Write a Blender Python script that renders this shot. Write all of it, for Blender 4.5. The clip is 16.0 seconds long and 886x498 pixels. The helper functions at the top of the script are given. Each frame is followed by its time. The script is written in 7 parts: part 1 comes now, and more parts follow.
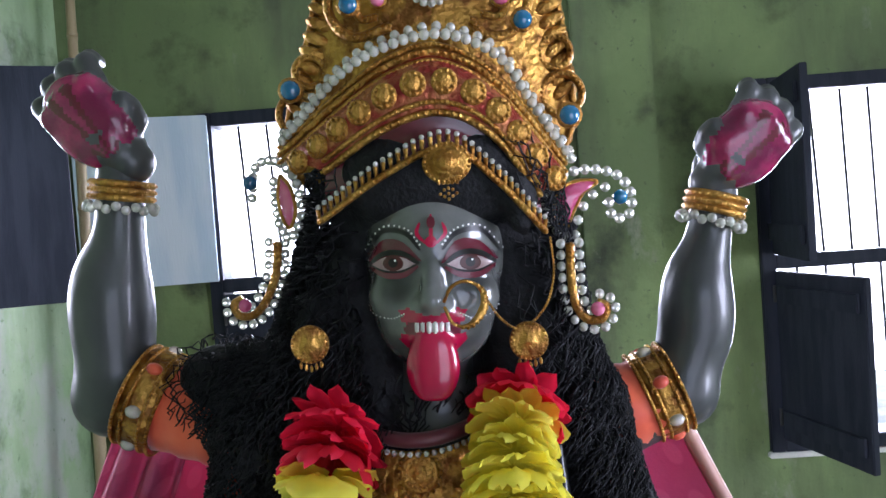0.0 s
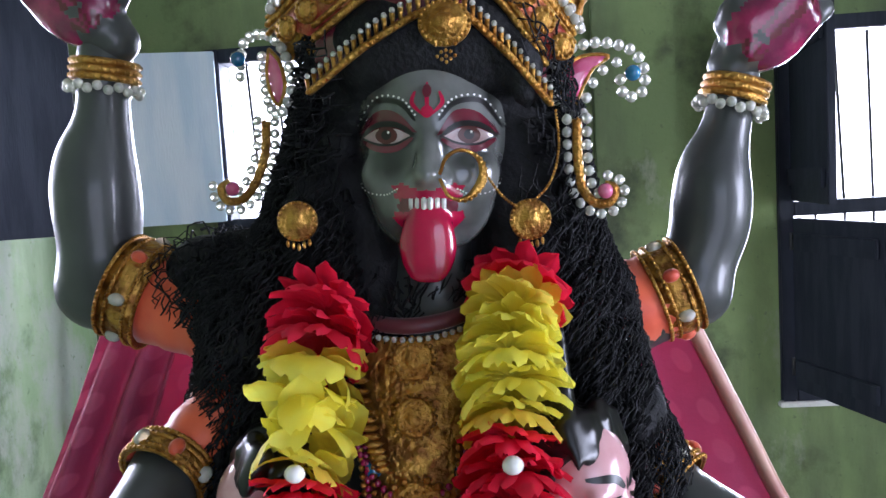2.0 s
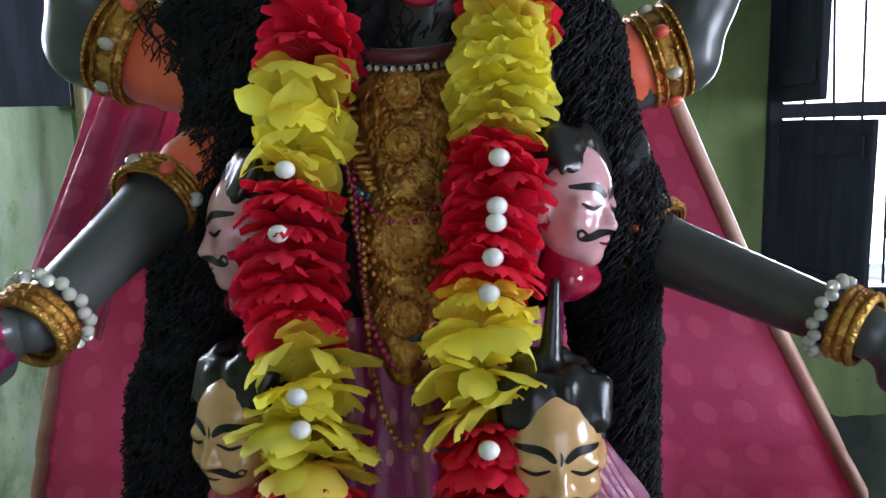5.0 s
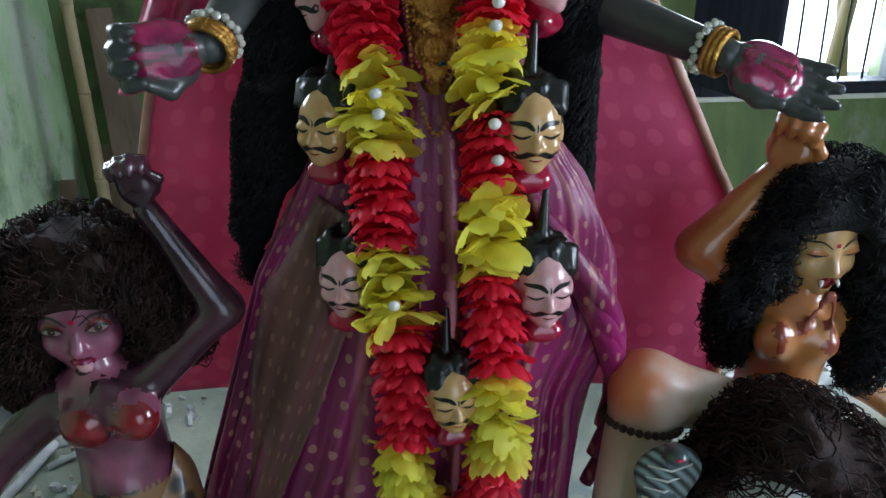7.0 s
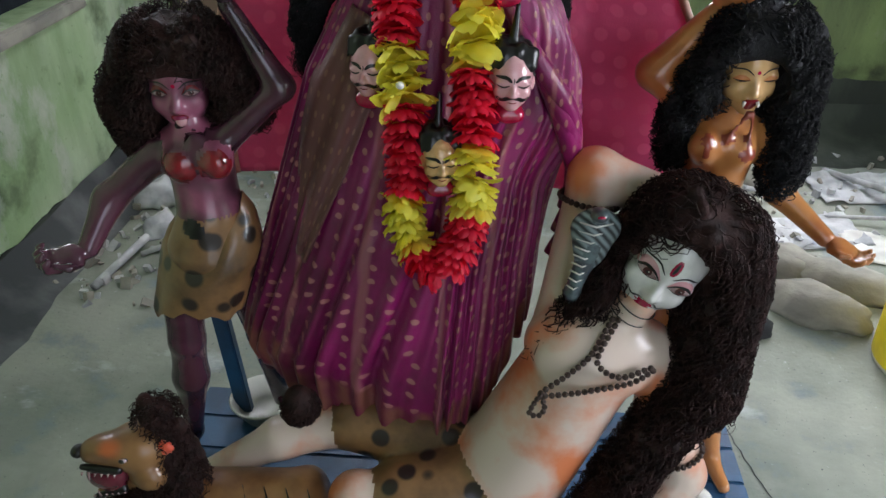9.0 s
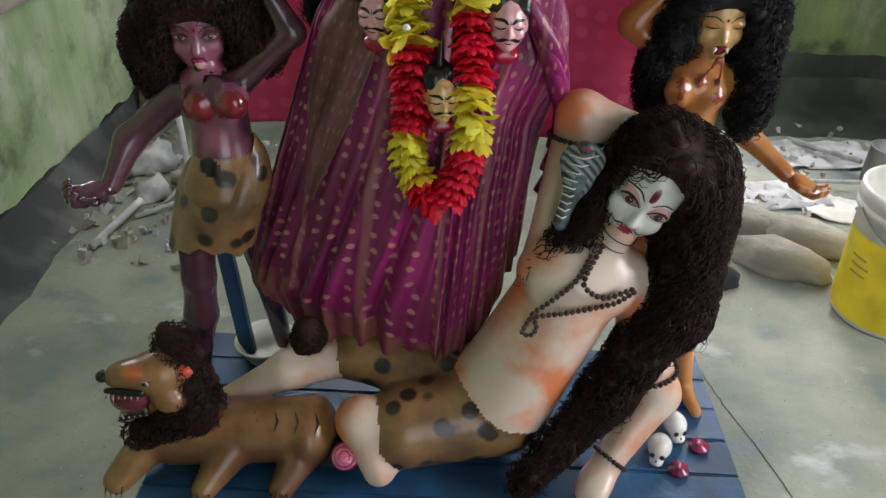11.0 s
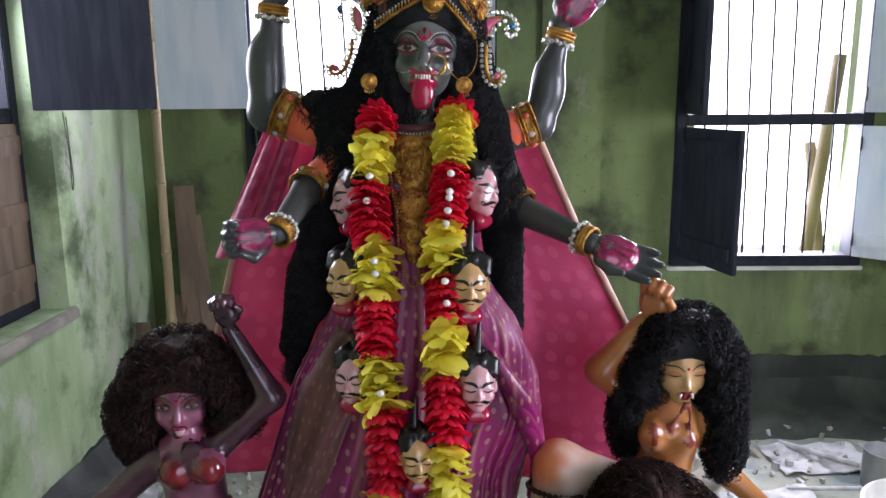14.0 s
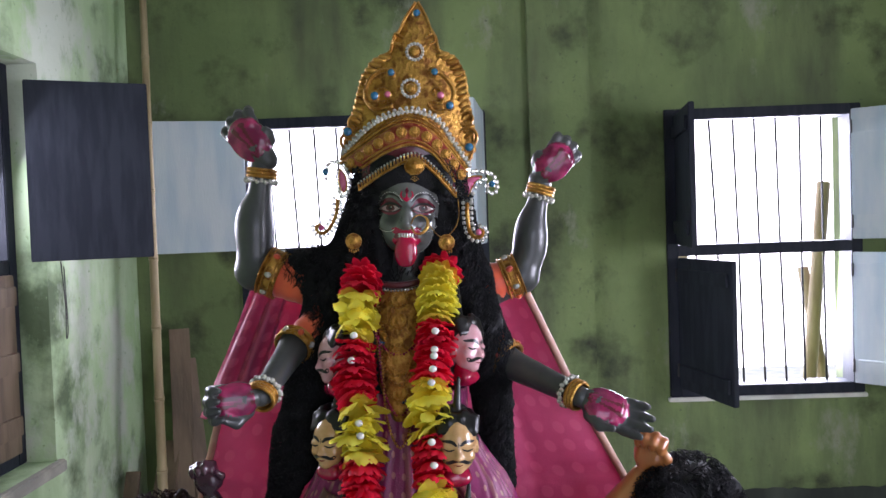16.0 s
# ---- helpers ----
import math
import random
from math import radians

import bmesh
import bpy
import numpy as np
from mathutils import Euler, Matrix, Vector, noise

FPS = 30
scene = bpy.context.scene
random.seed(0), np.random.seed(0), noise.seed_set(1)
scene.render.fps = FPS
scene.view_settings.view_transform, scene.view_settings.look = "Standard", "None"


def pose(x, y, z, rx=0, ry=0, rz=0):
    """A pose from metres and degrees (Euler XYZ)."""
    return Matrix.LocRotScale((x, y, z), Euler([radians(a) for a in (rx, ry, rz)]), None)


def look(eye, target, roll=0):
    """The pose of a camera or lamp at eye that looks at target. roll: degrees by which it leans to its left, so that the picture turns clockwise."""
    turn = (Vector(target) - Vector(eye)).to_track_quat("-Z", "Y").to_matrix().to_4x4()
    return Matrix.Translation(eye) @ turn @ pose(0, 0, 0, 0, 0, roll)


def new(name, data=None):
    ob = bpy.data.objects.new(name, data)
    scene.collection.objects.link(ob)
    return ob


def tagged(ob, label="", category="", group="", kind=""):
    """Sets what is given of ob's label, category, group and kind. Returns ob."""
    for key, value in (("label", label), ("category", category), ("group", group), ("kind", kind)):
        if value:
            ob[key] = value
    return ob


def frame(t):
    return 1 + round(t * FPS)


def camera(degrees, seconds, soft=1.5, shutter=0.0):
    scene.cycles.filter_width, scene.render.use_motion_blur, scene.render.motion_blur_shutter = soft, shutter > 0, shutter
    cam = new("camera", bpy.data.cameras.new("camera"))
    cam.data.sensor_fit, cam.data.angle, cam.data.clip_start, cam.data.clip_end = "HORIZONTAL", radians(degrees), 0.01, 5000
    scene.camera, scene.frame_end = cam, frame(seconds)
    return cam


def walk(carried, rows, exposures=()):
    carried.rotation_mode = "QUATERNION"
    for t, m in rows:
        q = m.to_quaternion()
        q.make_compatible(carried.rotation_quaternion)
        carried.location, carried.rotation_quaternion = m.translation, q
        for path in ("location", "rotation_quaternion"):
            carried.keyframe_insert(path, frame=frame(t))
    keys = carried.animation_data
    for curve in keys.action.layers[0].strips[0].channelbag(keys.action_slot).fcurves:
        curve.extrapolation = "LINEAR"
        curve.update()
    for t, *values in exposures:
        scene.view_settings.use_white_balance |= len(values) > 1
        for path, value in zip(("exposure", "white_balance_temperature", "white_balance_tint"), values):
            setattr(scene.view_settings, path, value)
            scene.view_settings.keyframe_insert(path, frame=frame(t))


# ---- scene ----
cam = camera(61.0, 16.0)
PATH = [
    (0, (0.024, -0.569, 1.62), (-0.055, 1.428, 1.553), -4.1),
    (0.5, (0.025, -0.562, 1.601), (-0.065, 1.433, 1.49), -4.2),
    (1, (0.027, -0.548, 1.585), (-0.075, 1.444, 1.439), -4.8),
    (1.5, (0.029, -0.541, 1.562), (-0.082, 1.453, 1.449), -3.7),
    (2, (0.031, -0.535, 1.554), (-0.09, 1.454, 1.385), -3.4),
    (2.5, (0.032, -0.536, 1.54), (-0.077, 1.454, 1.379), -3.6),
    (3, (0.035, -0.549, 1.53), (-0.094, 1.439, 1.35), -3.5),
    (3.2, (0.035, -0.55, 1.518), (-0.107, 1.438, 1.355), -3.7),
    (5.3, (0.018, -0.57, 1.396), (-0.073, 1.381, 0.965), -1.7),
    (5.5, (0.012, -0.585, 1.394), (-0.086, 1.348, 0.89), -2.0),
    (6, (-0.01, -0.672, 1.372), (-0.039, 1.239, 0.784), -1.4),
    (6.5, (-0.061, -0.797, 1.383), (-0.009, 1.064, 0.653), -1.3),
    (7, (-0.049, -0.88, 1.39), (0.003, 0.954, 0.594), -1.1),
    (7.5, (-0.001, -0.963, 1.407), (-0.034, 0.841, 0.544), -0.6),
    (8, (0.057, -1.091, 1.419), (-0.136, 0.668, 0.486), -1.1),
    (8.5, (0.077, -1.175, 1.412), (-0.105, 0.54, 0.4), -0.9),
    (9, (0.062, -1.226, 1.402), (-0.06, 0.462, 0.336), 0.7),
    (9.2, (0.044, -1.254, 1.401), (-0.062, 0.408, 0.295), 1.5),
    (11.3, (0.02, -1.385, 1.375), (-0.022, 0.301, 0.3), 1.7),
    (11.5, (0.027, -1.381, 1.389), (-0.044, 0.334, 0.363), 1.1),
    (12, (0.035, -1.38, 1.417), (-0.052, 0.415, 0.538), 1.3),
    (12.5, (0.038, -1.373, 1.44), (-0.045, 0.48, 0.694), 1.5),
    (13, (0.04, -1.371, 1.467), (-0.039, 0.543, 0.891), 0.4),
    (13.5, (0.05, -1.368, 1.484), (-0.01, 0.576, 1.019), 0.0),
    (14, (0.055, -1.363, 1.501), (0.008, 0.598, 1.112), -0.5),
    (14.5, (0.065, -1.353, 1.521), (0.041, 0.627, 1.238), -0.8),
    (15, (0.072, -1.358, 1.536), (0.031, 0.633, 1.344), -0.9),
    (15.5, (0.08, -1.361, 1.552), (0.038, 0.636, 1.442), -1.6),
    (16, (0.087, -1.356, 1.558), (0.04, 0.643, 1.494), -2.0),
]
EXPOSURE = [(0.0, 0.80, 5850, 28), (3.2, 0.80, 5850, 27), (5.5, 0.40, 5950, 17), (7.0, 0.28, 5800, 11), (9.0, 0.38, 6450, 19), (11.5, 0.48, 7000, 21), (13.0, 0.62, 6550, 28), (16.0, 0.60, 6250, 32)]
walk(cam, [(t, look(eye, target, roll)) for t, eye, target, roll in PATH], EXPOSURE)

# ---- world, sun and large lights ----
world = bpy.data.worlds.new("sky")
scene.world = world
world.use_nodes = True
wn = world.node_tree
sky = wn.nodes.new("ShaderNodeTexSky")
sky.sky_type, sky.sun_disc = "NISHITA", False
sky.sun_elevation, sky.sun_rotation = radians(48), radians(20)
wn.links.new(sky.outputs[0], wn.nodes["Background"].inputs[0])
wn.nodes["Background"].inputs[1].default_value = 0.15
sun = new("sun", bpy.data.lights.new("sun", "SUN"))
sun.data.energy, sun.data.angle, sun.data.color = 1.2, radians(12), (1, 0.97, 0.92)
sun.matrix_world = look((3, 6, 8), (0, 0, 0))


def window_light(eye, target, wide, high, watts, colour=(0.86, 0.94, 1.0)):
    """Daylight that comes in through an opening."""
    lamp = new("daylight", bpy.data.lights.new("daylight", "AREA"))
    lamp.data.shape, lamp.data.size, lamp.data.size_y = "RECTANGLE", wide, high
    lamp.data.energy, lamp.data.color = watts, colour
    lamp.matrix_world = look(eye, target)
    return lamp


window_light((1.49, 2.44, 1.4), (1.0, 0, 1.1), 0.85, 1.25, 76)
window_light((-0.36, 2.44, 1.77), (-0.2, 0, 1.1), 1.1, 0.6, 36)
window_light((-1.72, 0.95, 1.82), (0, 0.2, 1.0), 0.8, 0.7, 18)
# Front light: lamps added in an unseen doorway and an unseen east opening.
window_light((0.9, -2.82, 1.2), (0, 0, 1.0), 1.5, 2.0, 12)
window_light((2.92, -0.9, 1.5), (-0.3, 0.2, 0.9), 1.15, 1.15, 66)

# ---- materials ----


def material(name, colour, rough=0.6, metal=0.0, second=None, scale=8.0, mix=(0.4, 0.6), bump=0.0, bump_scale=60.0, coat=0.0, sheen=0.0, stretch=(1, 1, 1), spread=0.0):
    """A painted, cloth, metal or plaster surface: two colours mixed by noise, with fine relief."""
    m = bpy.data.materials.new(name)
    m.use_nodes = True
    n, l = m.node_tree.nodes, m.node_tree.links
    p = n["Principled BSDF"]
    p.inputs["Roughness"].default_value, p.inputs["Metallic"].default_value = rough, metal
    p.inputs["Coat Weight"].default_value, p.inputs["Coat Roughness"].default_value = coat, 0.08
    p.inputs["Sheen Weight"].default_value = sheen
    tc = n.new("ShaderNodeTexCoord")
    mp = n.new("ShaderNodeMapping")
    mp.inputs["Scale"].default_value = stretch
    l.new(tc.outputs["Object"], mp.inputs[0])
    second = second or tuple(c * 0.75 for c in colour)
    tex = n.new("ShaderNodeTexNoise")
    tex.inputs["Scale"].default_value, tex.inputs["Detail"].default_value = scale, 6
    l.new(mp.outputs[0], tex.inputs["Vector"])
    ramp = n.new("ShaderNodeValToRGB")
    ramp.color_ramp.elements[0].position, ramp.color_ramp.elements[1].position = mix
    ramp.color_ramp.elements[0].color, ramp.color_ramp.elements[1].color = (*colour, 1), (*second, 1)
    l.new(tex.outputs[0], ramp.inputs[0])
    out = ramp.outputs[0]
    if spread:
        info = n.new("ShaderNodeObjectInfo")
        hsv = n.new("ShaderNodeHueSaturation")
        mr = n.new("ShaderNodeMapRange")
        mr.inputs[3].default_value, mr.inputs[4].default_value = 1 - spread, 1 + spread
        l.new(info.outputs["Random"], mr.inputs[0])
        l.new(mr.outputs[0], hsv.inputs["Value"])
        l.new(out, hsv.inputs["Color"])
        out = hsv.outputs[0]
    l.new(out, p.inputs["Base Color"])
    if bump:
        fine = n.new("ShaderNodeTexNoise")
        fine.inputs["Scale"].default_value, fine.inputs["Detail"].default_value = bump_scale, 4
        l.new(mp.outputs[0], fine.inputs["Vector"])
        b = n.new("ShaderNodeBump")
        b.inputs["Strength"].default_value, b.inputs["Distance"].default_value = bump, 0.004
        l.new(fine.outputs[0], b.inputs["Height"])
        l.new(b.outputs[0], p.inputs["Normal"])
    return m


def nodes_of(name, rough):
    m = bpy.data.materials.new(name)
    m.use_nodes = True
    m.node_tree.nodes["Principled BSDF"].inputs["Roughness"].default_value = rough
    return m, m.node_tree.nodes, m.node_tree.links, m.node_tree.nodes["Principled BSDF"]


def noise_mask(n, l, vector, scale, lo, hi, stretch=(1, 1, 1), detail=8, rough=0.6):
    """A mask from noise, 0 below lo and 1 above hi."""
    mp = n.new("ShaderNodeMapping")
    mp.inputs["Scale"].default_value = stretch
    l.new(vector, mp.inputs[0])
    t = n.new("ShaderNodeTexNoise")
    t.inputs["Scale"].default_value, t.inputs["Detail"].default_value, t.inputs["Roughness"].default_value = scale, detail, rough
    l.new(mp.outputs[0], t.inputs["Vector"])
    r = n.new("ShaderNodeMapRange")
    r.inputs[1].default_value, r.inputs[2].default_value = lo, hi
    l.new(t.outputs[0], r.inputs[0])
    return r.outputs[0]


def mixed(n, l, mask, a, b_):
    """Mixes two colours, or sockets, by a mask."""
    x = n.new("ShaderNodeMix")
    x.data_type = "RGBA"
    l.new(mask, x.inputs[0])
    for k, c in ((6, a), (7, b_)):
        if isinstance(c, tuple):
            x.inputs[k].default_value = (*c, 1)
        else:
            l.new(c, x.inputs[k])
    return x.outputs[2]


def limewash(name, base, light, dark, peel, peel_lo):
    """Old limewash: two greens, mildew, run marks and patches where the coat has come off."""
    m, n, l, p = nodes_of(name, 0.88)
    v = n.new("ShaderNodeTexCoord").outputs["Object"]
    c = mixed(n, l, noise_mask(n, l, v, 1.6, 0.38, 0.62), base, light)
    c = mixed(n, l, noise_mask(n, l, v, 3.5, 0.46, 0.72, (1, 1, 0.22)), c, dark)
    c = mixed(n, l, noise_mask(n, l, v, 2.4, 0.52, 0.66), c, tuple(k * 0.42 for k in dark))
    c = mixed(n, l, noise_mask(n, l, v, 1.9, peel_lo, peel_lo + 0.08, (1.2, 1.2, 0.7), 10, 0.65), c, peel)
    c = mixed(n, l, noise_mask(n, l, v, 40, 0.62, 0.75), c, dark)
    l.new(c, p.inputs["Base Color"])
    b = n.new("ShaderNodeBump")
    b.inputs["Strength"].default_value, b.inputs["Distance"].default_value = 0.5, 0.006
    l.new(noise_mask(n, l, v, 22, 0.2, 0.8), b.inputs["Height"])
    l.new(b.outputs[0], p.inputs["Normal"])
    return m


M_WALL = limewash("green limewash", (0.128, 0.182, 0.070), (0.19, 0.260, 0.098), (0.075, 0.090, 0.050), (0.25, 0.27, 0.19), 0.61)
# Peeling coat in a paler copy; daylight on the west wall is put into its colour.
M_WALL_W = limewash("daylit peeling green limewash", (0.36, 0.52, 0.26), (0.52, 0.64, 0.42), (0.22, 0.32, 0.16), (0.52, 0.57, 0.46), 0.52)


def spotted(name, ground_colour, shade, spot, scale, cut):
    """Painted hide with dark blotches."""
    m, n, l, p = nodes_of(name, 0.35)
    v = n.new("ShaderNodeTexCoord").outputs["Object"]
    c = mixed(n, l, noise_mask(n, l, v, 7, 0.4, 0.65), ground_colour, shade)
    vo = n.new("ShaderNodeTexVoronoi")
    vo.inputs["Scale"].default_value = scale
    l.new(v, vo.inputs["Vector"])
    r = n.new("ShaderNodeMapRange")
    r.inputs[1].default_value, r.inputs[2].default_value, r.inputs[3].default_value, r.inputs[4].default_value = cut, cut * 1.35, 1, 0
    l.new(vo.outputs[0], r.inputs[0])
    l.new(mixed(n, l, r.outputs[0], c, spot), p.inputs["Base Color"])
    p.inputs["Coat Weight"].default_value = 0.3
    return m


def brocade(name, silk, dark, thread, cols, rows, size, hem, rough=0.42, gold=None, ground=None):
    """Silk with woven gold motifs in rows and a gold border; laid by UV."""
    m, n, l, p = nodes_of(name, rough)
    tc = n.new("ShaderNodeTexCoord")
    mp = n.new("ShaderNodeMapping")
    mp.inputs["Scale"].default_value = (cols, rows, 1)
    l.new(tc.outputs["UV"], mp.inputs[0])
    vo = n.new("ShaderNodeTexVoronoi")
    vo.voronoi_dimensions = "2D"
    vo.inputs["Scale"].default_value, vo.inputs["Randomness"].default_value = 1.0, 0.28
    l.new(mp.outputs[0], vo.inputs["Vector"])
    r = n.new("ShaderNodeMapRange")
    r.inputs[1].default_value, r.inputs[2].default_value, r.inputs[3].default_value, r.inputs[4].default_value = size, size * 1.25, 1, 0
    l.new(vo.outputs[0], r.inputs[0])
    c = mixed(n, l, noise_mask(n, l, tc.outputs["Object"], 5, 0.4, 0.65), silk, dark)
    c = mixed(n, l, r.outputs[0], c, thread)
    sep = n.new("ShaderNodeSeparateXYZ")
    l.new(tc.outputs["UV"], sep.inputs[0])
    if gold:
        line = n.new("ShaderNodeTexWave")
        line.inputs["Scale"].default_value, line.inputs["Distortion"].default_value = cols / 12, 0.6
        l.new(tc.outputs["UV"], line.inputs["Vector"])
        thin = n.new("ShaderNodeMapRange")
        thin.inputs[1].default_value, thin.inputs[2].default_value, thin.inputs[4].default_value = 0.93, 0.99, 0.55
        l.new(line.outputs[1], thin.inputs[0])
        c = mixed(n, l, thin.outputs[0], c, thread)
    e = n.new("ShaderNodeMapRange")
    e.inputs[1].default_value, e.inputs[2].default_value = hem, hem + 0.015
    l.new(sep.outputs[1], e.inputs[0])
    wave = n.new("ShaderNodeTexWave")
    wave.inputs["Scale"].default_value, wave.inputs["Distortion"].default_value = 14.0, 3.0
    l.new(tc.outputs["UV"], wave.inputs["Vector"])
    border = mixed(n, l, wave.outputs[1], gold or tuple(k * 0.75 for k in thread), ground or dark)
    l.new(mixed(n, l, e.outputs[0], c, border), p.inputs["Base Color"])
    p.inputs["Sheen Weight"].default_value = 0.06
    b = n.new("ShaderNodeBump")
    b.inputs["Strength"].default_value, b.inputs["Distance"].default_value = 0.25, 0.002
    l.new(noise_mask(n, l, tc.outputs["Object"], 260, 0.2, 0.8), b.inputs["Height"])
    l.new(b.outputs[0], p.inputs["Normal"])
    return m


M_DADO = material("black tar dado", (0.024, 0.031, 0.024), 0.85, second=(0.075, 0.088, 0.068), scale=5, mix=(0.42, 0.72), bump=0.4, stretch=(1, 1, 0.3))
M_FILLET = material("grey cement fillet", (0.060, 0.066, 0.068), 0.9, second=(0.17, 0.18, 0.18), scale=5, mix=(0.42, 0.7), bump=0.5)


def cement(name):
    """Trodden cement: damp stains, bluish paint dust, pale plaster dust and grit."""
    m, n, l, p = nodes_of(name, 0.8)
    v = n.new("ShaderNodeTexCoord").outputs["Object"]
    c = mixed(n, l, noise_mask(n, l, v, 2.2, 0.40, 0.62), (0.33, 0.345, 0.285), (0.195, 0.22, 0.180))
    c = mixed(n, l, noise_mask(n, l, v, 4.5, 0.55, 0.70), c, (0.16, 0.21, 0.235))
    c = mixed(n, l, noise_mask(n, l, v, 3.1, 0.58, 0.72, (1, 1.6, 1)), c, (0.52, 0.54, 0.54))
    c = mixed(n, l, noise_mask(n, l, v, 55, 0.66, 0.74), c, (0.46, 0.48, 0.47))
    c = mixed(n, l, noise_mask(n, l, v, 85, 0.64, 0.70), c, (0.10, 0.11, 0.11))
    l.new(c, p.inputs["Base Color"])
    b = n.new("ShaderNodeBump")
    b.inputs["Strength"].default_value, b.inputs["Distance"].default_value = 0.4, 0.004
    l.new(noise_mask(n, l, v, 60, 0.2, 0.8), b.inputs["Height"])
    l.new(b.outputs[0], p.inputs["Normal"])
    return m


M_FLOOR = cement("dusty cement floor")
M_CEIL = material("ceiling plaster", (0.35, 0.36, 0.32), 0.9, scale=3)
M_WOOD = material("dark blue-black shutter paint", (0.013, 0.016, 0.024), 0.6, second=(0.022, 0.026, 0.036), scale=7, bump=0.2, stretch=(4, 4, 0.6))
# Pale copy for open leaves, with the daylight on them put into the colour.
M_LEAF_LIT = material("daylit shutter paint", (0.42, 0.52, 0.58), 0.5, second=(0.54, 0.60, 0.62), scale=4, bump=0.2, stretch=(3, 3, 0.5))
M_IRON = material("rusty window bar", (0.05, 0.05, 0.05), 0.6, metal=0.3, scale=30)
M_BLACK = material("black-grey glossy paint", (0.034, 0.037, 0.037), 0.40, second=(0.052, 0.056, 0.055), scale=9, bump=0.12, bump_scale=35, coat=0.22)
M_EYE = material("ivory eye paint", (0.40, 0.31, 0.30), 0.2, second=(0.28, 0.17, 0.17), coat=0.5, scale=60)
M_BLOOD = material("dark blood paint", (0.22, 0.010, 0.018), 0.2, second=(0.12, 0.006, 0.010), coat=0.7, scale=40)
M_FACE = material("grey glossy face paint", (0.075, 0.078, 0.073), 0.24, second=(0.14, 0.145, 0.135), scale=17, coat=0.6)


def soft_patches(mat, spots, colour):
    """Soft patches of another colour round given places: airbrush paint, and shade put into the colour; spots: (place,
    inner, outer).
    """
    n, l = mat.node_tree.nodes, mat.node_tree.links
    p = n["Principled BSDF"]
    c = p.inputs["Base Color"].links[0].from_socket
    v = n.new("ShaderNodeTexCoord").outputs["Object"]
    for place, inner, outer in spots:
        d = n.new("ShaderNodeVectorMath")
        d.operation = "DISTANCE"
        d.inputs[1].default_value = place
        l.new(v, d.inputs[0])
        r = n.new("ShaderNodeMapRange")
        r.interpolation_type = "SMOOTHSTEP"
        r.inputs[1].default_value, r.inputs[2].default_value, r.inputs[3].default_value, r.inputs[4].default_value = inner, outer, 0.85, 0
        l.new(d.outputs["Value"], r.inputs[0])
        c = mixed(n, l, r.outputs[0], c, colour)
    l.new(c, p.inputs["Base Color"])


# Airbrush round the eyes; the shade below the chin is put into the colour too.
soft_patches(M_FACE, [((-0.038, 0.012, 1.578), 0.010, 0.030), ((0.022, 0.012, 1.578), 0.010, 0.030), ((-0.0085, 0.03, 1.495), 0.006, 0.024)], (0.020, 0.021, 0.020))
M_RED = material("red glossy paint", (0.40, 0.006, 0.045), 0.2, coat=0.6, scale=20)
M_PALM = material("crimson palm paint", (0.34, 0.016, 0.085), 0.25, second=(0.15, 0.006, 0.045), coat=0.5, scale=28, bump=0.3, bump_scale=90)
M_WHITE = material("white glossy paint", (0.78, 0.76, 0.72), 0.25, coat=0.4, scale=20)
M_INK = material("black line paint", (0.006, 0.005, 0.005), 0.3, scale=20)
M_IRIS = material("brown iris paint", (0.065, 0.012, 0.010), 0.3, coat=0.15, scale=60)
M_LID = material("dark maroon lid paint", (0.12, 0.012, 0.025), 0.25, coat=0.5, scale=30)
M_HAIR = material("black curly fibre", (0.008, 0.008, 0.009), 0.6, second=(0.015, 0.015, 0.017), scale=40, bump=0.5, bump_scale=220)
M_BROWNHAIR = material("brown-black curly fibre", (0.014, 0.007, 0.006), 0.65, second=(0.034, 0.014, 0.012), scale=40, bump=0.5, bump_scale=220)
for hair in (M_HAIR, M_BROWNHAIR, M_WOOD):
    hair.node_tree.nodes["Principled BSDF"].inputs["Specular IOR Level"].default_value = 0.18
M_GOLD = material("stamped gold foil", (0.56, 0.31, 0.07), 0.33, metal=0.9, second=(0.36, 0.16, 0.03), scale=45, bump=0.8, bump_scale=260)
M_PEARL = material("clear plastic pearl", (0.86, 0.85, 0.78), 0.06, second=(0.70, 0.70, 0.60), scale=60, coat=0.7)
M_YELLOW = material("yellow cloth petal", (0.93, 0.88, 0.14), 0.55, second=(0.90, 0.80, 0.07), scale=30, spread=0.12)
M_REDPETAL = material("red cloth petal", (0.88, 0.026, 0.075), 0.55, second=(0.74, 0.014, 0.045), scale=30, spread=0.15)
M_SARI = brocade("magenta sari silk", (0.25, 0.004, 0.098), (0.11, 0.002, 0.040), (0.36, 0.14, 0.13), 52, 30, 0.16, 0.87, 0.36, (0.21, 0.065, 0.048), (0.14, 0.006, 0.042))
M_PALLU = brocade("gold-brown tissue silk", (0.14, 0.050, 0.040), (0.10, 0.030, 0.032), (0.20, 0.09, 0.06), 10, 12, 0.15, 0.97)
M_CAPE = brocade("pink brocade cloth", (0.67, 0.125, 0.26), (0.53, 0.080, 0.19), (0.68, 0.145, 0.275), 20, 18, 0.24, 0.99, 0.5)
M_EDGE = material("gold-pink cloth edge", (0.50, 0.28, 0.20), 0.45, second=(0.42, 0.18, 0.14), scale=20)
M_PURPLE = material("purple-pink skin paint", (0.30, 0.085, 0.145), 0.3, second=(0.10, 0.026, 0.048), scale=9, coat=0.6)
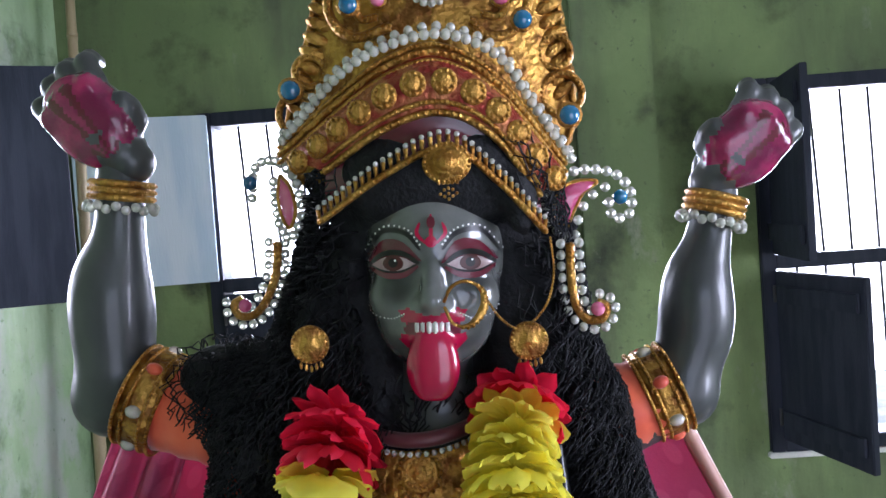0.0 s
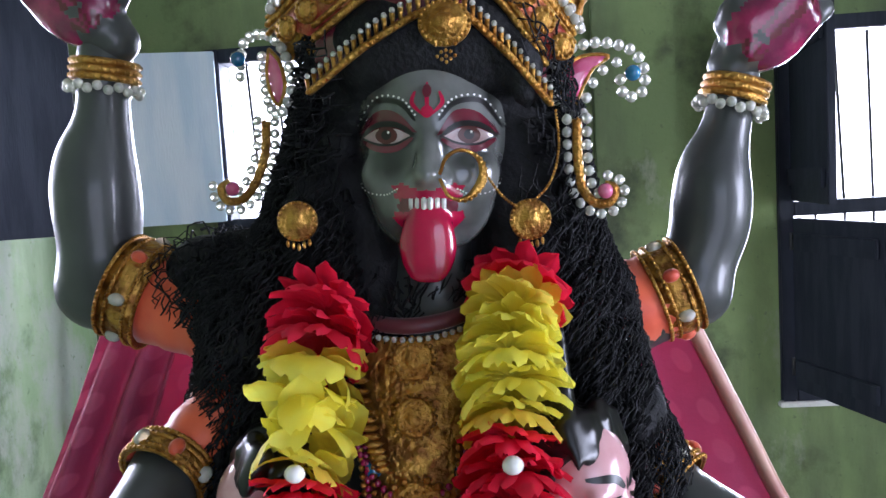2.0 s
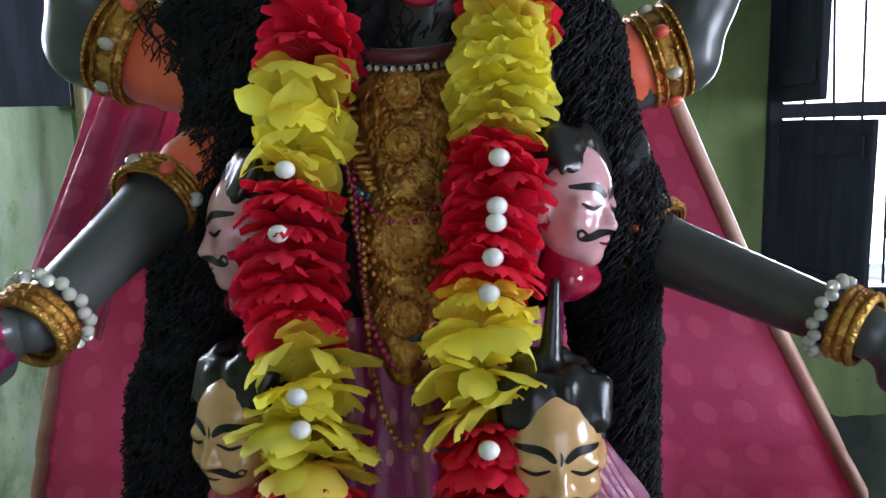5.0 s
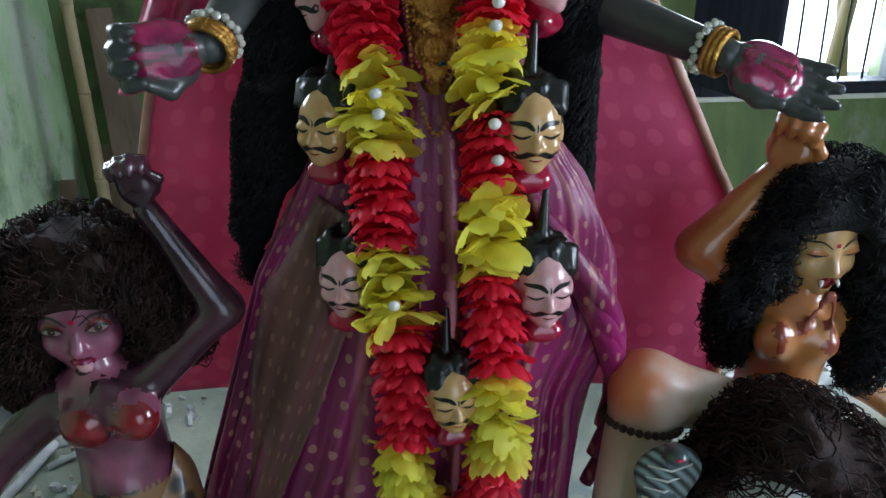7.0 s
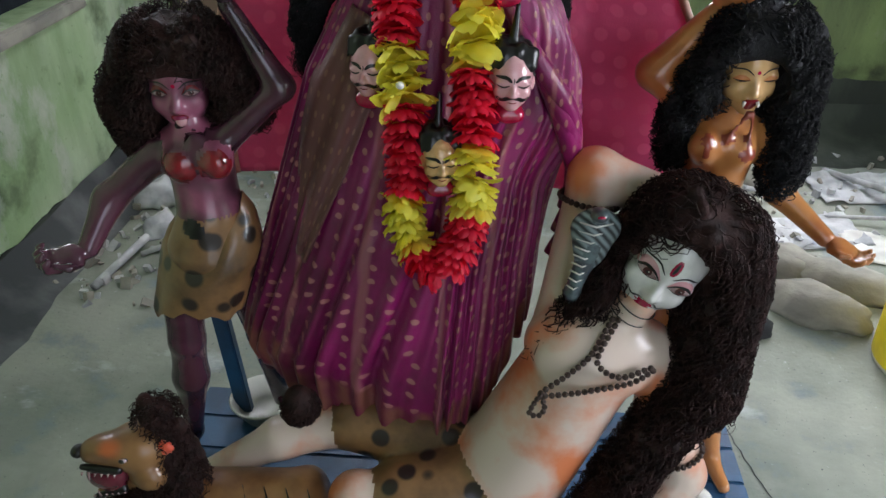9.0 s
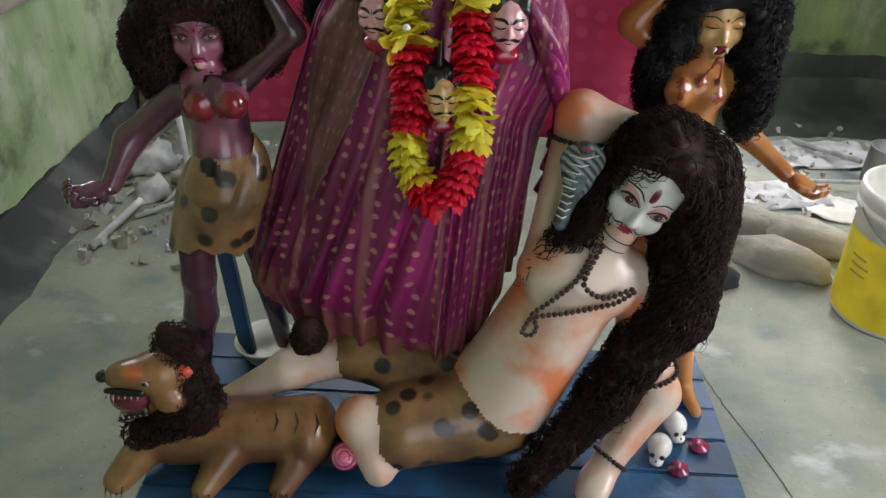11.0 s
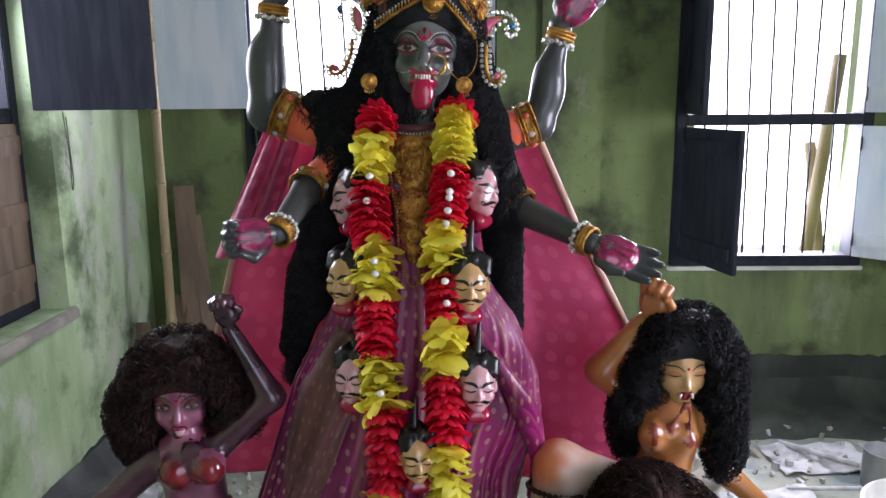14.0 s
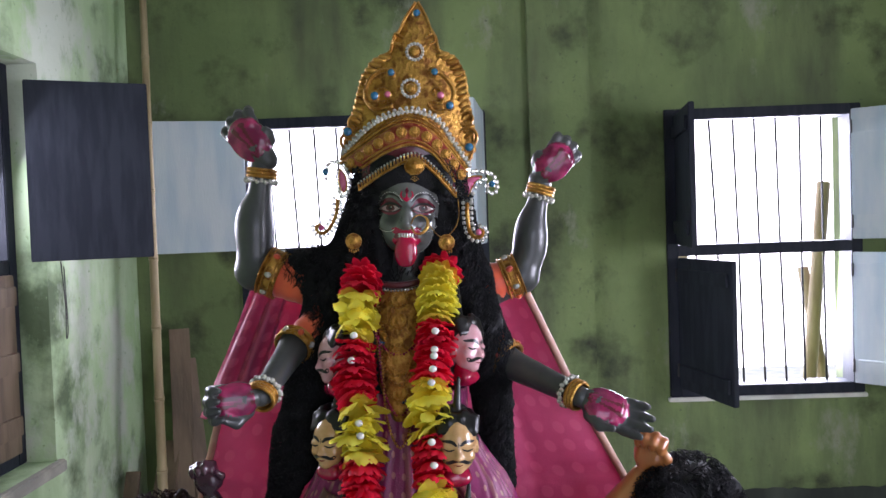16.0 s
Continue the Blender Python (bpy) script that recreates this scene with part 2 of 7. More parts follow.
# Dark airbrush round the eyes, under the bust and at the waist.
soft_patches(M_PURPLE, [((-0.483, -0.105, 0.965), 0.006, 0.022), ((-0.432, -0.098, 0.965), 0.006, 0.022), ((-0.505, -0.08, 0.80), 0.015, 0.045), ((-0.435, -0.10, 0.805), 0.008, 0.032), ((-0.395, -0.07, 0.79), 0.015, 0.040), ((-0.445, -0.12, 0.715), 0.025, 0.055)], (0.022, 0.007, 0.012))
M_ORANGE = material("orange-ochre skin paint", (0.52, 0.21, 0.065), 0.28, second=(0.38, 0.11, 0.03), scale=9, coat=0.6)
M_PALE = material("pale peach skin paint", (0.64, 0.51, 0.42), 0.36, second=(0.66, 0.20, 0.08), scale=6.5, mix=(0.46, 0.62), coat=0.3)
M_PINKSKIN = material("pink skin paint", (0.66, 0.36, 0.38), 0.25, second=(0.58, 0.28, 0.30), scale=20, coat=0.5)
M_TAN = material("tan skin paint", (0.60, 0.36, 0.16), 0.25, second=(0.50, 0.28, 0.11), scale=20, coat=0.5)
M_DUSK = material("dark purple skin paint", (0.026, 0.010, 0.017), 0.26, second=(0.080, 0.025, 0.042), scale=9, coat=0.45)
M_HIDE = spotted("spotted hide paint", (0.24, 0.125, 0.050), (0.085, 0.046, 0.020), (0.02, 0.013, 0.010), 19, 0.30)
M_LIONSKIN = material("tawny hide paint", (0.25, 0.125, 0.045), 0.36, second=(0.12, 0.048, 0.018), scale=9, coat=0.3)
# Dark muzzle paint; the two low spots darken the underside next to the plinth.
soft_patches(M_LIONSKIN, [((-0.650, -0.335, 0.360), 0.014, 0.045), ((-0.45, -0.30, 0.10), 0.03, 0.09), ((-0.27, -0.30, 0.10), 0.03, 0.09)], (0.050, 0.020, 0.010))
soft_patches(M_LIONSKIN, [((-0.585, -0.35, 0.400), 0.008, 0.030)], (0.42, 0.10, 0.025))
M_SLEEVE = material("orange satin", (0.75, 0.12, 0.04), 0.4, second=(0.62, 0.07, 0.03), scale=20, sheen=0.3)
M_GEMBLUE = material("blue glass gem", (0.01, 0.14, 0.28), 0.06, second=(0.005, 0.08, 0.18), scale=30, coat=1.0)
M_GEMPINK = material("pink foil gem", (0.68, 0.16, 0.28), 0.15, second=(0.55, 0.08, 0.18), scale=30, coat=0.8)
M_COBRA = material("grey cobra paint", (0.10, 0.14, 0.15), 0.3, second=(0.05, 0.06, 0.07), scale=50, coat=0.4)


def striped(name, light, dark, scale):
    """Paint in thin slanting stripes."""
    m, n, l, p = nodes_of(name, 0.35)
    w = n.new("ShaderNodeTexWave")
    w.bands_direction = "DIAGONAL"
    w.inputs["Scale"].default_value, w.inputs["Distortion"].default_value = scale, 1.5
    l.new(n.new("ShaderNodeTexCoord").outputs["Object"], w.inputs["Vector"])
    l.new(mixed(n, l, w.outputs[1], dark, light), p.inputs["Base Color"])
    return m


M_HOOD = striped("black and grey striped paint", (0.22, 0.27, 0.28), (0.012, 0.014, 0.016), 34)
M_BEAD = material("dark brown seed bead", (0.030, 0.016, 0.012), 0.55, second=(0.06, 0.03, 0.02), scale=90, bump=0.6, bump_scale=300)
M_TIN = material("dull tin", (0.35, 0.36, 0.36), 0.45, metal=0.6, scale=10)
M_CHAR = material("dark rag", (0.03, 0.032, 0.035), 0.9, scale=15, bump=0.5)
M_BLUE = material("blue painted base", (0.014, 0.085, 0.19), 0.5, second=(0.010, 0.045, 0.10), scale=8, bump=0.2)
M_BUCKET = material("white bucket plastic", (0.72, 0.71, 0.64), 0.4, scale=8)
M_LABEL = material("yellow bucket label", (0.80, 0.62, 0.02), 0.4, scale=8)
M_BAMBOO = material("dry bamboo", (0.34, 0.27, 0.15), 0.55, second=(0.24, 0.18, 0.09), scale=14, stretch=(1, 1, 0.2))
M_PLANK = material("weathered plank", (0.16, 0.11, 0.07), 0.75, second=(0.10, 0.07, 0.045), scale=14, stretch=(1, 1, 0.15), bump=0.4)
M_SACK = material("grey sacking", (0.36, 0.34, 0.28), 0.9, second=(0.24, 0.23, 0.20), scale=9, bump=0.6)
M_PAPER = material("crumpled paper and plaster", (0.55, 0.56, 0.56), 0.8, second=(0.35, 0.36, 0.37), scale=14, bump=0.4)

M_GOLDFOIL = material("embossed gold foil", (0.52, 0.28, 0.06), 0.34, metal=0.9, second=(0.24, 0.10, 0.025), scale=70, mix=(0.45, 0.6), bump=1.0, bump_scale=150)
M_REDGOLD = material("red-gold band", (0.38, 0.14, 0.05), 0.4, metal=0.6, second=(0.28, 0.03, 0.02), scale=60, bump=0.8, bump_scale=200)
M_RUST = material("rust-red streak paint", (0.28, 0.055, 0.028), 0.3, second=(0.18, 0.03, 0.018), scale=30, coat=0.4)
M_SARIRED = material("dark red silk", (0.13, 0.016, 0.024), 0.45, second=(0.08, 0.010, 0.018), scale=12, sheen=0.3)


def translucent(mat, share):
    """Thin cloth lets light through."""
    n, l = mat.node_tree.nodes, mat.node_tree.links
    p, out = n["Principled BSDF"], n["Material Output"]
    t, x = n.new("ShaderNodeBsdfTranslucent"), n.new("ShaderNodeMixShader")
    l.new(p.inputs["Base Color"].links[0].from_socket, t.inputs[0])
    x.inputs[0].default_value = share
    l.new(p.outputs[0], x.inputs[1])
    l.new(t.outputs[0], x.inputs[2])
    l.new(x.outputs[0], out.inputs["Surface"])


for cloth, share in ((M_YELLOW, 0.58), (M_REDPETAL, 0.5), (M_CAPE, 0.4)):
    translucent(cloth, share)
clear = M_PEARL.node_tree.nodes["Principled BSDF"]
clear.inputs["Transmission Weight"].default_value, clear.inputs["IOR"].default_value = 0.55, 1.45
M_GLARE = bpy.data.materials.new("white haze")
M_GLARE.use_nodes = True
glow = M_GLARE.node_tree.nodes["Principled BSDF"]
glow.inputs["Base Color"].default_value = (0.8, 0.82, 0.84, 1)
glow.inputs["Emission Color"].default_value, glow.inputs["Emission Strength"].default_value = (0.95, 0.98, 1.0, 1), 3.0

# ---- builders ----


class Build:
    """Gathers vertices, faces and materials for one mesh."""

    def __init__(self):
        self.v, self.f, self.m, self.mats, self.uv = [], [], [], [], []
        self.n = 0

    def slot(self, mat):
        if mat not in self.mats:
            self.mats.append(mat)
        return self.mats.index(mat)

    def add(self, verts, faces, mat, place=None):
        verts = np.asarray(verts, float).reshape(-1, 3)
        if place is not None:
            a = np.array(place)
            verts = verts @ a[:3, :3].T + a[:3, 3]
        self.v.append(verts)
        k = self.slot(mat) if not isinstance(mat, np.ndarray) else None
        for i, f in enumerate(faces):
            self.f.append([j + self.n for j in f])
            self.m.append(k if k is not None else int(mat[i]))
        self.n += len(verts)
        return self

    def merge(self, other, place=None):
        """Takes in another Build, moved by place."""
        back = np.array([self.slot(x) for x in other.mats])
        a = np.array(place) if place is not None else np.eye(4)
        verts = np.concatenate(other.v)
        self.v.append(verts @ a[:3, :3].T + a[:3, 3])
        flip = np.linalg.det(a[:3, :3]) < 0
        for f, m in zip(other.f, other.m):
            g = [j + self.n for j in f]
            self.f.append(g[::-1] if flip else g)
            self.m.append(int(back[m]))
        self.n += len(verts)
        return self

    def mesh(self, name, smooth=True):
        me = bpy.data.meshes.new(name)
        me.from_pydata(np.concatenate(self.v).tolist(), [], self.f)
        for x in self.mats:
            me.materials.append(x)
        me.polygons.foreach_set("material_index", np.array(self.m, dtype=np.int32))
        me.polygons.foreach_set("use_smooth", np.full(len(self.f), smooth))
        me.update()
        return me

    def thing(self, name, label, category, group="", kind="", smooth=True):
        return tagged(new(name, self.mesh(name, smooth)), label, category, group, kind)

    def part(self, name, parent, label="", smooth=True):
        ob = new(name, self.mesh(name, smooth))
        ob.parent = parent
        if label:
            ob["label"] = label
        return ob


def lay_uv(ob, uv):
    """Gives every corner of a mesh the UV of its vertex."""
    me = ob.data
    layer = me.uv_layers.new(name="UVMap")
    idx = np.empty(len(me.loops), dtype=np.int32)
    me.loops.foreach_get("vertex_index", idx)
    layer.data.foreach_set("uv", np.asarray(uv, dtype=np.float32)[idx].ravel())
    return ob


def empty(name, label, category, group="", at=(0, 0, 0)):
    ob = new(name)
    ob.location = at
    ob.empty_display_size = 0.05
    return tagged(ob, label, category, group)


def grid_faces(rows, cols, wrap=False):
    out = []
    for i in range(rows - 1):
        for j in range(cols if wrap else cols - 1):
            k = (j + 1) % cols
            out.append((i * cols + j, i * cols + k, (i + 1) * cols + k, (i + 1) * cols + j))
    return out


def box(b, lo, hi, mat, bevel=0.0, place=None):
    """A box between two corners, with bevelled edges."""
    bm = bmesh.new()
    bmesh.ops.create_cube(bm, size=1)
    for v in bm.verts:
        v.co = Vector([lo[i] + (hi[i] - lo[i]) * (v.co[i] + 0.5) for i in range(3)])
    if bevel:
        bmesh.ops.bevel(bm, geom=bm.edges[:], offset=bevel, segments=2, affect="EDGES")
    bm.verts.index_update()
    b.add([v.co[:] for v in bm.verts], [[v.index for v in f.verts] for f in bm.faces], mat, place)
    bm.free()
    return b


def tube(b, pts, radii, mat, sides=8, caps=True):
    """A round bar along points; radii: one number or one a point."""
    p = np.asarray(pts, float)
    r = np.broadcast_to(np.asarray(radii, float), (len(p),))
    t = np.gradient(p, axis=0)
    t /= np.linalg.norm(t, axis=1)[:, None] + 1e-9
    ref = np.array([0.0, 0, 1]) if abs(t[0, 2]) < 0.9 else np.array([0.0, 1, 0])
    u = np.cross(t[0], ref)
    rings = []
    for i in range(len(p)):
        u = u - t[i] * np.dot(u, t[i])
        u /= np.linalg.norm(u) + 1e-9
        w = np.cross(t[i], u)
        a = np.arange(sides) * 2 * math.pi / sides
        rings.append(p[i] + r[i] * (np.cos(a)[:, None] * u + np.sin(a)[:, None] * w))
    f = grid_faces(len(p), sides, True)
    if caps:
        f = f + [tuple(range(sides))[::-1], tuple(range((len(p) - 1) * sides, len(p) * sides))]
    b.add(np.concatenate(rings), f, mat)
    return b


def ball(b, c, r, mat, rings=8, sides=10, place=None):
    """An ellipsoid; r: one radius or three."""
    r = np.broadcast_to(np.asarray(r, float), (3,))
    v = [(0, 0, 1)]
    for i in range(1, rings):
        a = math.pi * i / rings
        for j in range(sides):
            q = 2 * math.pi * j / sides
            v.append((math.sin(a) * math.cos(q), math.sin(a) * math.sin(q), math.cos(a)))
    v.append((0, 0, -1))
    f = [(0, 1 + j, 1 + (j + 1) % sides) for j in range(sides)]
    for i in range(rings - 2):
        for j in range(sides):
            k = (j + 1) % sides
            f.append((1 + i * sides + j, 1 + (i + 1) * sides + j, 1 + (i + 1) * sides + k, 1 + i * sides + k))
    e = len(v) - 1
    f += [(e, e - sides + (j + 1) % sides, e - sides + j) for j in range(sides)]
    b.add(np.array(v) * r + np.array(c), f, mat, place)
    return b


def spun(b, profile, mat, sides=32, centre=(0, 0, 0), closed=False):
    """A turned body from (radius, height) pairs."""
    pts = []
    for r, z in profile:
        for j in range(sides):
            a = 2 * math.pi * j / sides
            pts.append((centre[0] + r * math.cos(a), centre[1] + r * math.sin(a), centre[2] + z))
    b.add(pts, grid_faces(len(profile), sides, True), mat)
    return b


def smooth_line(pts, n):
    """Catmull-Rom through points."""
    p = np.asarray(pts, float)
    q = np.vstack([2 * p[0] - p[1], p, 2 * p[-1] - p[-2]])
    out = []
    for s in np.linspace(0, len(p) - 1 - 1e-9, n):
        i = int(s)
        u = s - i
        a, b_, c, d = q[i:i + 4]
        out.append(0.5 * (2 * b_ + (c - a) * u + (2 * a - 5 * b_ + 4 * c - d) * u * u + (3 * b_ - a - 3 * c + d) * u ** 3))
    return np.array(out)


# soft solids: cones with round ends and ellipsoids that melt into one another

def cone(a, b_, ra, rb, mat):
    return ("cone", np.array(a, float), np.array(b_, float), ra, rb, mat)


def egg(c, r, mat, turn=None):
    return ("egg", np.array(c, float), np.broadcast_to(np.asarray(r, float), (3,)), turn, 0, mat)


def field(prims, p):
    """Distance to every solid, a row each."""
    out = []
    for k, a, b_, ra, rb, _ in prims:
        if k == "cone":
            d = b_ - a
            t = np.clip((p - a) @ d / (d @ d + 1e-12), 0, 1)
            out.append(np.linalg.norm(p - a - t[:, None] * d, axis=1) - (ra + (rb - ra) * t))
        else:
            q = p - a
            if ra is not None:
                q = q @ np.array(ra)
            k0 = np.linalg.norm(q / b_, axis=1)
            k1 = np.linalg.norm(q / (b_ * b_), axis=1)
            out.append(k0 * (k0 - 1) / (k1 + 1e-9))
    return np.array(out)


def blend(d, soft):
    m = d.min(axis=0)
    return m - soft * np.log(np.exp(-(d - m) / soft).sum(axis=0))


def solid(b, prims, step, soft=0.006, place=None):
    """One smooth skin round all the solids."""
    lo, hi = np.full(3, 9.0), np.full(3, -9.0)
    for k, a, b_, ra, rb, _ in prims:
        if k == "cone":
            r = max(ra, rb)
            lo, hi = np.minimum(lo, np.minimum(a, b_) - r), np.maximum(hi, np.maximum(a, b_) + r)
        else:
            lo, hi = np.minimum(lo, a - b_.max()), np.maximum(hi, a + b_.max())
    lo, hi = lo - 3 * step - soft * 2, hi + 3 * step + soft * 2
    n = np.ceil((hi - lo) / step).astype(int) + 1
    m = 5
    far = [lo[i] + step * (m * np.arange(-(-n[i] // m)) + (m - 1) / 2) for i in range(3)]
    gx, gy, gz = np.meshgrid(*far, indexing="ij")
    rough = blend(field(prims, np.stack([gx.ravel(), gy.ravel(), gz.ravel()], axis=1)), soft).reshape(gx.shape)
    dist = rough.repeat(m, 0).repeat(m, 1).repeat(m, 2)[:n[0], :n[1], :n[2]].copy()
    owner = np.zeros(n, dtype=np.int16)
    near = np.argwhere(np.abs(dist) < step * m * 1.6 + soft)
    for k in range(0, len(near), 60000):
        q = near[k:k + 60000]
        d = field(prims, lo + step * q)
        dist[q[:, 0], q[:, 1], q[:, 2]] = blend(d, soft)
        owner[q[:, 0], q[:, 1], q[:, 2]] = d.argmin(axis=0)
    inside = dist < 0
    c = [slice(0, -1), slice(1, None)]
    corners = {(i, j, k): inside[c[i], c[j], c[k]] for i in (0, 1) for j in (0, 1) for k in (0, 1)}
    total = sum(x.astype(int) for x in corners.values())
    cells = (total > 0) & (total < 8)
    acc, cnt = np.zeros(cells.shape + (3,)), np.zeros(cells.shape)
    keys = list(corners)
    for x in keys:
        for axis in range(3):
            if x[axis] == 0:
                y = tuple(1 if i == axis else x[i] for i in range(3))
                cross = corners[x] != corners[y]
                da, db = dist[c[x[0]], c[x[1]], c[x[2]]], dist[c[y[0]], c[y[1]], c[y[2]]]
                t = np.where(cross, da / np.where(cross, da - db, 1), 0)
                for i in range(3):
                    acc[..., i] += np.where(cross, x[i] + (t if i == axis else 0), 0)
                cnt += cross
    ids = -np.ones(cells.shape, dtype=int)
    idx = np.argwhere(cells)
    ids[cells] = np.arange(len(idx))
    verts = lo + step * (idx + acc[cells] / cnt[cells][:, None])
    faces, mats = [], []
    slots = np.array([b.slot(q[5]) for q in prims])
    for axis in range(3):
        a, b_ = [slice(None)] * 3, [slice(None)] * 3
        a[axis], b_[axis] = slice(0, -1), slice(1, None)
        e = np.argwhere(inside[tuple(a)] != inside[tuple(b_)])
        o = [(axis + 1) % 3, (axis + 2) % 3]
        e = e[(e[:, o[0]] > 0) & (e[:, o[1]] > 0)]
        quad = []
        for s, t in ((1, 1), (0, 1), (0, 0), (1, 0)):
            g = e.copy()
            g[:, o[0]] -= s
            g[:, o[1]] -= t
            quad.append(ids[g[:, 0], g[:, 1], g[:, 2]])
        quad = np.stack(quad, axis=1)
        first = inside[e[:, 0], e[:, 1], e[:, 2]]
        quad[~first] = quad[~first][:, ::-1]
        faces.append(quad)
        mats.append(slots[owner[e[:, 0], e[:, 1], e[:, 2]]])
    faces, mats = np.concatenate(faces), np.concatenate(mats)
    b.add(verts, faces.tolist(), mats, place)
    return b


def touch(prims, xz, soft, start=-0.09):
    """Where lines from the front meet the skin, for painted features."""
    xz = np.asarray(xz, float)
    y = np.full(len(xz), start)
    for _ in range(40):
        d = blend(field(prims, np.stack([xz[:, 0], y, xz[:, 1]], axis=1)), soft)
        y = y + np.clip(d, -0.01, 0.03) * 0.8
    return np.stack([xz[:, 0], y, xz[:, 1]], axis=1)


def paint(b, prims, soft, upper, lower, mat, lift=0.0006, cols=14, rows=5, place=None):
    """A painted patch between two lines of the face, laid on the skin."""
    u, w = smooth_line(upper, cols), smooth_line(lower, cols)
    pts = np.concatenate([u + (w - u) * k / (rows - 1) for k in range(rows)])
    q = touch(prims, pts, soft)
    q[:, 1] -= lift
    b.add(q, [f[::-1] for f in grid_faces(rows, cols)], mat, place)
    return b


def disc(b, prims, soft, c, r, mat, lift=0.0009, place=None, squash=1.0):
    a = np.linspace(math.pi, 0, 9)
    up = [(c[0] + r * math.cos(t), c[1] + squash * r * math.sin(t)) for t in a]
    dn = [(c[0] + r * math.cos(t), c[1] - squash * r * math.sin(t)) for t in a]
    return paint(b, prims, soft, up, dn, mat, lift, 12, 5, place)


def stroke(b, prims, soft, pts, width, mat, lift=0.0008, cols=16, place=None):
    """A brush line that tapers at its ends."""
    p = smooth_line(pts, cols)
    t = np.gradient(p, axis=0)
    t /= np.linalg.norm(t, axis=1)[:, None] + 1e-9
    nrm = np.stack([-t[:, 1], t[:, 0]], axis=1)
    w = width * (0.25 + 0.75 * np.sin(np.linspace(0.05, math.pi - 0.05, cols)) ** 0.6)[:, None] / 2
    up, dn = p + nrm * w, p - nrm * w
    if t[cols // 2, 0] < 0:
        up, dn = dn, up
    q = touch(prims, np.concatenate([up, dn]), soft)
    q[:, 1] -= lift
    b.add(q, [f[::-1] for f in grid_faces(2, cols)], mat, place)
    return b


def head_solids(skin, lips, long=1.0, ears=True):
    """A head whose eyes lie at the origin, looking along -y; 0.112 m wide."""
    p = [egg((0, 0.058, 0.012), (0.055, 0.062, 0.075), skin), egg((0, 0.036, -0.030), (0.046, 0.040, 0.052 * long), skin),
         egg((0, 0.016, -0.066 * long), (0.019, 0.016, 0.017), skin), egg((0.026, 0.020, -0.026), (0.022, 0.020, 0.022), skin), egg((-0.026, 0.020, -0.026), (0.022, 0.020, 0.022), skin),
         cone((0, 0.006, 0.010), (0, -0.012, -0.026), 0.005, 0.0075, skin), egg((0.007, -0.004, -0.029), 0.006, skin), egg((-0.007, -0.004, -0.029), 0.006, skin),
         egg((0.027, 0.014, 0.001), (0.019, 0.012, 0.011), skin), egg((-0.027, 0.014, 0.001), (0.019, 0.012, 0.011), skin),
         egg((0, 0.004, -0.043), (0.014, 0.008, 0.0035), lips), egg((0, 0.005, -0.0505), (0.011, 0.008, 0.004), lips)]
    if ears:
        p += [egg((0.056, 0.055, -0.010), (0.006, 0.012, 0.02), skin), egg((-0.056, 0.055, -0.010), (0.006, 0.012, 0.02), skin)]
    return p


FACE_SOFT = 0.0035


def open_eye(b, pr, s, place, size=1.0, lid=None, gaze=0.0):
    """A large painted eye; s: side, -1 or 1."""
    x, k = 0.0275 * s, size
    if lid:
        paint(b, pr, FACE_SOFT, [(x - 0.021 * k, 0.000), (x - 0.010 * k, 0.0165 * k), (x + 0.006 * k, 0.0165 * k), (x + 0.021 * k, 0.002)],
              [(x - 0.021 * k, 0.0), (x - 0.008 * k, 0.003), (x + 0.008 * k, 0.003), (x + 0.021 * k, 0.002)], lid, 0.0004, place=place)
    up = [(x - 0.0165 * k, -0.0005), (x - 0.006 * k, 0.0050 * k), (x + 0.006 * k, 0.0050 * k), (x + 0.0165 * k, 0.0)]
    dn = [(x - 0.0165 * k, -0.0005), (x - 0.006 * k, -0.0048 * k), (x + 0.006 * k, -0.0048 * k), (x + 0.0165 * k, 0.0)]
    paint(b, pr, FACE_SOFT, up, dn, M_EYE, 0.0008, place=place)
    disc(b, pr, FACE_SOFT, (x + gaze, 0.0010), 0.0064 * k, M_IRIS, 0.0012, place)
    disc(b, pr, FACE_SOFT, (x + gaze, 0.0008), 0.0025 * k, M_INK, 0.0015, place)
    # White dot: the eye's glint, painted on.
    disc(b, pr, FACE_SOFT, (x + gaze + 0.0015, 0.0025), 0.0008 * k, M_WHITE, 0.0018, place)
    stroke(b, pr, FACE_SOFT, [(x - 0.019 * k, -0.001), (x - 0.007 * k, 0.0075 * k), (x + 0.007 * k, 0.0075 * k), (x + 0.019 * k, 0.0005)], 0.0040 * k, M_INK, 0.0014, place=place)
    stroke(b, pr, FACE_SOFT, [(x - 0.017 * k, -0.001), (x - 0.006 * k, -0.0052 * k), (x + 0.006 * k, -0.0052 * k), (x + 0.017 * k, 0.0)], 0.0013 * k, M_INK, 0.0012, place=place)


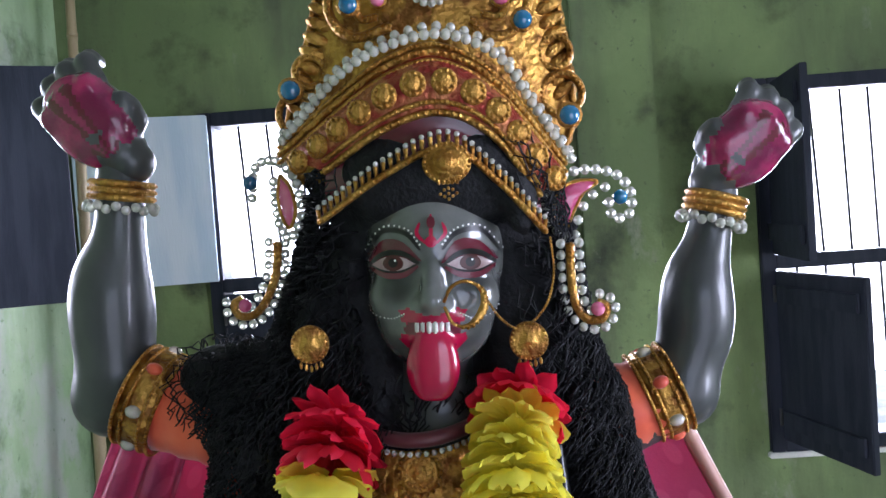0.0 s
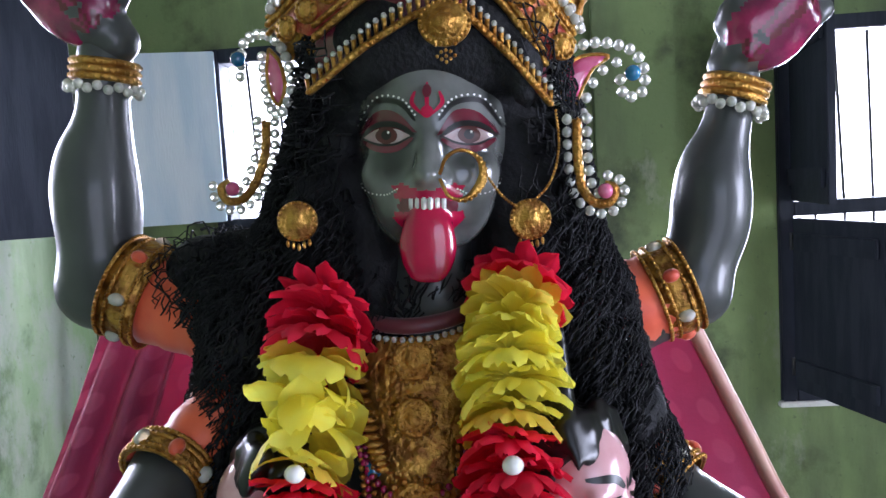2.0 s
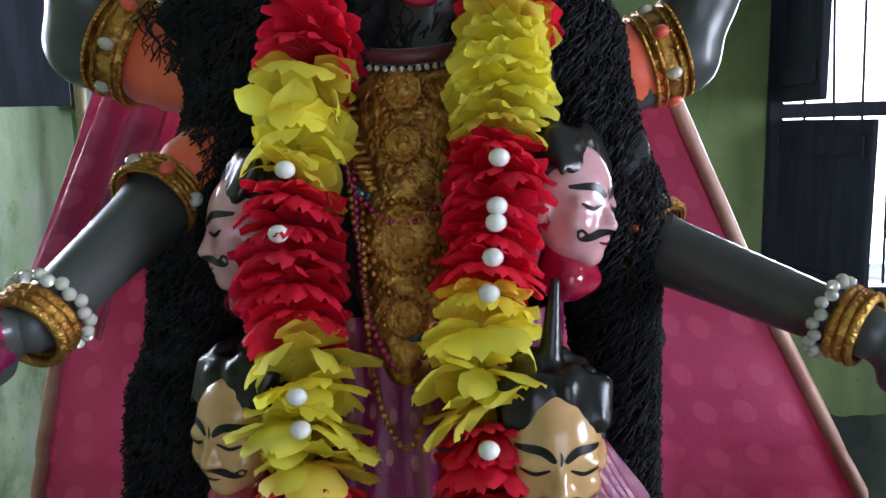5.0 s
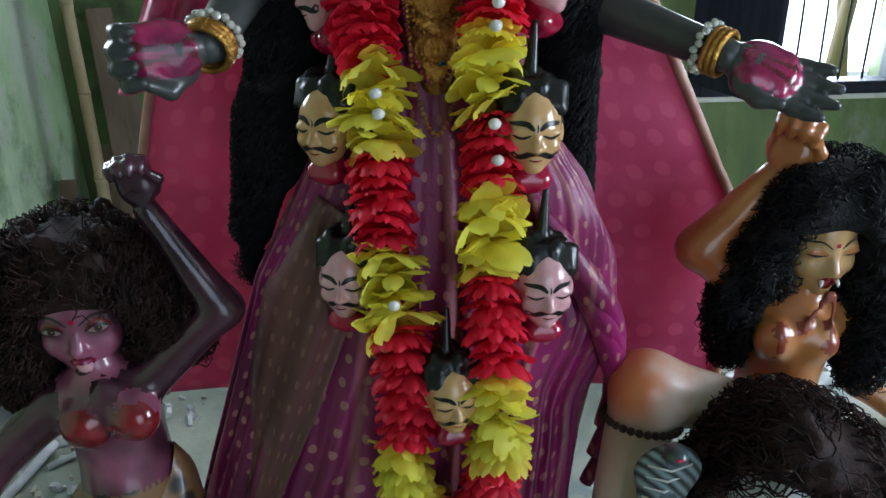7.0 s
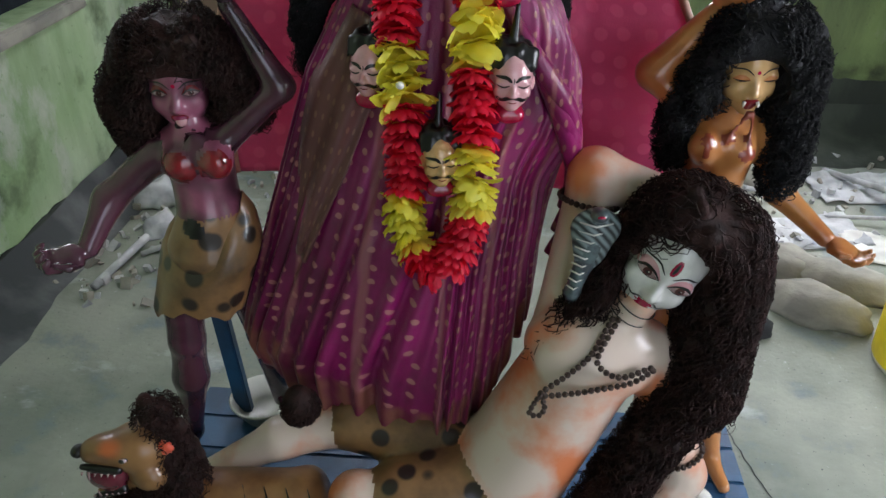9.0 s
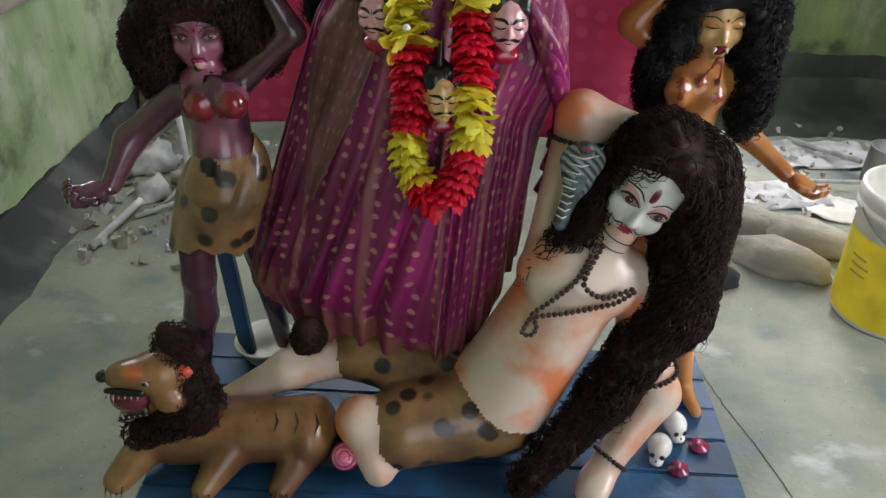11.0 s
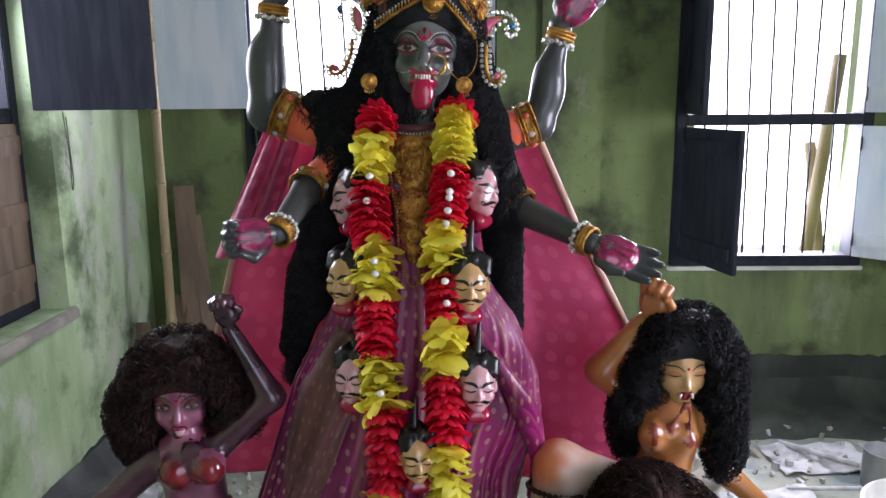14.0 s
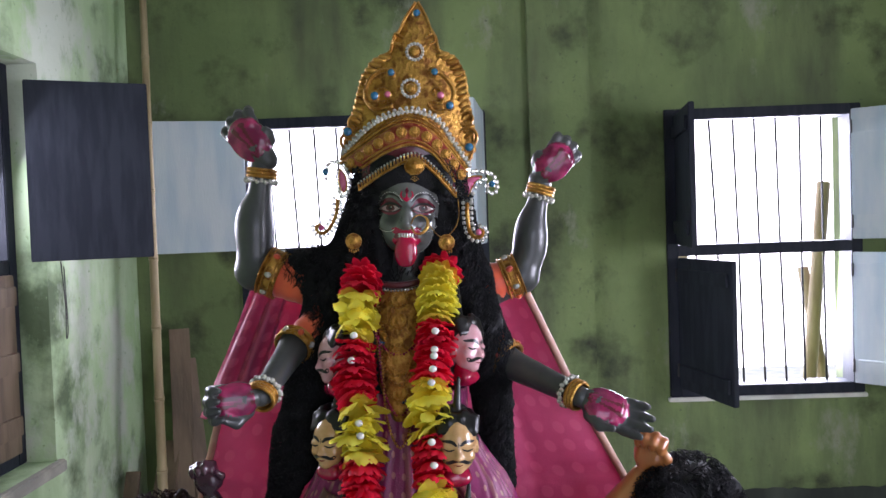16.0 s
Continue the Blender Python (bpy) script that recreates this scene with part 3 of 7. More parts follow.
def hand(prims, wrist, along, palm, size, skin, inner, curl=1.0, thumb=1, spread=0.2):
    """A hand: along points to the fingers, palm is the side that shows; curl 0 is open, 2 a fist."""
    w = Vector(wrist)
    f, n = Vector(along).normalized(), Vector(palm)
    n = (n - f * n.dot(f)).normalized()
    side = f.cross(n) * thumb
    s = size
    mid = w + f * 0.045 * s
    rot = Matrix((side, n, f)).transposed()
    prims.append(cone(w, w + f * 0.03 * s, 0.019 * s, 0.022 * s, skin))
    prims.append(egg(mid, (0.036 * s, 0.018 * s, 0.042 * s), skin, rot))
    prims.append(egg(mid + n * 0.0080 * s, (0.030 * s, 0.0120 * s, 0.037 * s), inner, rot))
    prims.append(egg(mid + n * 0.0140 * s - side * 0.016 * s - f * 0.010 * s, (0.013 * s, 0.0085 * s, 0.022 * s), inner, rot))
    prims.append(egg(mid + n * 0.0130 * s + side * 0.017 * s - f * 0.008 * s, (0.011 * s, 0.0080 * s, 0.022 * s), inner, rot))
    for k in (-1.5, -0.5, 0.5, 1.5):
        prims.append(egg(mid + n * 0.0130 * s + side * 0.0155 * k * s + f * 0.024 * s, (0.0075 * s, 0.0070 * s, 0.0095 * s), inner, rot))
    if inner is not skin:
        prims.append(egg(mid + n * 0.0085 * s + f * 0.004 * s, (0.034 * s, 0.0125 * s, 0.043 * s), inner, rot))
        heel = mid + n * 0.0205 * s - f * 0.030 * s
        for k in range(-3, 4):
            tip = mid + n * (0.0195 - 0.0008 * k * k) * s + side * 0.0085 * k * s + f * (0.034 - 0.0018 * k * k) * s
            prims.append(cone(heel + side * 0.0018 * k * s, tip, 0.0012 * s, 0.0022 * s, M_LID if k % 2 else inner))
    for i in range(4):
        k = (i - 1.5)
        p = w + f * (0.078 - 0.004 * abs(k)) * s + side * 0.018 * k * s
        d = (f + side * spread * k * 0.3).normalized()
        bend = 0.0
        length = (0.025, 0.029, 0.028, 0.023)[i] * s * (0.8 if curl < 0 else 1)
        for j in range(3):
            bend += curl * (0.45, 0.75, 0.6)[j]
            q = p + (d * math.cos(bend) + n * math.sin(bend)) * length * (1, 0.75, 0.6)[j]
            prims.append(cone(p, q, (0.0092 - 0.0008 * j) * s, (0.0088 - 0.0012 * j) * s, skin))
            p = q
    a = w + f * 0.025 * s - side * 0.028 * s
    long = 0.35 if curl < 0 else 1.0
    c = a + (f * 0.8 - side * 0.5 + n * 0.45) * 0.032 * s * long
    prims.append(cone(a, c, 0.011 * s, 0.009 * s, skin))
    prims.append(cone(c, c + (f * 0.8 + side * 0.3 * curl + n * 0.4) * 0.028 * s * long, 0.009 * s, 0.007 * s, skin))


def strands(b, prims, roots, steps, stepsize, curl, turns, radius, mat, soft=0.02, seed=1, pull=(0, 0, -1), loose=0.35, lift=0.004):
    """Curly locks that hang over a mass of hair, each a thin coiled tube."""
    rng = np.random.default_rng(seed)
    p = np.array(roots, float)
    n = len(p)
    path = [p.copy()]
    wander = rng.normal(size=(n, 3)) * loose
    for i in range(steps):
        h = 0.004
        d0 = blend(field(prims, p), soft)
        g = np.stack([blend(field(prims, p + np.eye(3)[k] * h), soft) - d0 for k in range(3)], axis=1) / h
        g /= np.linalg.norm(g, axis=1)[:, None] + 1e-6
        wander = wander * 0.85 + rng.normal(size=(n, 3)) * loose * 0.4
        t = (pull(p) if callable(pull) else np.array(pull, float)) + wander
        t = t - g * (t * g).sum(axis=1)[:, None] * 0.9
        t /= np.linalg.norm(t, axis=1)[:, None] + 1e-6
        p = p + t * stepsize - g * np.clip(d0 - lift, -0.02, 0.004)[:, None] * 0.6
        path.append(p.copy())
    path = np.stack(path, axis=1)
    t = np.gradient(path, axis=1)
    t /= np.linalg.norm(t, axis=2)[..., None] + 1e-9
    ref = np.array([0.3, 0.9, 0.2])
    u = np.cross(t, ref)
    u /= np.linalg.norm(u, axis=2)[..., None] + 1e-9
    w = np.cross(t, u)
    ph = rng.uniform(0, 6.28, n)[:, None] + np.linspace(0, turns * 2 * math.pi, steps + 1)[None] * rng.uniform(0.8, 1.25, n)[:, None]
    amp = curl * rng.uniform(0.6, 1.3, n)[:, None, None]
    path = path + amp * (np.cos(ph)[..., None] * u + np.sin(ph)[..., None] * w)
    t = np.gradient(path, axis=1)
    t /= np.linalg.norm(t, axis=2)[..., None] + 1e-9
    u = np.cross(t, ref)
    u /= np.linalg.norm(u, axis=2)[..., None] + 1e-9
    w = np.cross(t, u)
    r = radius * np.linspace(1, 0.45, steps + 1)[None, :, None] * rng.uniform(0.7, 1.3, n)[:, None, None]
    ring = [path + r * (math.cos(a) * u + math.sin(a) * w) for a in (0, 2.094, 4.189)]
    v = np.stack(ring, axis=2).reshape(-1, 3)
    base = np.array(grid_faces(steps + 1, 3, True))
    f = (base[None] + (np.arange(n) * (steps + 1) * 3)[:, None, None]).reshape(-1, 4)
    b.add(v, f.tolist(), mat)
    return b


def cap(place, mat, up=0.0):
    """Hair that sits on a head placed by a matrix."""
    s = place.to_scale()[0]
    at = lambda x, y, z: place @ Vector((x, y, z))
    return [cone(at(-0.028, 0.046 + up, 0.070 + up), at(0.028, 0.046 + up, 0.070 + up), 0.047 * s, 0.047 * s, mat), cone(at(-0.050, 0.062, 0.05), at(-0.060, 0.065, -0.03), 0.024 * s, 0.022 * s, mat),
            cone(at(0.050, 0.062, 0.05), at(0.060, 0.065, -0.03), 0.024 * s, 0.022 * s, mat), egg(at(0, 0.085, 0.04), 0.066 * s, mat)]


def off_face(place):
    """Keeps the locks' roots away from the face."""
    back = place.inverted()
    m, o = np.array(back)[:3, :3], np.array(back)[:3, 3]

    def keep(p):
        q = p @ m.T + o
        return ~((np.abs(q[:, 0]) < 0.056) & (q[:, 1] < 0.055) & (q[:, 2] < 0.064) & (q[:, 2] > -0.09))
    return keep


def swept(place):
    """Locks are pulled away from the face, then down."""
    back = place.inverted()
    m, o = np.array(back)[:3, :3], np.array(back)[:3, 3]
    side = np.array(place.to_3x3().col[0].normalized())

    def pull(p):
        q = p @ m.T + o
        near = np.clip((0.10 - np.abs(q[:, 0])) / 0.06, 0, 1) * (q[:, 2] > -0.03) * (q[:, 1] < 0.08)
        return np.array([0, 0, -1.0]) + (np.sign(q[:, 0]) * near * 1.6)[:, None] * side + (near * 0.3)[:, None] * np.array([0, 1.0, 0])
    return pull


def roots_on(prims, count, soft, seed, keep=None):
    """Random places on the skin of a mass."""
    rng = np.random.default_rng(seed)
    lo = np.min([np.minimum(q[1], q[2]) - max(q[3], q[4]) if q[0] == "cone" else q[1] - q[2] for q in prims], axis=0)
    hi = np.max([np.maximum(q[1], q[2]) + max(q[3], q[4]) if q[0] == "cone" else q[1] + q[2] for q in prims], axis=0)
    out = []
    while sum(len(x) for x in out) < count:
        p = rng.uniform(lo, hi, (6000, 3))
        d = blend(field(prims, p), soft)
        p = p[np.abs(d) < 0.008]
        if keep is not None:
            p = p[keep(p)]
        out.append(p)
    return np.concatenate(out)[:count]

# ---- the room ----
LEFT, RIGHT, BACK, FRONT, TOP = -1.44, 2.70, 2.15, -2.60, 3.0


def wall(name, label, axis, at, thick, lo, hi, holes, mat=M_WALL):
    """A plastered wall with openings cut through it; holes: (a0, a1, z0, z1)."""
    b = Build()
    cuts_a = sorted({lo, hi, *[h[0] for h in holes], *[h[1] for h in holes]})
    cuts_z = sorted({0.0, TOP, *[h[2] for h in holes], *[h[3] for h in holes]})
    for a0, a1 in zip(cuts_a, cuts_a[1:]):
        for z0, z1 in zip(cuts_z, cuts_z[1:]):
            if any(h[0] <= a0 and a1 <= h[1] and h[2] <= z0 and z1 <= h[3] for h in holes):
                continue
            if axis == "y":
                box(b, (a0, at, z0), (a1, at + thick, z1), mat)
            else:
                box(b, (at, a0, z0), (at + thick, a1, z1), mat)
    return b.thing(name, label, "wall", kind="structure", smooth=False)


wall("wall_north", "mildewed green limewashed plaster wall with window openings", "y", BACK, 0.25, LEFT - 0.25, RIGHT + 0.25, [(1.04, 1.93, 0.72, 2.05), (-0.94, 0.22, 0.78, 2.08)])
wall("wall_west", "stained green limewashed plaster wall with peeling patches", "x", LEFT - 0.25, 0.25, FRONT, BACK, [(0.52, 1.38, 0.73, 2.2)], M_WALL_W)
# Unseen walls; their opening and doorway are assumed, to let front light in.
wall("wall_east", "unseen green limewashed plaster wall with an assumed opening", "x", RIGHT, 0.25, FRONT, BACK, [(-1.5, -0.3, 0.9, 2.1)])
wall("wall_south", "unseen green limewashed plaster wall with an assumed doorway", "y", FRONT - 0.25, 0.25, LEFT - 0.25, RIGHT + 0.25, [(0.1, 1.7, 0.0, 2.2)])
box(Build(), (LEFT - 0.25, FRONT - 0.25, TOP), (RIGHT + 0.25, BACK + 0.25, TOP + 0.12), M_CEIL).thing("ceiling", "plain grey plaster ceiling", "ceiling", kind="structure", smooth=False)
box(Build(), (LEFT - 0.25, FRONT - 0.25, -0.12), (RIGHT + 0.25, BACK + 0.25, 0.0), M_FLOOR).thing("floor", "dusty grey cement floor with cracks and stains", "floor", kind="structure", smooth=False)
ground = Build()
box(ground, (-300, -300, -0.6), (300, 300, -0.13), M_FLOOR)
ground.thing("ground", "pale bare ground outside the windows", "ground", kind="structure", smooth=False)
box(Build(), (0.42, BACK - 0.035, 0.0), (0.70, BACK + 0.002, TOP), M_WALL, 0.004).thing("trim", "shallow green plastered pilaster", "pilaster", kind="structure", smooth=False)


def dado(length, height, seed):
    """A daubed band with an uneven upper edge, 6 mm proud; built along x."""
    n = 160
    tops = [height + 0.03 * noise.noise((k * 0.06, seed, 0)) + 0.018 * noise.noise((k * 0.3, seed, 4)) + 0.008 * noise.noise((k * 1.1, seed, 7)) for k in range(n)]
    v = [(length * k / (n - 1), y, z) for k in range(n) for y, z in ((-0.006, 0.0), (-0.006, tops[k]), (0.001, tops[k]))]
    f = [q for k in range(n - 1) for q in ((3 * k, 3 * k + 3, 3 * k + 4, 3 * k + 1), (3 * k + 1, 3 * k + 4, 3 * k + 5, 3 * k + 2))]
    return Build().add(v, f, M_DADO).thing("baseboard", "black tarred dado with an uneven edge", "dado", kind="structure", smooth=False)


dado(RIGHT - LEFT, 0.275, 1).location = (LEFT, BACK, 0)
dado(BACK - FRONT - 0.01, 0.13, 5).matrix_basis = Matrix.Translation((LEFT, FRONT, 0)) @ Matrix.Rotation(radians(90), 4, "Z")


b = Build()
v = []
for k in range(90):
    y = FRONT + (BACK - FRONT - 0.01) * k / 89
    w = 0.17 + 0.05 * noise.noise((y * 2.2, 3, 1)) + 0.02 * noise.noise((y * 9, 1, 1))
    v += [(LEFT + 0.0065, y, 0.125 + 0.02 * noise.noise((y * 3, 0, 2))), (LEFT + 0.05, y, 0.055), (LEFT + w * 0.6, y, 0.022), (LEFT + w, y, 0.001)]
b.add(v, [f[::-1] for f in grid_faces(90, 4)], M_FILLET)
b.thing("trim", "dark dusty cement fillet between wall and floor", "fillet", kind="structure")


# Added sloped strip that carries the wall's dark band further onto the floor.
b = Build()
v = []
for k in range(90):
    x = 0.35 + (RIGHT - 0.36) * k / 89 * 0.98
    w = 0.36 + 0.09 * noise.noise((x * 2.2, 5, 1)) + 0.04 * noise.noise((x * 8, 1, 1))
    v += [(x, BACK - 0.0065, 0.16 + 0.03 * noise.noise((x * 3, 0, 2))), (x, BACK - 0.07, 0.07), (x, BACK - w * 0.55, 0.03 + 0.015 * noise.noise((x * 6, 2, 2))), (x, BACK - w, 0.001)]
b.add(v, grid_faces(90, 4), M_DADO)
b.thing("trim", "black sloped strip added along the foot of the wall", "silt", kind="structure")


def leaf(parent, hinge, angle, width, z0, z1, mat, axis0=0.0):
    """A ledged shutter leaf that swings on a hinge line."""
    b = Build()
    box(b, (0, -0.012, 0), (width, 0.012, z1 - z0), mat, 0.003)
    ob = b.part("shutter", parent, smooth=False)
    ob.matrix_basis = Matrix.Translation((hinge[0], hinge[1], z0)) @ Matrix.Rotation(radians(angle), 4, "Z")
    for z in (0.05, (z1 - z0) - 0.11):
        box(Build(), (0.02, -0.026, z), (width - 0.02, -0.0122, z + 0.06), mat, 0.003).part("ledge", ob, smooth=False)
    for z in (0.08, (z1 - z0) - 0.08):
        tube(Build(), [(0, -0.016, z - 0.03), (0, -0.016, z + 0.03)], 0.006, M_IRON, 8).part("hinge", ob)
    return ob


def window(name, label, x0, x1, z0, z1, bars, mid, axis="y"):
    """A barred window in a frame; built along x, at y = 0 the inner wall face."""
    root = empty(name, label, "window")
    root["kind"] = "structure"
    f = Build()
    t = 0.05
    for lo, hi in (((x0, -0.02, z0), (x0 + t, 0.09, z1)), ((x1 - t, -0.02, z0), (x1, 0.09, z1)), ((x0 + t, -0.02, z1 - t), (x1 - t, 0.09, z1)), ((x0 + t, -0.02, z0), (x1 - t, 0.09, z0 + t)), ((x0 + t, -0.02, mid - 0.025), (x1 - t, 0.09, mid + 0.025))):
        box(f, lo, hi, M_WOOD, 0.004)
    f.part("window_frame", root, smooth=False)
    for i in range(bars):
        b = Build()
        x = x0 + t + (x1 - x0 - 2 * t) * (i + 1) / (bars + 1)
        lean = 0.05 * (1 - i / bars) + 0.01 * math.sin(i * 2.1)
        tube(b, [(x - lean * 0.5, 0.045, z1 - t), (x + 0.003 * math.sin(i), 0.045, (z0 + z1) / 2), (x + lean * 0.5, 0.045, z0 + t)], 0.0055, M_IRON, 6)
        b.part("bar", root)
    return root


w1 = window("window_1", "barred window with dark open wooden shutters, glaring daylight", 1.04, 1.93, 0.72, 2.05, 7, 1.40)
w1.location = (0, BACK, 0)
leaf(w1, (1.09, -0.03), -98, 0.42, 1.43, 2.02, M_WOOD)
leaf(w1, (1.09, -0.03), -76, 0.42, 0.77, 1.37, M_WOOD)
leaf(w1, (1.88, -0.03), -35, 0.42, 1.43, 2.02, M_LEAF_LIT)
leaf(w1, (1.88, -0.03), -45, 0.42, 0.77, 1.37, M_LEAF_LIT)
w2 = window("window_2", "barred window with its upper shutters open, lower shut", -0.94, 0.22, 0.78, 2.08, 9, 1.45)
w2.location = (0, BACK, 0)
leaf(w2, (-0.90, -0.03), -167, 0.46, 1.47, 2.07, M_LEAF_LIT)
leaf(w2, (0.20, -0.03), -97, 0.42, 1.47, 2.07, M_LEAF_LIT)
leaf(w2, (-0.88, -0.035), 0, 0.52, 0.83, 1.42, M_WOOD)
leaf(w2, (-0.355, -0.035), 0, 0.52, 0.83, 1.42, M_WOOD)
w3 = window("window_3", "dark wooden side window with one open upper shutter", -1.38, -0.52, 0.73, 2.2, 6, 1.46)
w3.matrix_basis = Matrix(((0, -1, 0, LEFT - 0.13), (-1, 0, 0, 0), (0, 0, 1, 0), (0, 0, 0, 1)))
door_leaf = Build()
box(door_leaf, (0, -0.012, 0), (0.4175, 0.012, 0.66), M_WOOD, 0.003)
dl = door_leaf.part("shutter", w3, smooth=False)
dl.matrix_basis = w3.matrix_basis.inverted() @ Matrix.Translation((LEFT - 0.035, 1.345, 1.475)) @ Matrix.Rotation(radians(24), 4, "Z")
for y0, y1 in ((0.57, 0.94), (0.95, 1.33)):
    c = Build()
    box(c, (LEFT - 0.12, y0, 0.78), (LEFT - 0.095, y1, 1.43), M_PLANK, 0.003)
    for z in (0.85, 1.08, 1.32):
        box(c, (LEFT - 0.095, y0 + 0.01, z), (LEFT - 0.08, y1 - 0.01, z + 0.07), M_PLANK, 0.003)
    o = c.part("shutter", w3, smooth=False)
    o.matrix_basis = w3.matrix_basis.inverted()

# ---- the main statue ----


HEAD_K = Matrix.Translation((-0.0085, 0.012, 1.590)) @ Matrix.Rotation(radians(3), 4, "Y") @ Matrix.Diagonal((1.09, 1.0, 1.06, 1.0))


def black_statue():
    """The four-armed statue, one mesh."""
    b = Build()
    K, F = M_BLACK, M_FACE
    p = [egg((-0.02, 0.10, 1.40), (0.13, 0.07, 0.10), K), egg((-0.03, 0.10, 1.25), (0.11, 0.07, 0.12), K), cone((-0.02, 0.085, 1.42), (-0.012, 0.075, 1.53), 0.036, 0.032, K),
         cone((-0.03, 0.09, 1.2), (-0.03, 0.06, 0.85), 0.10, 0.11, K), cone((-0.08, 0.06, 0.85), (-0.12, 0.05, 0.2), 0.07, 0.035, K), cone((0.0, 0.05, 0.85), (-0.02, 0.0, 0.3), 0.07, 0.04, K)]
    # raised arms
    p += [cone((-0.13, 0.11, 1.43), (-0.322, 0.13, 1.478), 0.038, 0.036, K), cone((-0.325, 0.13, 1.482), (-0.302, 0.13, 1.68), 0.0370, 0.0195, K), egg((-0.322, 0.13, 1.560), (0.0375, 0.036, 0.070), K), cone((-0.302, 0.132, 1.68), (-0.302, 0.140, 1.712), 0.0205, 0.023, K)]
    p += [cone((0.11, 0.11, 1.42), (0.205, 0.13, 1.45), 0.036, 0.031, K), cone((0.207, 0.13, 1.453), (0.248, 0.13, 1.625), 0.0320, 0.0175, K), egg((0.226, 0.13, 1.525), (0.0325, 0.032, 0.060), K), cone((0.248, 0.135, 1.625), (0.254, 0.146, 1.655), 0.018, 0.020, K)]
    # lower arms
    p += [cone((-0.14, 0.09, 1.42), (-0.225, 0.02, 1.345), 0.028, 0.026, K), cone((-0.225, 0.02, 1.345), (-0.252, -0.12, 1.285), 0.028, 0.019, K)]
    p += [cone((0.11, 0.10, 1.40), (0.155, 0.07, 1.30), 0.036, 0.032, K), cone((0.155, 0.07, 1.30), (0.285, -0.06, 1.253), 0.030, 0.019, K)]
    solid(b, p, 0.006, 0.005)
    for w, al, pl, s, curl, th in (((-0.288, 0.128, 1.698), (-0.62, -0.12, 0.80), (-0.15, -1, 0.05), 1.06, -1.0, -1), ((0.243, 0.128, 1.640), (0.70, -0.12, 0.72), (0.15, -1, 0.05), 0.94, -1.0, 1),
                                   ((-0.255, -0.122, 1.285), (-1, -0.35, -0.1), (0.25, -1, 0.1), 0.84, 1.45, 1), ((0.287, -0.060, 1.252), (1, -0.2, -0.45), (0.2, -1, 0.5), 0.88, 0.30, -1)):
        q = []
        hand(q, w, al, pl, s, K, M_PALM, curl, th)
        solid(b, q, 0.0032, 0.0022)
    # the head
    place = HEAD_K
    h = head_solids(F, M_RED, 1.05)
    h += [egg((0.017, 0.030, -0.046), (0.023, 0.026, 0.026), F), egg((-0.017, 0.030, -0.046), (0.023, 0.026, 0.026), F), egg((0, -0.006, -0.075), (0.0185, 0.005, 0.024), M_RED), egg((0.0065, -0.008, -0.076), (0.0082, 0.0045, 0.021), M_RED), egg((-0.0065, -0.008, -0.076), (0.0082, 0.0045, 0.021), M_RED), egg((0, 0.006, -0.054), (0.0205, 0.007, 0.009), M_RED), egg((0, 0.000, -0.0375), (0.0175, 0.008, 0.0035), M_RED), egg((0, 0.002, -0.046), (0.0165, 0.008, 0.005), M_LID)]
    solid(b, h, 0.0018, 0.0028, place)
    for s in (-1, 1):
        open_eye(b, h, s, place, 1.0, M_LID, 0.0)
        x = 0.0275 * s
        stroke(b, h, FACE_SOFT, [(x - 0.018, -0.0025), (x - 0.007, -0.0082), (x + 0.007, -0.0082), (x + 0.018, -0.0015)], 0.0045, M_LID, 0.0006, place=place)
        disc(b, h, FACE_SOFT, (x, 0.0004), 0.0076, M_IRIS, 0.00125, place, 0.72)
        disc(b, h, FACE_SOFT, (x, 0.0008), 0.0034, M_INK, 0.0014, place)
        stroke(b, h, FACE_SOFT, [(s * 0.008, 0.010), (s * 0.018, 0.022), (s * 0.036, 0.024), (s * 0.050, 0.008)], 0.0036, M_INK, place=place)
        line = smooth_line([(s * 0.008, 0.014), (s * 0.018, 0.0255), (s * 0.036, 0.027), (s * 0.052, 0.010)], 15)
        for q in line:
            disc(b, h, FACE_SOFT, q, 0.0008, M_WHITE, 0.001, place)
        for q in smooth_line([(s * 0.054, 0.002), (s * 0.053, -0.02), (s * 0.045, -0.036), (s * 0.030, -0.040), (s * 0.020, -0.036)], 22):
            disc(b, h, FACE_SOFT, q, 0.00055, M_WHITE, 0.001, place)
    for i in range(6):
        x = -0.0105 + 0.0042 * i
        t = Build()
        box(t, (x - 0.0019, -0.0128 + abs(x) * 0.40, -0.0500), (x + 0.0019, -0.002, -0.0415), M_WHITE, 0.0009)
        b.merge(t, place)
    # forehead mark
    for q in ([(0, 0.012), (0, 0.024), (0, 0.036)], [(-0.003, 0.014), (-0.010, 0.022), (-0.008, 0.030)], [(0.003, 0.014), (0.010, 0.022), (0.008, 0.030)]):
        stroke(b, h, FACE_SOFT, q, 0.0028, M_RED, 0.0010, place=place)
    disc(b, h, FACE_SOFT, (0, 0.016), 0.0042, M_RED, 0.0014, place)
    disc(b, h, FACE_SOFT, (0, 0.030), 0.0030, M_LID, 0.0018, place, 1.5)
    return b.thing("goddess_statue", "glossy black-grey painted clay statue with raised arms and red tongue", "statue")


black_statue()


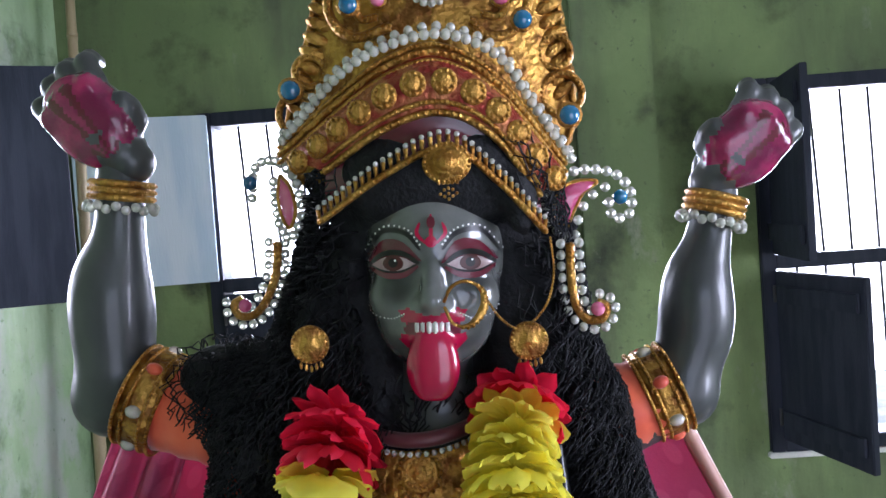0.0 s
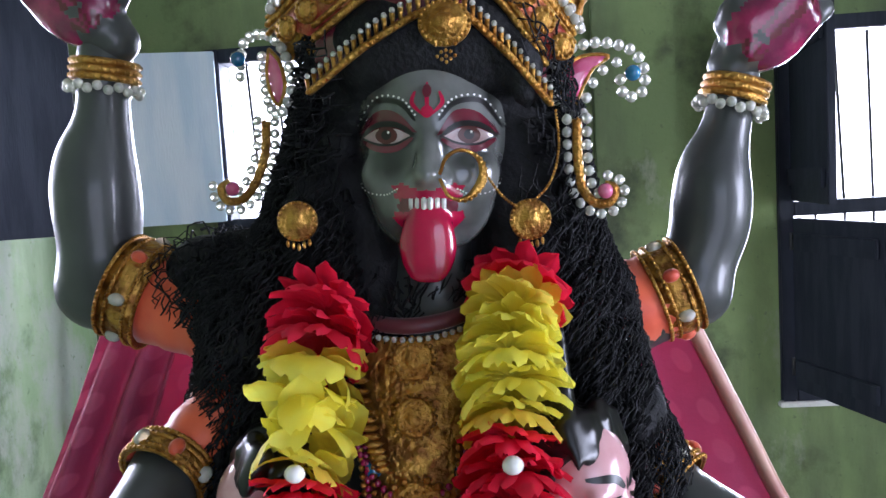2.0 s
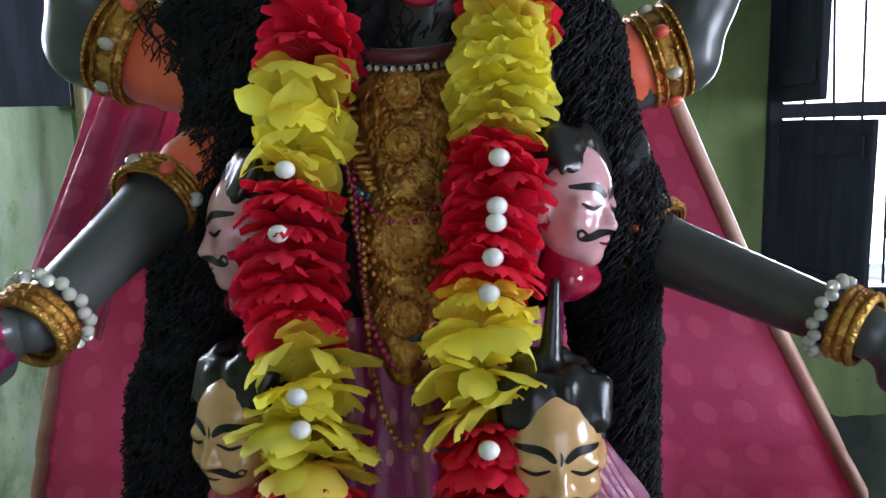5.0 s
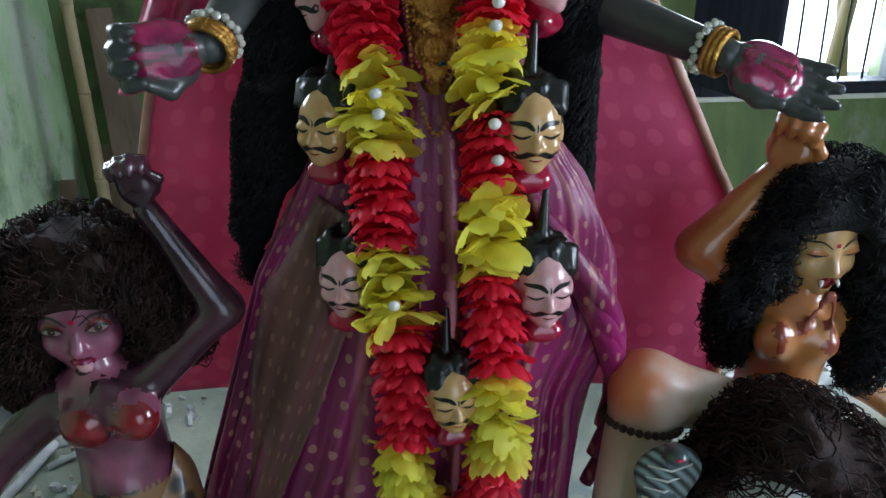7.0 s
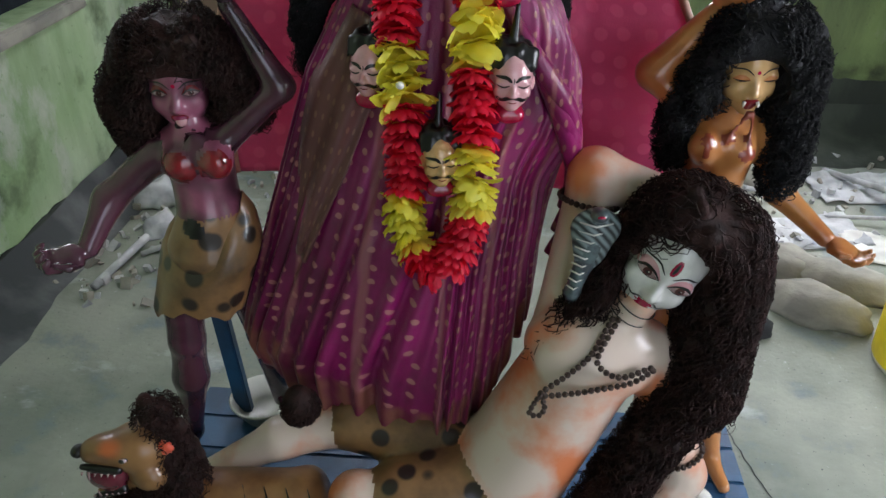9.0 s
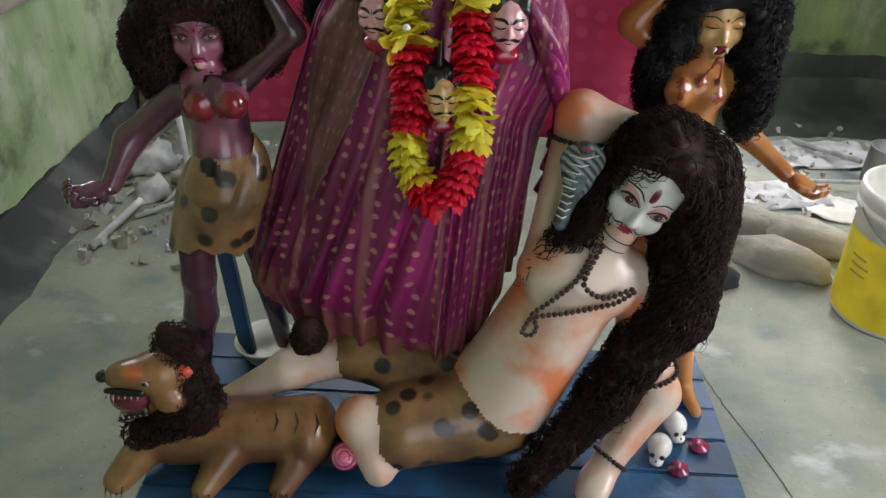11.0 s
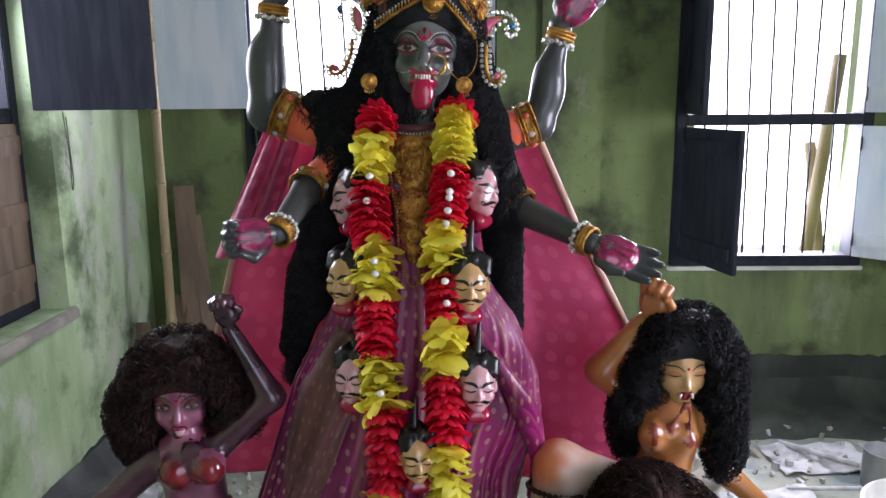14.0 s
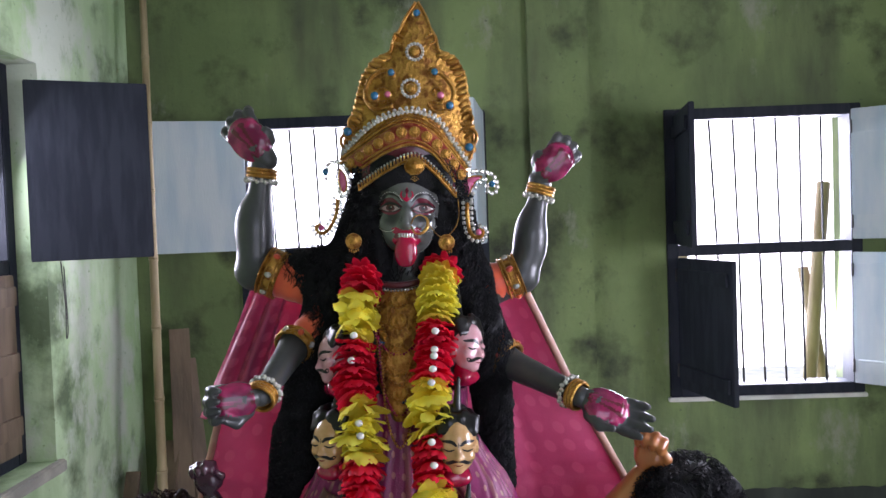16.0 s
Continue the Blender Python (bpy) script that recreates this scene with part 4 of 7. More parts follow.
def wig(name, label, prims, mat, count, steps, stepsize, curl, turns, radius, seed, step=0.01, soft=0.02, pull=(0, 0, -1), loose=0.35, keep=None, clumps=140):
    root = empty(name, label, "wig")
    rng = np.random.default_rng(seed + 50)
    tufts = roots_on(prims, clumps, soft, seed + 7, keep)
    mass = prims + [egg(q, rng.uniform(0.006, 0.015) * np.array([1, 0.9, rng.uniform(0.9, 1.6)]), mat) for q in tufts]
    solid(Build(), mass, step, 0.004).part("hair_mass", root)
    locks = strands(Build(), prims, roots_on(prims, count, soft, seed, keep), steps, stepsize, curl, turns, radius, mat, soft, seed, pull, loose, lift=0.012).part("curl_layer", root)
    tagged(locks, kind="stuff")
    return root


H = M_HAIR


def part_hair(p):
    """Locks fall to the sides of the face first, then down."""
    up = np.clip((p[:, 2] - 1.54) / 0.08, 0, 1)
    return np.stack([np.sign(p[:, 0] + 0.008) * up * 1.3, up * 0.4, -np.ones(len(p))], axis=1)


wig("wig", "long black curly wig hanging over the statue's shoulders", cap(HEAD_K, H) + [
    egg((-0.01, 0.115, 1.615), (0.078, 0.065, 0.085), H), cone((-0.082, 0.085, 1.60), (-0.12, 0.09, 1.46), 0.026, 0.05, H), cone((0.066, 0.085, 1.60), (0.082, 0.09, 1.47), 0.025, 0.036, H),
    cone((-0.22, 0.12, 1.485), (-0.13, 0.10, 1.45), 0.038, 0.045, H), cone((-0.15, 0.07, 1.44), (-0.195, 0.06, 1.32), 0.038, 0.032, H), cone((-0.195, 0.06, 1.32), (-0.225, 0.05, 1.14), 0.036, 0.030, H), cone((-0.235, 0.05, 1.17), (-0.275, 0.05, 1.03), 0.026, 0.012, H),
    cone((0.098, 0.07, 1.45), (0.130, 0.06, 1.32), 0.030, 0.028, H), cone((0.130, 0.06, 1.32), (0.148, 0.05, 1.07), 0.028, 0.012, H),
    cone((-0.062, 0.075, 1.56), (-0.070, 0.060, 1.46), 0.020, 0.026, H), cone((0.044, 0.075, 1.56), (0.050, 0.060, 1.46), 0.020, 0.024, H),
    cone((-0.02, 0.16, 1.5), (-0.03, 0.17, 1.1), 0.10, 0.08, H)], H, 4300, 38, 0.006, 0.0052, 9, 0.0009, 5, step=0.0075, soft=0.012, pull=part_hair, loose=0.22,
    keep=lambda p: (p[:, 1] < 0.15) & ~((np.abs(p[:, 0] + 0.008) < 0.062) & (p[:, 2] > 1.50) & (p[:, 1] < 0.09)))

# ---- cloth ----


def cape():
    b = Build()
    rows, cols = 60, 60
    v = []
    for i in range(rows):
        t = i / (rows - 1)
        z = 1.42 - 0.75 * t
        l = np.interp(z, [0.66, 0.93, 1.06, 1.23, 1.42], [-0.49, -0.495, -0.465, -0.415, -0.325])
        r = np.interp(z, [0.66, 0.75, 1.0, 1.24, 1.42], [0.43, 0.455, 0.42, 0.296, 0.216])
        for j in range(cols):
            s = j / (cols - 1)
            y = 0.20 + 0.012 * math.sin(9 * s + 2 * t) * (0.4 + t) + 0.006 * math.sin(23 * s + 5 * t) + 0.004 * noise.noise((s * 8, t * 9, 3)) + sum(0.006 * math.exp(-((z - c - 0.02 * math.sin(4 * s + c * 9)) / 0.008) ** 2) for c in (1.03, 0.86, 0.76)) + 0.005 * math.exp(-((s - 0.78 - 0.03 * math.sin(5 * t)) / 0.012) ** 2)
            v.append((l + (r - l) * s, y, z + 0.01 * math.sin(7 * s) * t))
    b.add(v, grid_faces(rows, cols), M_CAPE)
    root = empty("backdrop_cloth", "pink brocade cloth stretched behind the statue with gold edge", "cloth")
    ob = lay_uv(b.part("cloth", root), [(j / (cols - 1), 0.9 * i / (rows - 1)) for i in range(rows) for j in range(cols)])
    m = ob.modifiers.new("thickness", "SOLIDIFY")
    m.thickness = 0.003
    for side, name in ((0, "edge"), (cols - 1, "edge")):
        e = Build()
        tube(e, [Vector(v[i * cols + side]) + Vector((0, -0.004, 0)) for i in range(rows)], 0.008, M_EDGE, 8)
        e.part(name, root, "rolled gold-pink hem")
    return root


cape()


def sari():
    b = Build()
    rows, cols = 90, 300
    v, uv = [], []
    for i in range(rows):
        t = i / (rows - 1)
        for j in range(cols):
            a = 2 * math.pi * j / cols
            c, s = math.cos(a), math.sin(a)
            hem = 0.222 + 0.17 * max(0, -c) ** 1.5 + 0.30 * max(0, c) ** 2 + 0.05 * max(0, s) + 0.012 * math.sin(9 * a) + 0.004 * math.sin(23 * a + 1)
            z = 1.26 + (hem - 1.26) * t
            l = np.interp(z, [0.25, 0.42, 0.49, 0.72, 0.87, 0.98, 1.1, 1.2], [0.33, 0.405, 0.39, 0.32, 0.272, 0.235, 0.17, 0.12])
            r = np.interp(z, [0.25, 0.40, 0.55, 0.65, 0.80, 0.93, 1.1, 1.2], [0.13, 0.160, 0.180, 0.183, 0.200, 0.240, 0.18, 0.12])
            d = np.interp(z, [0.25, 0.5, 0.69, 0.88, 1.2], [0.165, 0.155, 0.13, 0.085, 0.05])
            n = noise.noise((a * 2, z * 1.5, 1))
            w = a + 0.25 * math.sin(3 * t + a)
            pleat = abs(math.sin(15 * w + 2.5 * n)) ** 0.55
            fold = (0.25 + t) * (0.030 * (pleat - 0.5) + 0.010 * math.sin(43 * w + 4 * n + 2 * t))
            swag = 0.0
            if c > 0.0 and s < 0.5:
                swag = 0.05 * c * math.sin(34 * (z * 0.9 + a * 0.16) + 2 * n) * np.interp(z, [0.72, 0.88, 1.05, 1.2], [0, 1, 1, 0])
            x = -0.03 + (l if c < 0 else r) * c * (1 + fold * 0.9 + swag)
            y = 0.02 + (d if s < 0 else 0.13) * s * (1 + fold * 5 + swag * 2) - 0.02 * t
            v.append((x, y, z))
            uv.append((j / cols, t))
    b.add(v, [f[::-1] for f in grid_faces(rows, cols, True)], M_SARI)
    root = empty("sari", "pleated magenta silk sari with gold motifs draped round the statue", "sari")
    ob = lay_uv(b.part("skirt", root), uv)
    m = ob.modifiers.new("thickness", "SOLIDIFY")
    m.thickness = 0.002
    # the tissue end that falls from the hip
    b = Build()
    rows, cols = 40, 24
    v, uv = [], []
    for i in range(rows):
        t = i / (rows - 1)
        z = 1.10 - 0.42 * t
        x0 = np.interp(t, [0, 0.3, 0.6, 1], [-0.19, -0.262, -0.285, -0.30])
        x1 = np.interp(t, [0, 0.3, 0.6, 1], [-0.12, -0.14, -0.19, -0.27])
        for j in range(cols):
            s = j / (cols - 1)
            y = np.interp(t, [0, 1], [-0.02, -0.075]) - 0.035 * math.sin(math.pi * s * 0.75) + 0.006 * math.sin(14 * s + 4 * t) + 0.03 * (1 - s)
            v.append((x0 + (x1 - x0) * s, y, z - 0.03 * s))
            uv.append((s * 0.8, t))
    b.add(v, grid_faces(rows, cols), M_PALLU)
    ob = lay_uv(b.part("loose_end", root, "sheer gold-brown tissue end of the sari"), uv)
    m = ob.modifiers.new("thickness", "SOLIDIFY")
    m.thickness = 0.002
    # rolled folds at the other hip
    for k in range(5):
        f = Build()
        tube(f, smooth_line([(0.06 + 0.012 * k, -0.05 + 0.004 * k, 1.12 - 0.02 * k), (0.13 + 0.014 * k, -0.075 + 0.008 * k, 1.02 - 0.035 * k), (0.185 + 0.008 * k, -0.055 + 0.008 * k, 0.93 - 0.045 * k), (0.205 - 0.008 * k, -0.03, 0.85 - 0.05 * k)], 24), np.interp(np.linspace(0, 1, 24), [0, 0.5, 1], [0.008, 0.018, 0.010]), M_SARI, 10)
        ob = f.part("fold", root)
        lay_uv(ob, [(q[0] * 1.2, q[2] * 0.8) for q in np.concatenate(f.v)])
    return root


sari()

# ---- garland ----


def flower_mesh(mat, name, seed, fan):
    """A cloth flower like a pleated umbrella, its stem along z: petals join at the heart and part towards the rim."""
    b = Build()
    rng = random.Random(seed)
    # petals, length, droop, height, uneven
    tiers = ((9, 0.047, 0.55, 0.0, 0.26), (7, 0.037, 0.25, 0.006, 0.26)) if fan else ((12, 0.041, 0.55, 0.0, 0.07), (11, 0.037, 0.30, 0.007, 0.08))
    for tier, (count, rad, droop, z, wild) in enumerate(tiers):
        for k in range(count):
            if fan and rng.random() < 0.12:
                continue
            a = 2 * math.pi * (k + 0.5 * tier) / count + rng.uniform(-0.5, 0.5) * wild
            length = rad * rng.uniform(1 - wild * 0.6, 1 + wild * 0.6)
            dip = droop + rng.uniform(-1.6, 1.6) * wild
            twist, bend, flick = rng.uniform(-0.4, 0.4), rng.uniform(-1, 1) * wild, rng.uniform(0.0, 0.9) * wild
            half = math.tan(math.pi / count)
            v = []
            for i in range(8):
                t = i / 7
                w = min((0.004 + length * t) * half * 1.25, length * 0.78 * half) * np.interp(t, [0, 0.55, 0.8, 0.93, 1], [1, 1.08, 1.02, 0.74, 0.30])
                for j in range(5):
                    u = (j - 2) / 2
                    r = 0.003 + length * t * math.cos(dip * t) * (1 - 0.05 * u * u * t)
                    q = u * w + bend * length * t * t
                    zz = z - length * t * math.sin(dip * t) + flick * length * t ** 3 - 0.0036 * (u * u - 0.4) * math.sin(2.4 * t) + twist * u * w * t + 0.0012 * math.sin(9 * t + 5 * u + k)
                    v.append((r * math.cos(a) - q * math.sin(a), r * math.sin(a) + q * math.cos(a), zz))
            b.add(v, grid_faces(8, 5), mat)
    return b.mesh(name)


FLOWERS = {(c, f): [flower_mesh(m, "flower", 4 + k, f) for k in range(3)] for c, m in (("y", M_YELLOW), ("r", M_REDPETAL)) for f in (False, True)}


def garland():
    root = empty("flower_garland", "thick garland of red and yellow cloth flowers round the neck", "garland")
    left = smooth_line([(-0.084, 0.015, 1.482), (-0.092, -0.005, 1.455), (-0.101, -0.02, 1.40), (-0.106, -0.05, 1.31), (-0.094, -0.08, 1.20), (-0.093, -0.10, 1.11), (-0.083, -0.12, 1.01), (-0.073, -0.14, 0.88), (-0.08, -0.15, 0.78), (-0.05, -0.165, 0.715), (-0.02, -0.17, 0.69)], 400)
    right = smooth_line([(0.056, 0.028, 1.488), (0.050, 0.006, 1.468), (0.042, -0.02, 1.430), (0.036, -0.05, 1.34), (0.024, -0.08, 1.239), (0.031, -0.09, 1.169), (0.022, -0.12, 1.075), (0.028, -0.14, 0.98), (0.033, -0.16, 0.865), (0.025, -0.165, 0.78), (-0.005, -0.17, 0.70)], 400)
    tones = ([(1.445, "r"), (1.355, "y"), (1.262, "r"), (1.155, "y"), (1.06, "r"), (0.96, "y"), (0.825, "r"), (0.735, "y"), (0, "r")],
             [(1.471, "r"), (1.39, "y"), (1.285, "r"), (1.195, "y"), (1.12, "r"), (1.03, "y"), (0.915, "r"), (0.81, "y"), (0, "r")])
    rng = random.Random(2)
    for line, tone in zip((left, right), tones):
        gap, last = 0.0, line[0]
        for i in range(1, len(line) - 1):
            gap += float(np.linalg.norm(line[i] - last))
            last = line[i]
            z = line[i][2]
            kind = next(c for h, c in tone if z > h)
            fan = kind == "y" and (z < 1.27 and z > 0.84 or line is left) and z > 0.80 or kind == "r" and z < 1.27 and rng.random() < 0.2
            if gap < (0.0225 if fan else 0.0185):
                continue
            gap = 0.0
            t = Vector(line[i - 1] - line[i + 1]).normalized()
            ob = new("flower", FLOWERS[kind, fan][rng.randrange(3)])
            ob.parent = root
            q = t.to_track_quat("Z", "Y").to_matrix().to_4x4()
            sway = 0.3 if fan else 0.13
            jig = Euler((rng.uniform(-sway, sway), rng.uniform(-sway, sway), rng.uniform(0, 6.28))).to_matrix().to_4x4()
            ob.matrix_basis = Matrix.Translation(line[i]) @ Matrix.Rotation(radians(-22), 4, "X") @ q @ jig @ Matrix.Scale(rng.uniform(0.88, 1.12), 4)


garland()

# ---- heads of the severed-head garland ----


def severed(skin):
    b = Build()
    h = head_solids(skin, skin, 1.0)
    solid(b, h, 0.0026, FACE_SOFT)
    stroke(b, h, FACE_SOFT, [(-0.012, -0.049), (0, -0.051), (0.012, -0.049)], 0.004, M_BLOOD)
    for s in (-1, 1):
        x = 0.0265 * s
        stroke(b, h, FACE_SOFT, [(x - 0.016, 0.000), (x, -0.006), (x + 0.016, 0.000)], 0.0055, M_INK)
        stroke(b, h, FACE_SOFT, [(s * 0.005, 0.010), (s * 0.020, 0.022), (s * 0.046, 0.020)], 0.011, M_INK)
        stroke(b, h, FACE_SOFT, [(s * 0.001, -0.0355), (s * 0.014, -0.037), (s * 0.03, -0.044), (s * 0.042, -0.034)], 0.012, M_INK)
    stroke(b, h, FACE_SOFT, [(0, 0.006), (0.001, 0.014), (0, 0.022)], 0.003, M_INK)
    hair = [egg((0, 0.078, 0.040), (0.060, 0.058, 0.060), M_INK), cone((0.052, 0.07, 0.01), (0.05, 0.075, -0.03), 0.013, 0.008, M_INK), cone((-0.052, 0.07, 0.01), (-0.05, 0.075, -0.03), 0.013, 0.008, M_INK)]
    rng = np.random.default_rng(3)
    for k in range(30):
        a = rng.uniform(-1.5, 1.5)
        q = np.array([0.055 * math.sin(a), 0.035 - 0.012 * math.cos(a), 0.050 + 0.012 * math.cos(a)])
        hair.append(cone(q + [0, 0.02, 0.03], q + [rng.uniform(-0.008, 0.008), -0.004, -0.014 * rng.uniform(0.3, 1.6)], 0.007, 0.002, M_INK))
    for k in range(34):
        a, h2 = rng.uniform(0, 6.28), rng.uniform(0.0, 1.2)
        q = np.array([0.056 * math.cos(a) * math.cos(h2), 0.078 + 0.054 * math.sin(a) * math.cos(h2), 0.05 + 0.062 * math.sin(h2)])
        if q[1] > 0.035 or q[2] > 0.085:
            hair.append(egg(q, rng.uniform(0.008, 0.015), M_INK))
    hair.append(cone((0.0, 0.085, 0.10), (0.006, 0.10, 0.20), 0.014, 0.006, M_INK))
    solid(b, hair, 0.0042, 0.003)
    solid(b, [cone((0, 0.05, -0.07), (0, 0.05, -0.10), 0.032, 0.036, M_RED), egg((0.02, 0.03, -0.10), 0.02, M_RED), egg((-0.02, 0.03, -0.10), 0.02, M_RED)], 0.006, 0.006)
    return b


for skin, spots in ((M_PINKSKIN, [((-0.169, -0.03, 1.327), -62, 0.56, -10), ((0.112, -0.04, 1.341), 52, 0.56, 8), ((-0.144, -0.115, 1.014), -12, 0.54, 0), ((0.086, -0.158, 1.017), 6, 0.55, 2)]),
                    (M_TAN, [((-0.164, -0.075, 1.186), -25, 0.56, 0), ((0.072, -0.122, 1.186), 4, 0.57, 2), ((-0.016, -0.180, 0.893), 14, 0.52, 0)])):
    template = severed(skin).mesh("severed_head")
    for at, yaw, size, roll in spots:
        ob = tagged(new("severed_head", template), "painted clay head with black moustache and shut eyes", "clay head", "heads on the garland")
        ob.matrix_basis = Matrix.Translation(at) @ Matrix.Rotation(radians(yaw), 4, "Z") @ Matrix.Rotation(radians(roll), 4, "Y") @ Matrix.Diagonal((size * 1.04, size, size * 0.94, 1.0))

# ---- attendants ----


def attendant(name, label, skin, face, at, yaw, size, joints, seed, torso_red=True):
    """A standing attendant, one mesh; joints are world places."""
    b = Build()
    p = []
    for a, c, ra, rb, m in joints["bones"]:
        p.append(cone(a, c, ra, rb, m))
    for c, r, m in joints["eggs"]:
        p.append(egg(c, r, m))
    for w, al, pl, s, curl, th in joints["palms"]:
        q = []
        hand(q, w, al, pl, s, skin, skin, curl, th)
        solid(b, q, 0.0035, 0.002)
    solid(b, p, 0.006, 0.006)
    place = Matrix.Translation(at) @ Matrix.Rotation(radians(yaw), 4, "Z") @ Matrix.Rotation(radians(8), 4, "X") @ Matrix.Scale(size, 4)
    h = head_solids(face, M_BLOOD, 1.0)
    solid(b, h, 0.0026, FACE_SOFT, place)
    for s in (-1, 1):
        open_eye(b, h, s, place, 0.78, M_BLOOD if joints.get('kilt') else None)
        if not joints.get('kilt'):
            x = 0.0275 * s
            paint(b, h, FACE_SOFT, [(x - 0.016, 0.001), (x - 0.006, 0.0085), (x + 0.006, 0.0085), (x + 0.016, 0.001)], [(x - 0.014, -0.001), (x - 0.005, -0.0008), (x + 0.005, -0.0008), (x + 0.014, -0.001)], M_ORANGE, 0.0024, place=place)
            stroke(b, h, FACE_SOFT, [(x - 0.015, 0.0), (x - 0.005, -0.0012), (x + 0.005, -0.0012), (x + 0.015, 0.0)], 0.0026, M_INK, 0.0026, place=place)
        stroke(b, h, FACE_SOFT, [(s * 0.007, 0.010), (s * 0.024, 0.020), (s * 0.048, 0.014)], 0.003, M_INK, place=place)
        if joints.get("kilt"):
            continue
        t = Build()
        tube(t, [(s * 0.012, -0.006, -0.044), (s * 0.014, -0.010, -0.049), (s * 0.0145, -0.011, -0.054)], [0.004, 0.003, 0.0008], M_WHITE, 6)
        b.merge(t, place)
    disc(b, h, FACE_SOFT, (0, 0.016), 0.0035, M_RED, 0.001, place)
    paint(b, h, FACE_SOFT, [(-0.016, -0.043), (-0.006, -0.038), (0.006, -0.038), (0.016, -0.043)], [(-0.012, -0.056), (-0.006, -0.062), (0.006, -0.062), (0.012, -0.056)], M_BLOOD, 0.0008, place=place)
    if joints.get("kilt"):
        solid(b, [egg((0, -0.004, -0.044), (0.013, 0.008, 0.006), M_PALM), egg((0.002, -0.006, -0.052), (0.010, 0.009, 0.008), M_PINKSKIN), egg((0, 0.0, -0.064), (0.014, 0.008, 0.010), M_DUSK)], 0.0025, 0.002, place)
        rings = []
        for i in range(16):
            t = i / 15
            for j in range(48):
                a = 2 * math.pi * j / 48
                x0, w, d = np.interp(t, [0, 0.4, 1], [-0.440, -0.454, -0.494]), np.interp(t, [0, 0.16, 0.4, 1], [0.058, 0.084, 0.098, 0.090]), np.interp(t, [0, 0.16, 0.4, 1], [0.050, 0.070, 0.080, 0.078])
                top = 0.742 + 0.020 * math.cos(a) - 0.070 * max(0, -math.sin(a)) ** 1.5 + 0.008 * math.sin(5 * a)
                low = 0.537 + 0.012 * math.sin(3 * a) + 0.006 * math.sin(11 * a)
                rings.append((x0 + w * math.cos(a), -0.075 + d * math.sin(a), top + (low - top) * t))
        b.add(rings, [f[::-1] for f in grid_faces(16, 48, True)], M_HIDE)
    return b.thing(name, label, "statue")


P, O, D = M_PURPLE, M_ORANGE, M_DUSK
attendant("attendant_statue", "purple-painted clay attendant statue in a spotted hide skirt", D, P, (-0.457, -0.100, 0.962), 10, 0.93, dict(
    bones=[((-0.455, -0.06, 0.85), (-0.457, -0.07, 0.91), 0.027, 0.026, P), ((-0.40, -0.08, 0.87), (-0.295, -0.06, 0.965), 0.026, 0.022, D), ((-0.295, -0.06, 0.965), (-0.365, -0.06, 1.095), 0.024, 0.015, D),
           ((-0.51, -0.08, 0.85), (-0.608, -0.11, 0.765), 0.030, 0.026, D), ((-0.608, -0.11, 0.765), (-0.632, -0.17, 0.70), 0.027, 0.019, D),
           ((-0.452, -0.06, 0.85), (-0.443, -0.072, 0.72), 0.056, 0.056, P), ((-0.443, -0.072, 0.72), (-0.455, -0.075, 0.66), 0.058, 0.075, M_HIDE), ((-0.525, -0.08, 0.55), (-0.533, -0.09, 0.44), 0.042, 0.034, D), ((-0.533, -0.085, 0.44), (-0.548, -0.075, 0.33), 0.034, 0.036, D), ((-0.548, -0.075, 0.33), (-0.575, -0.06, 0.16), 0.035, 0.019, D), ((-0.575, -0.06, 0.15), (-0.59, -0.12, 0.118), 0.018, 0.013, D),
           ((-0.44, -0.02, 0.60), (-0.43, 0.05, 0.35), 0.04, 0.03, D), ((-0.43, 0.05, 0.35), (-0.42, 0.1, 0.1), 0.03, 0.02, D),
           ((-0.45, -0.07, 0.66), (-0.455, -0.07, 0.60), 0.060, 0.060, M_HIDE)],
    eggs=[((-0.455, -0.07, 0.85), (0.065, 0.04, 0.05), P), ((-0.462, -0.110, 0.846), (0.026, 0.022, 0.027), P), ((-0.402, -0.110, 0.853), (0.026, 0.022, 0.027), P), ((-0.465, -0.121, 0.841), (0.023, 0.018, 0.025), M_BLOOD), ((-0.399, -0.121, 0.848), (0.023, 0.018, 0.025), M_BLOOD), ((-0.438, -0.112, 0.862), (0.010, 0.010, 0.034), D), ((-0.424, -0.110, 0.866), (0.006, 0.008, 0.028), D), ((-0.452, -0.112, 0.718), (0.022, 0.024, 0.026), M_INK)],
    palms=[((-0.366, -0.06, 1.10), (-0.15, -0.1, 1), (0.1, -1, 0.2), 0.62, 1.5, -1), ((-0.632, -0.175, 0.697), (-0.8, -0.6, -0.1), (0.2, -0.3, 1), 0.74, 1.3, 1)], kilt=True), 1)
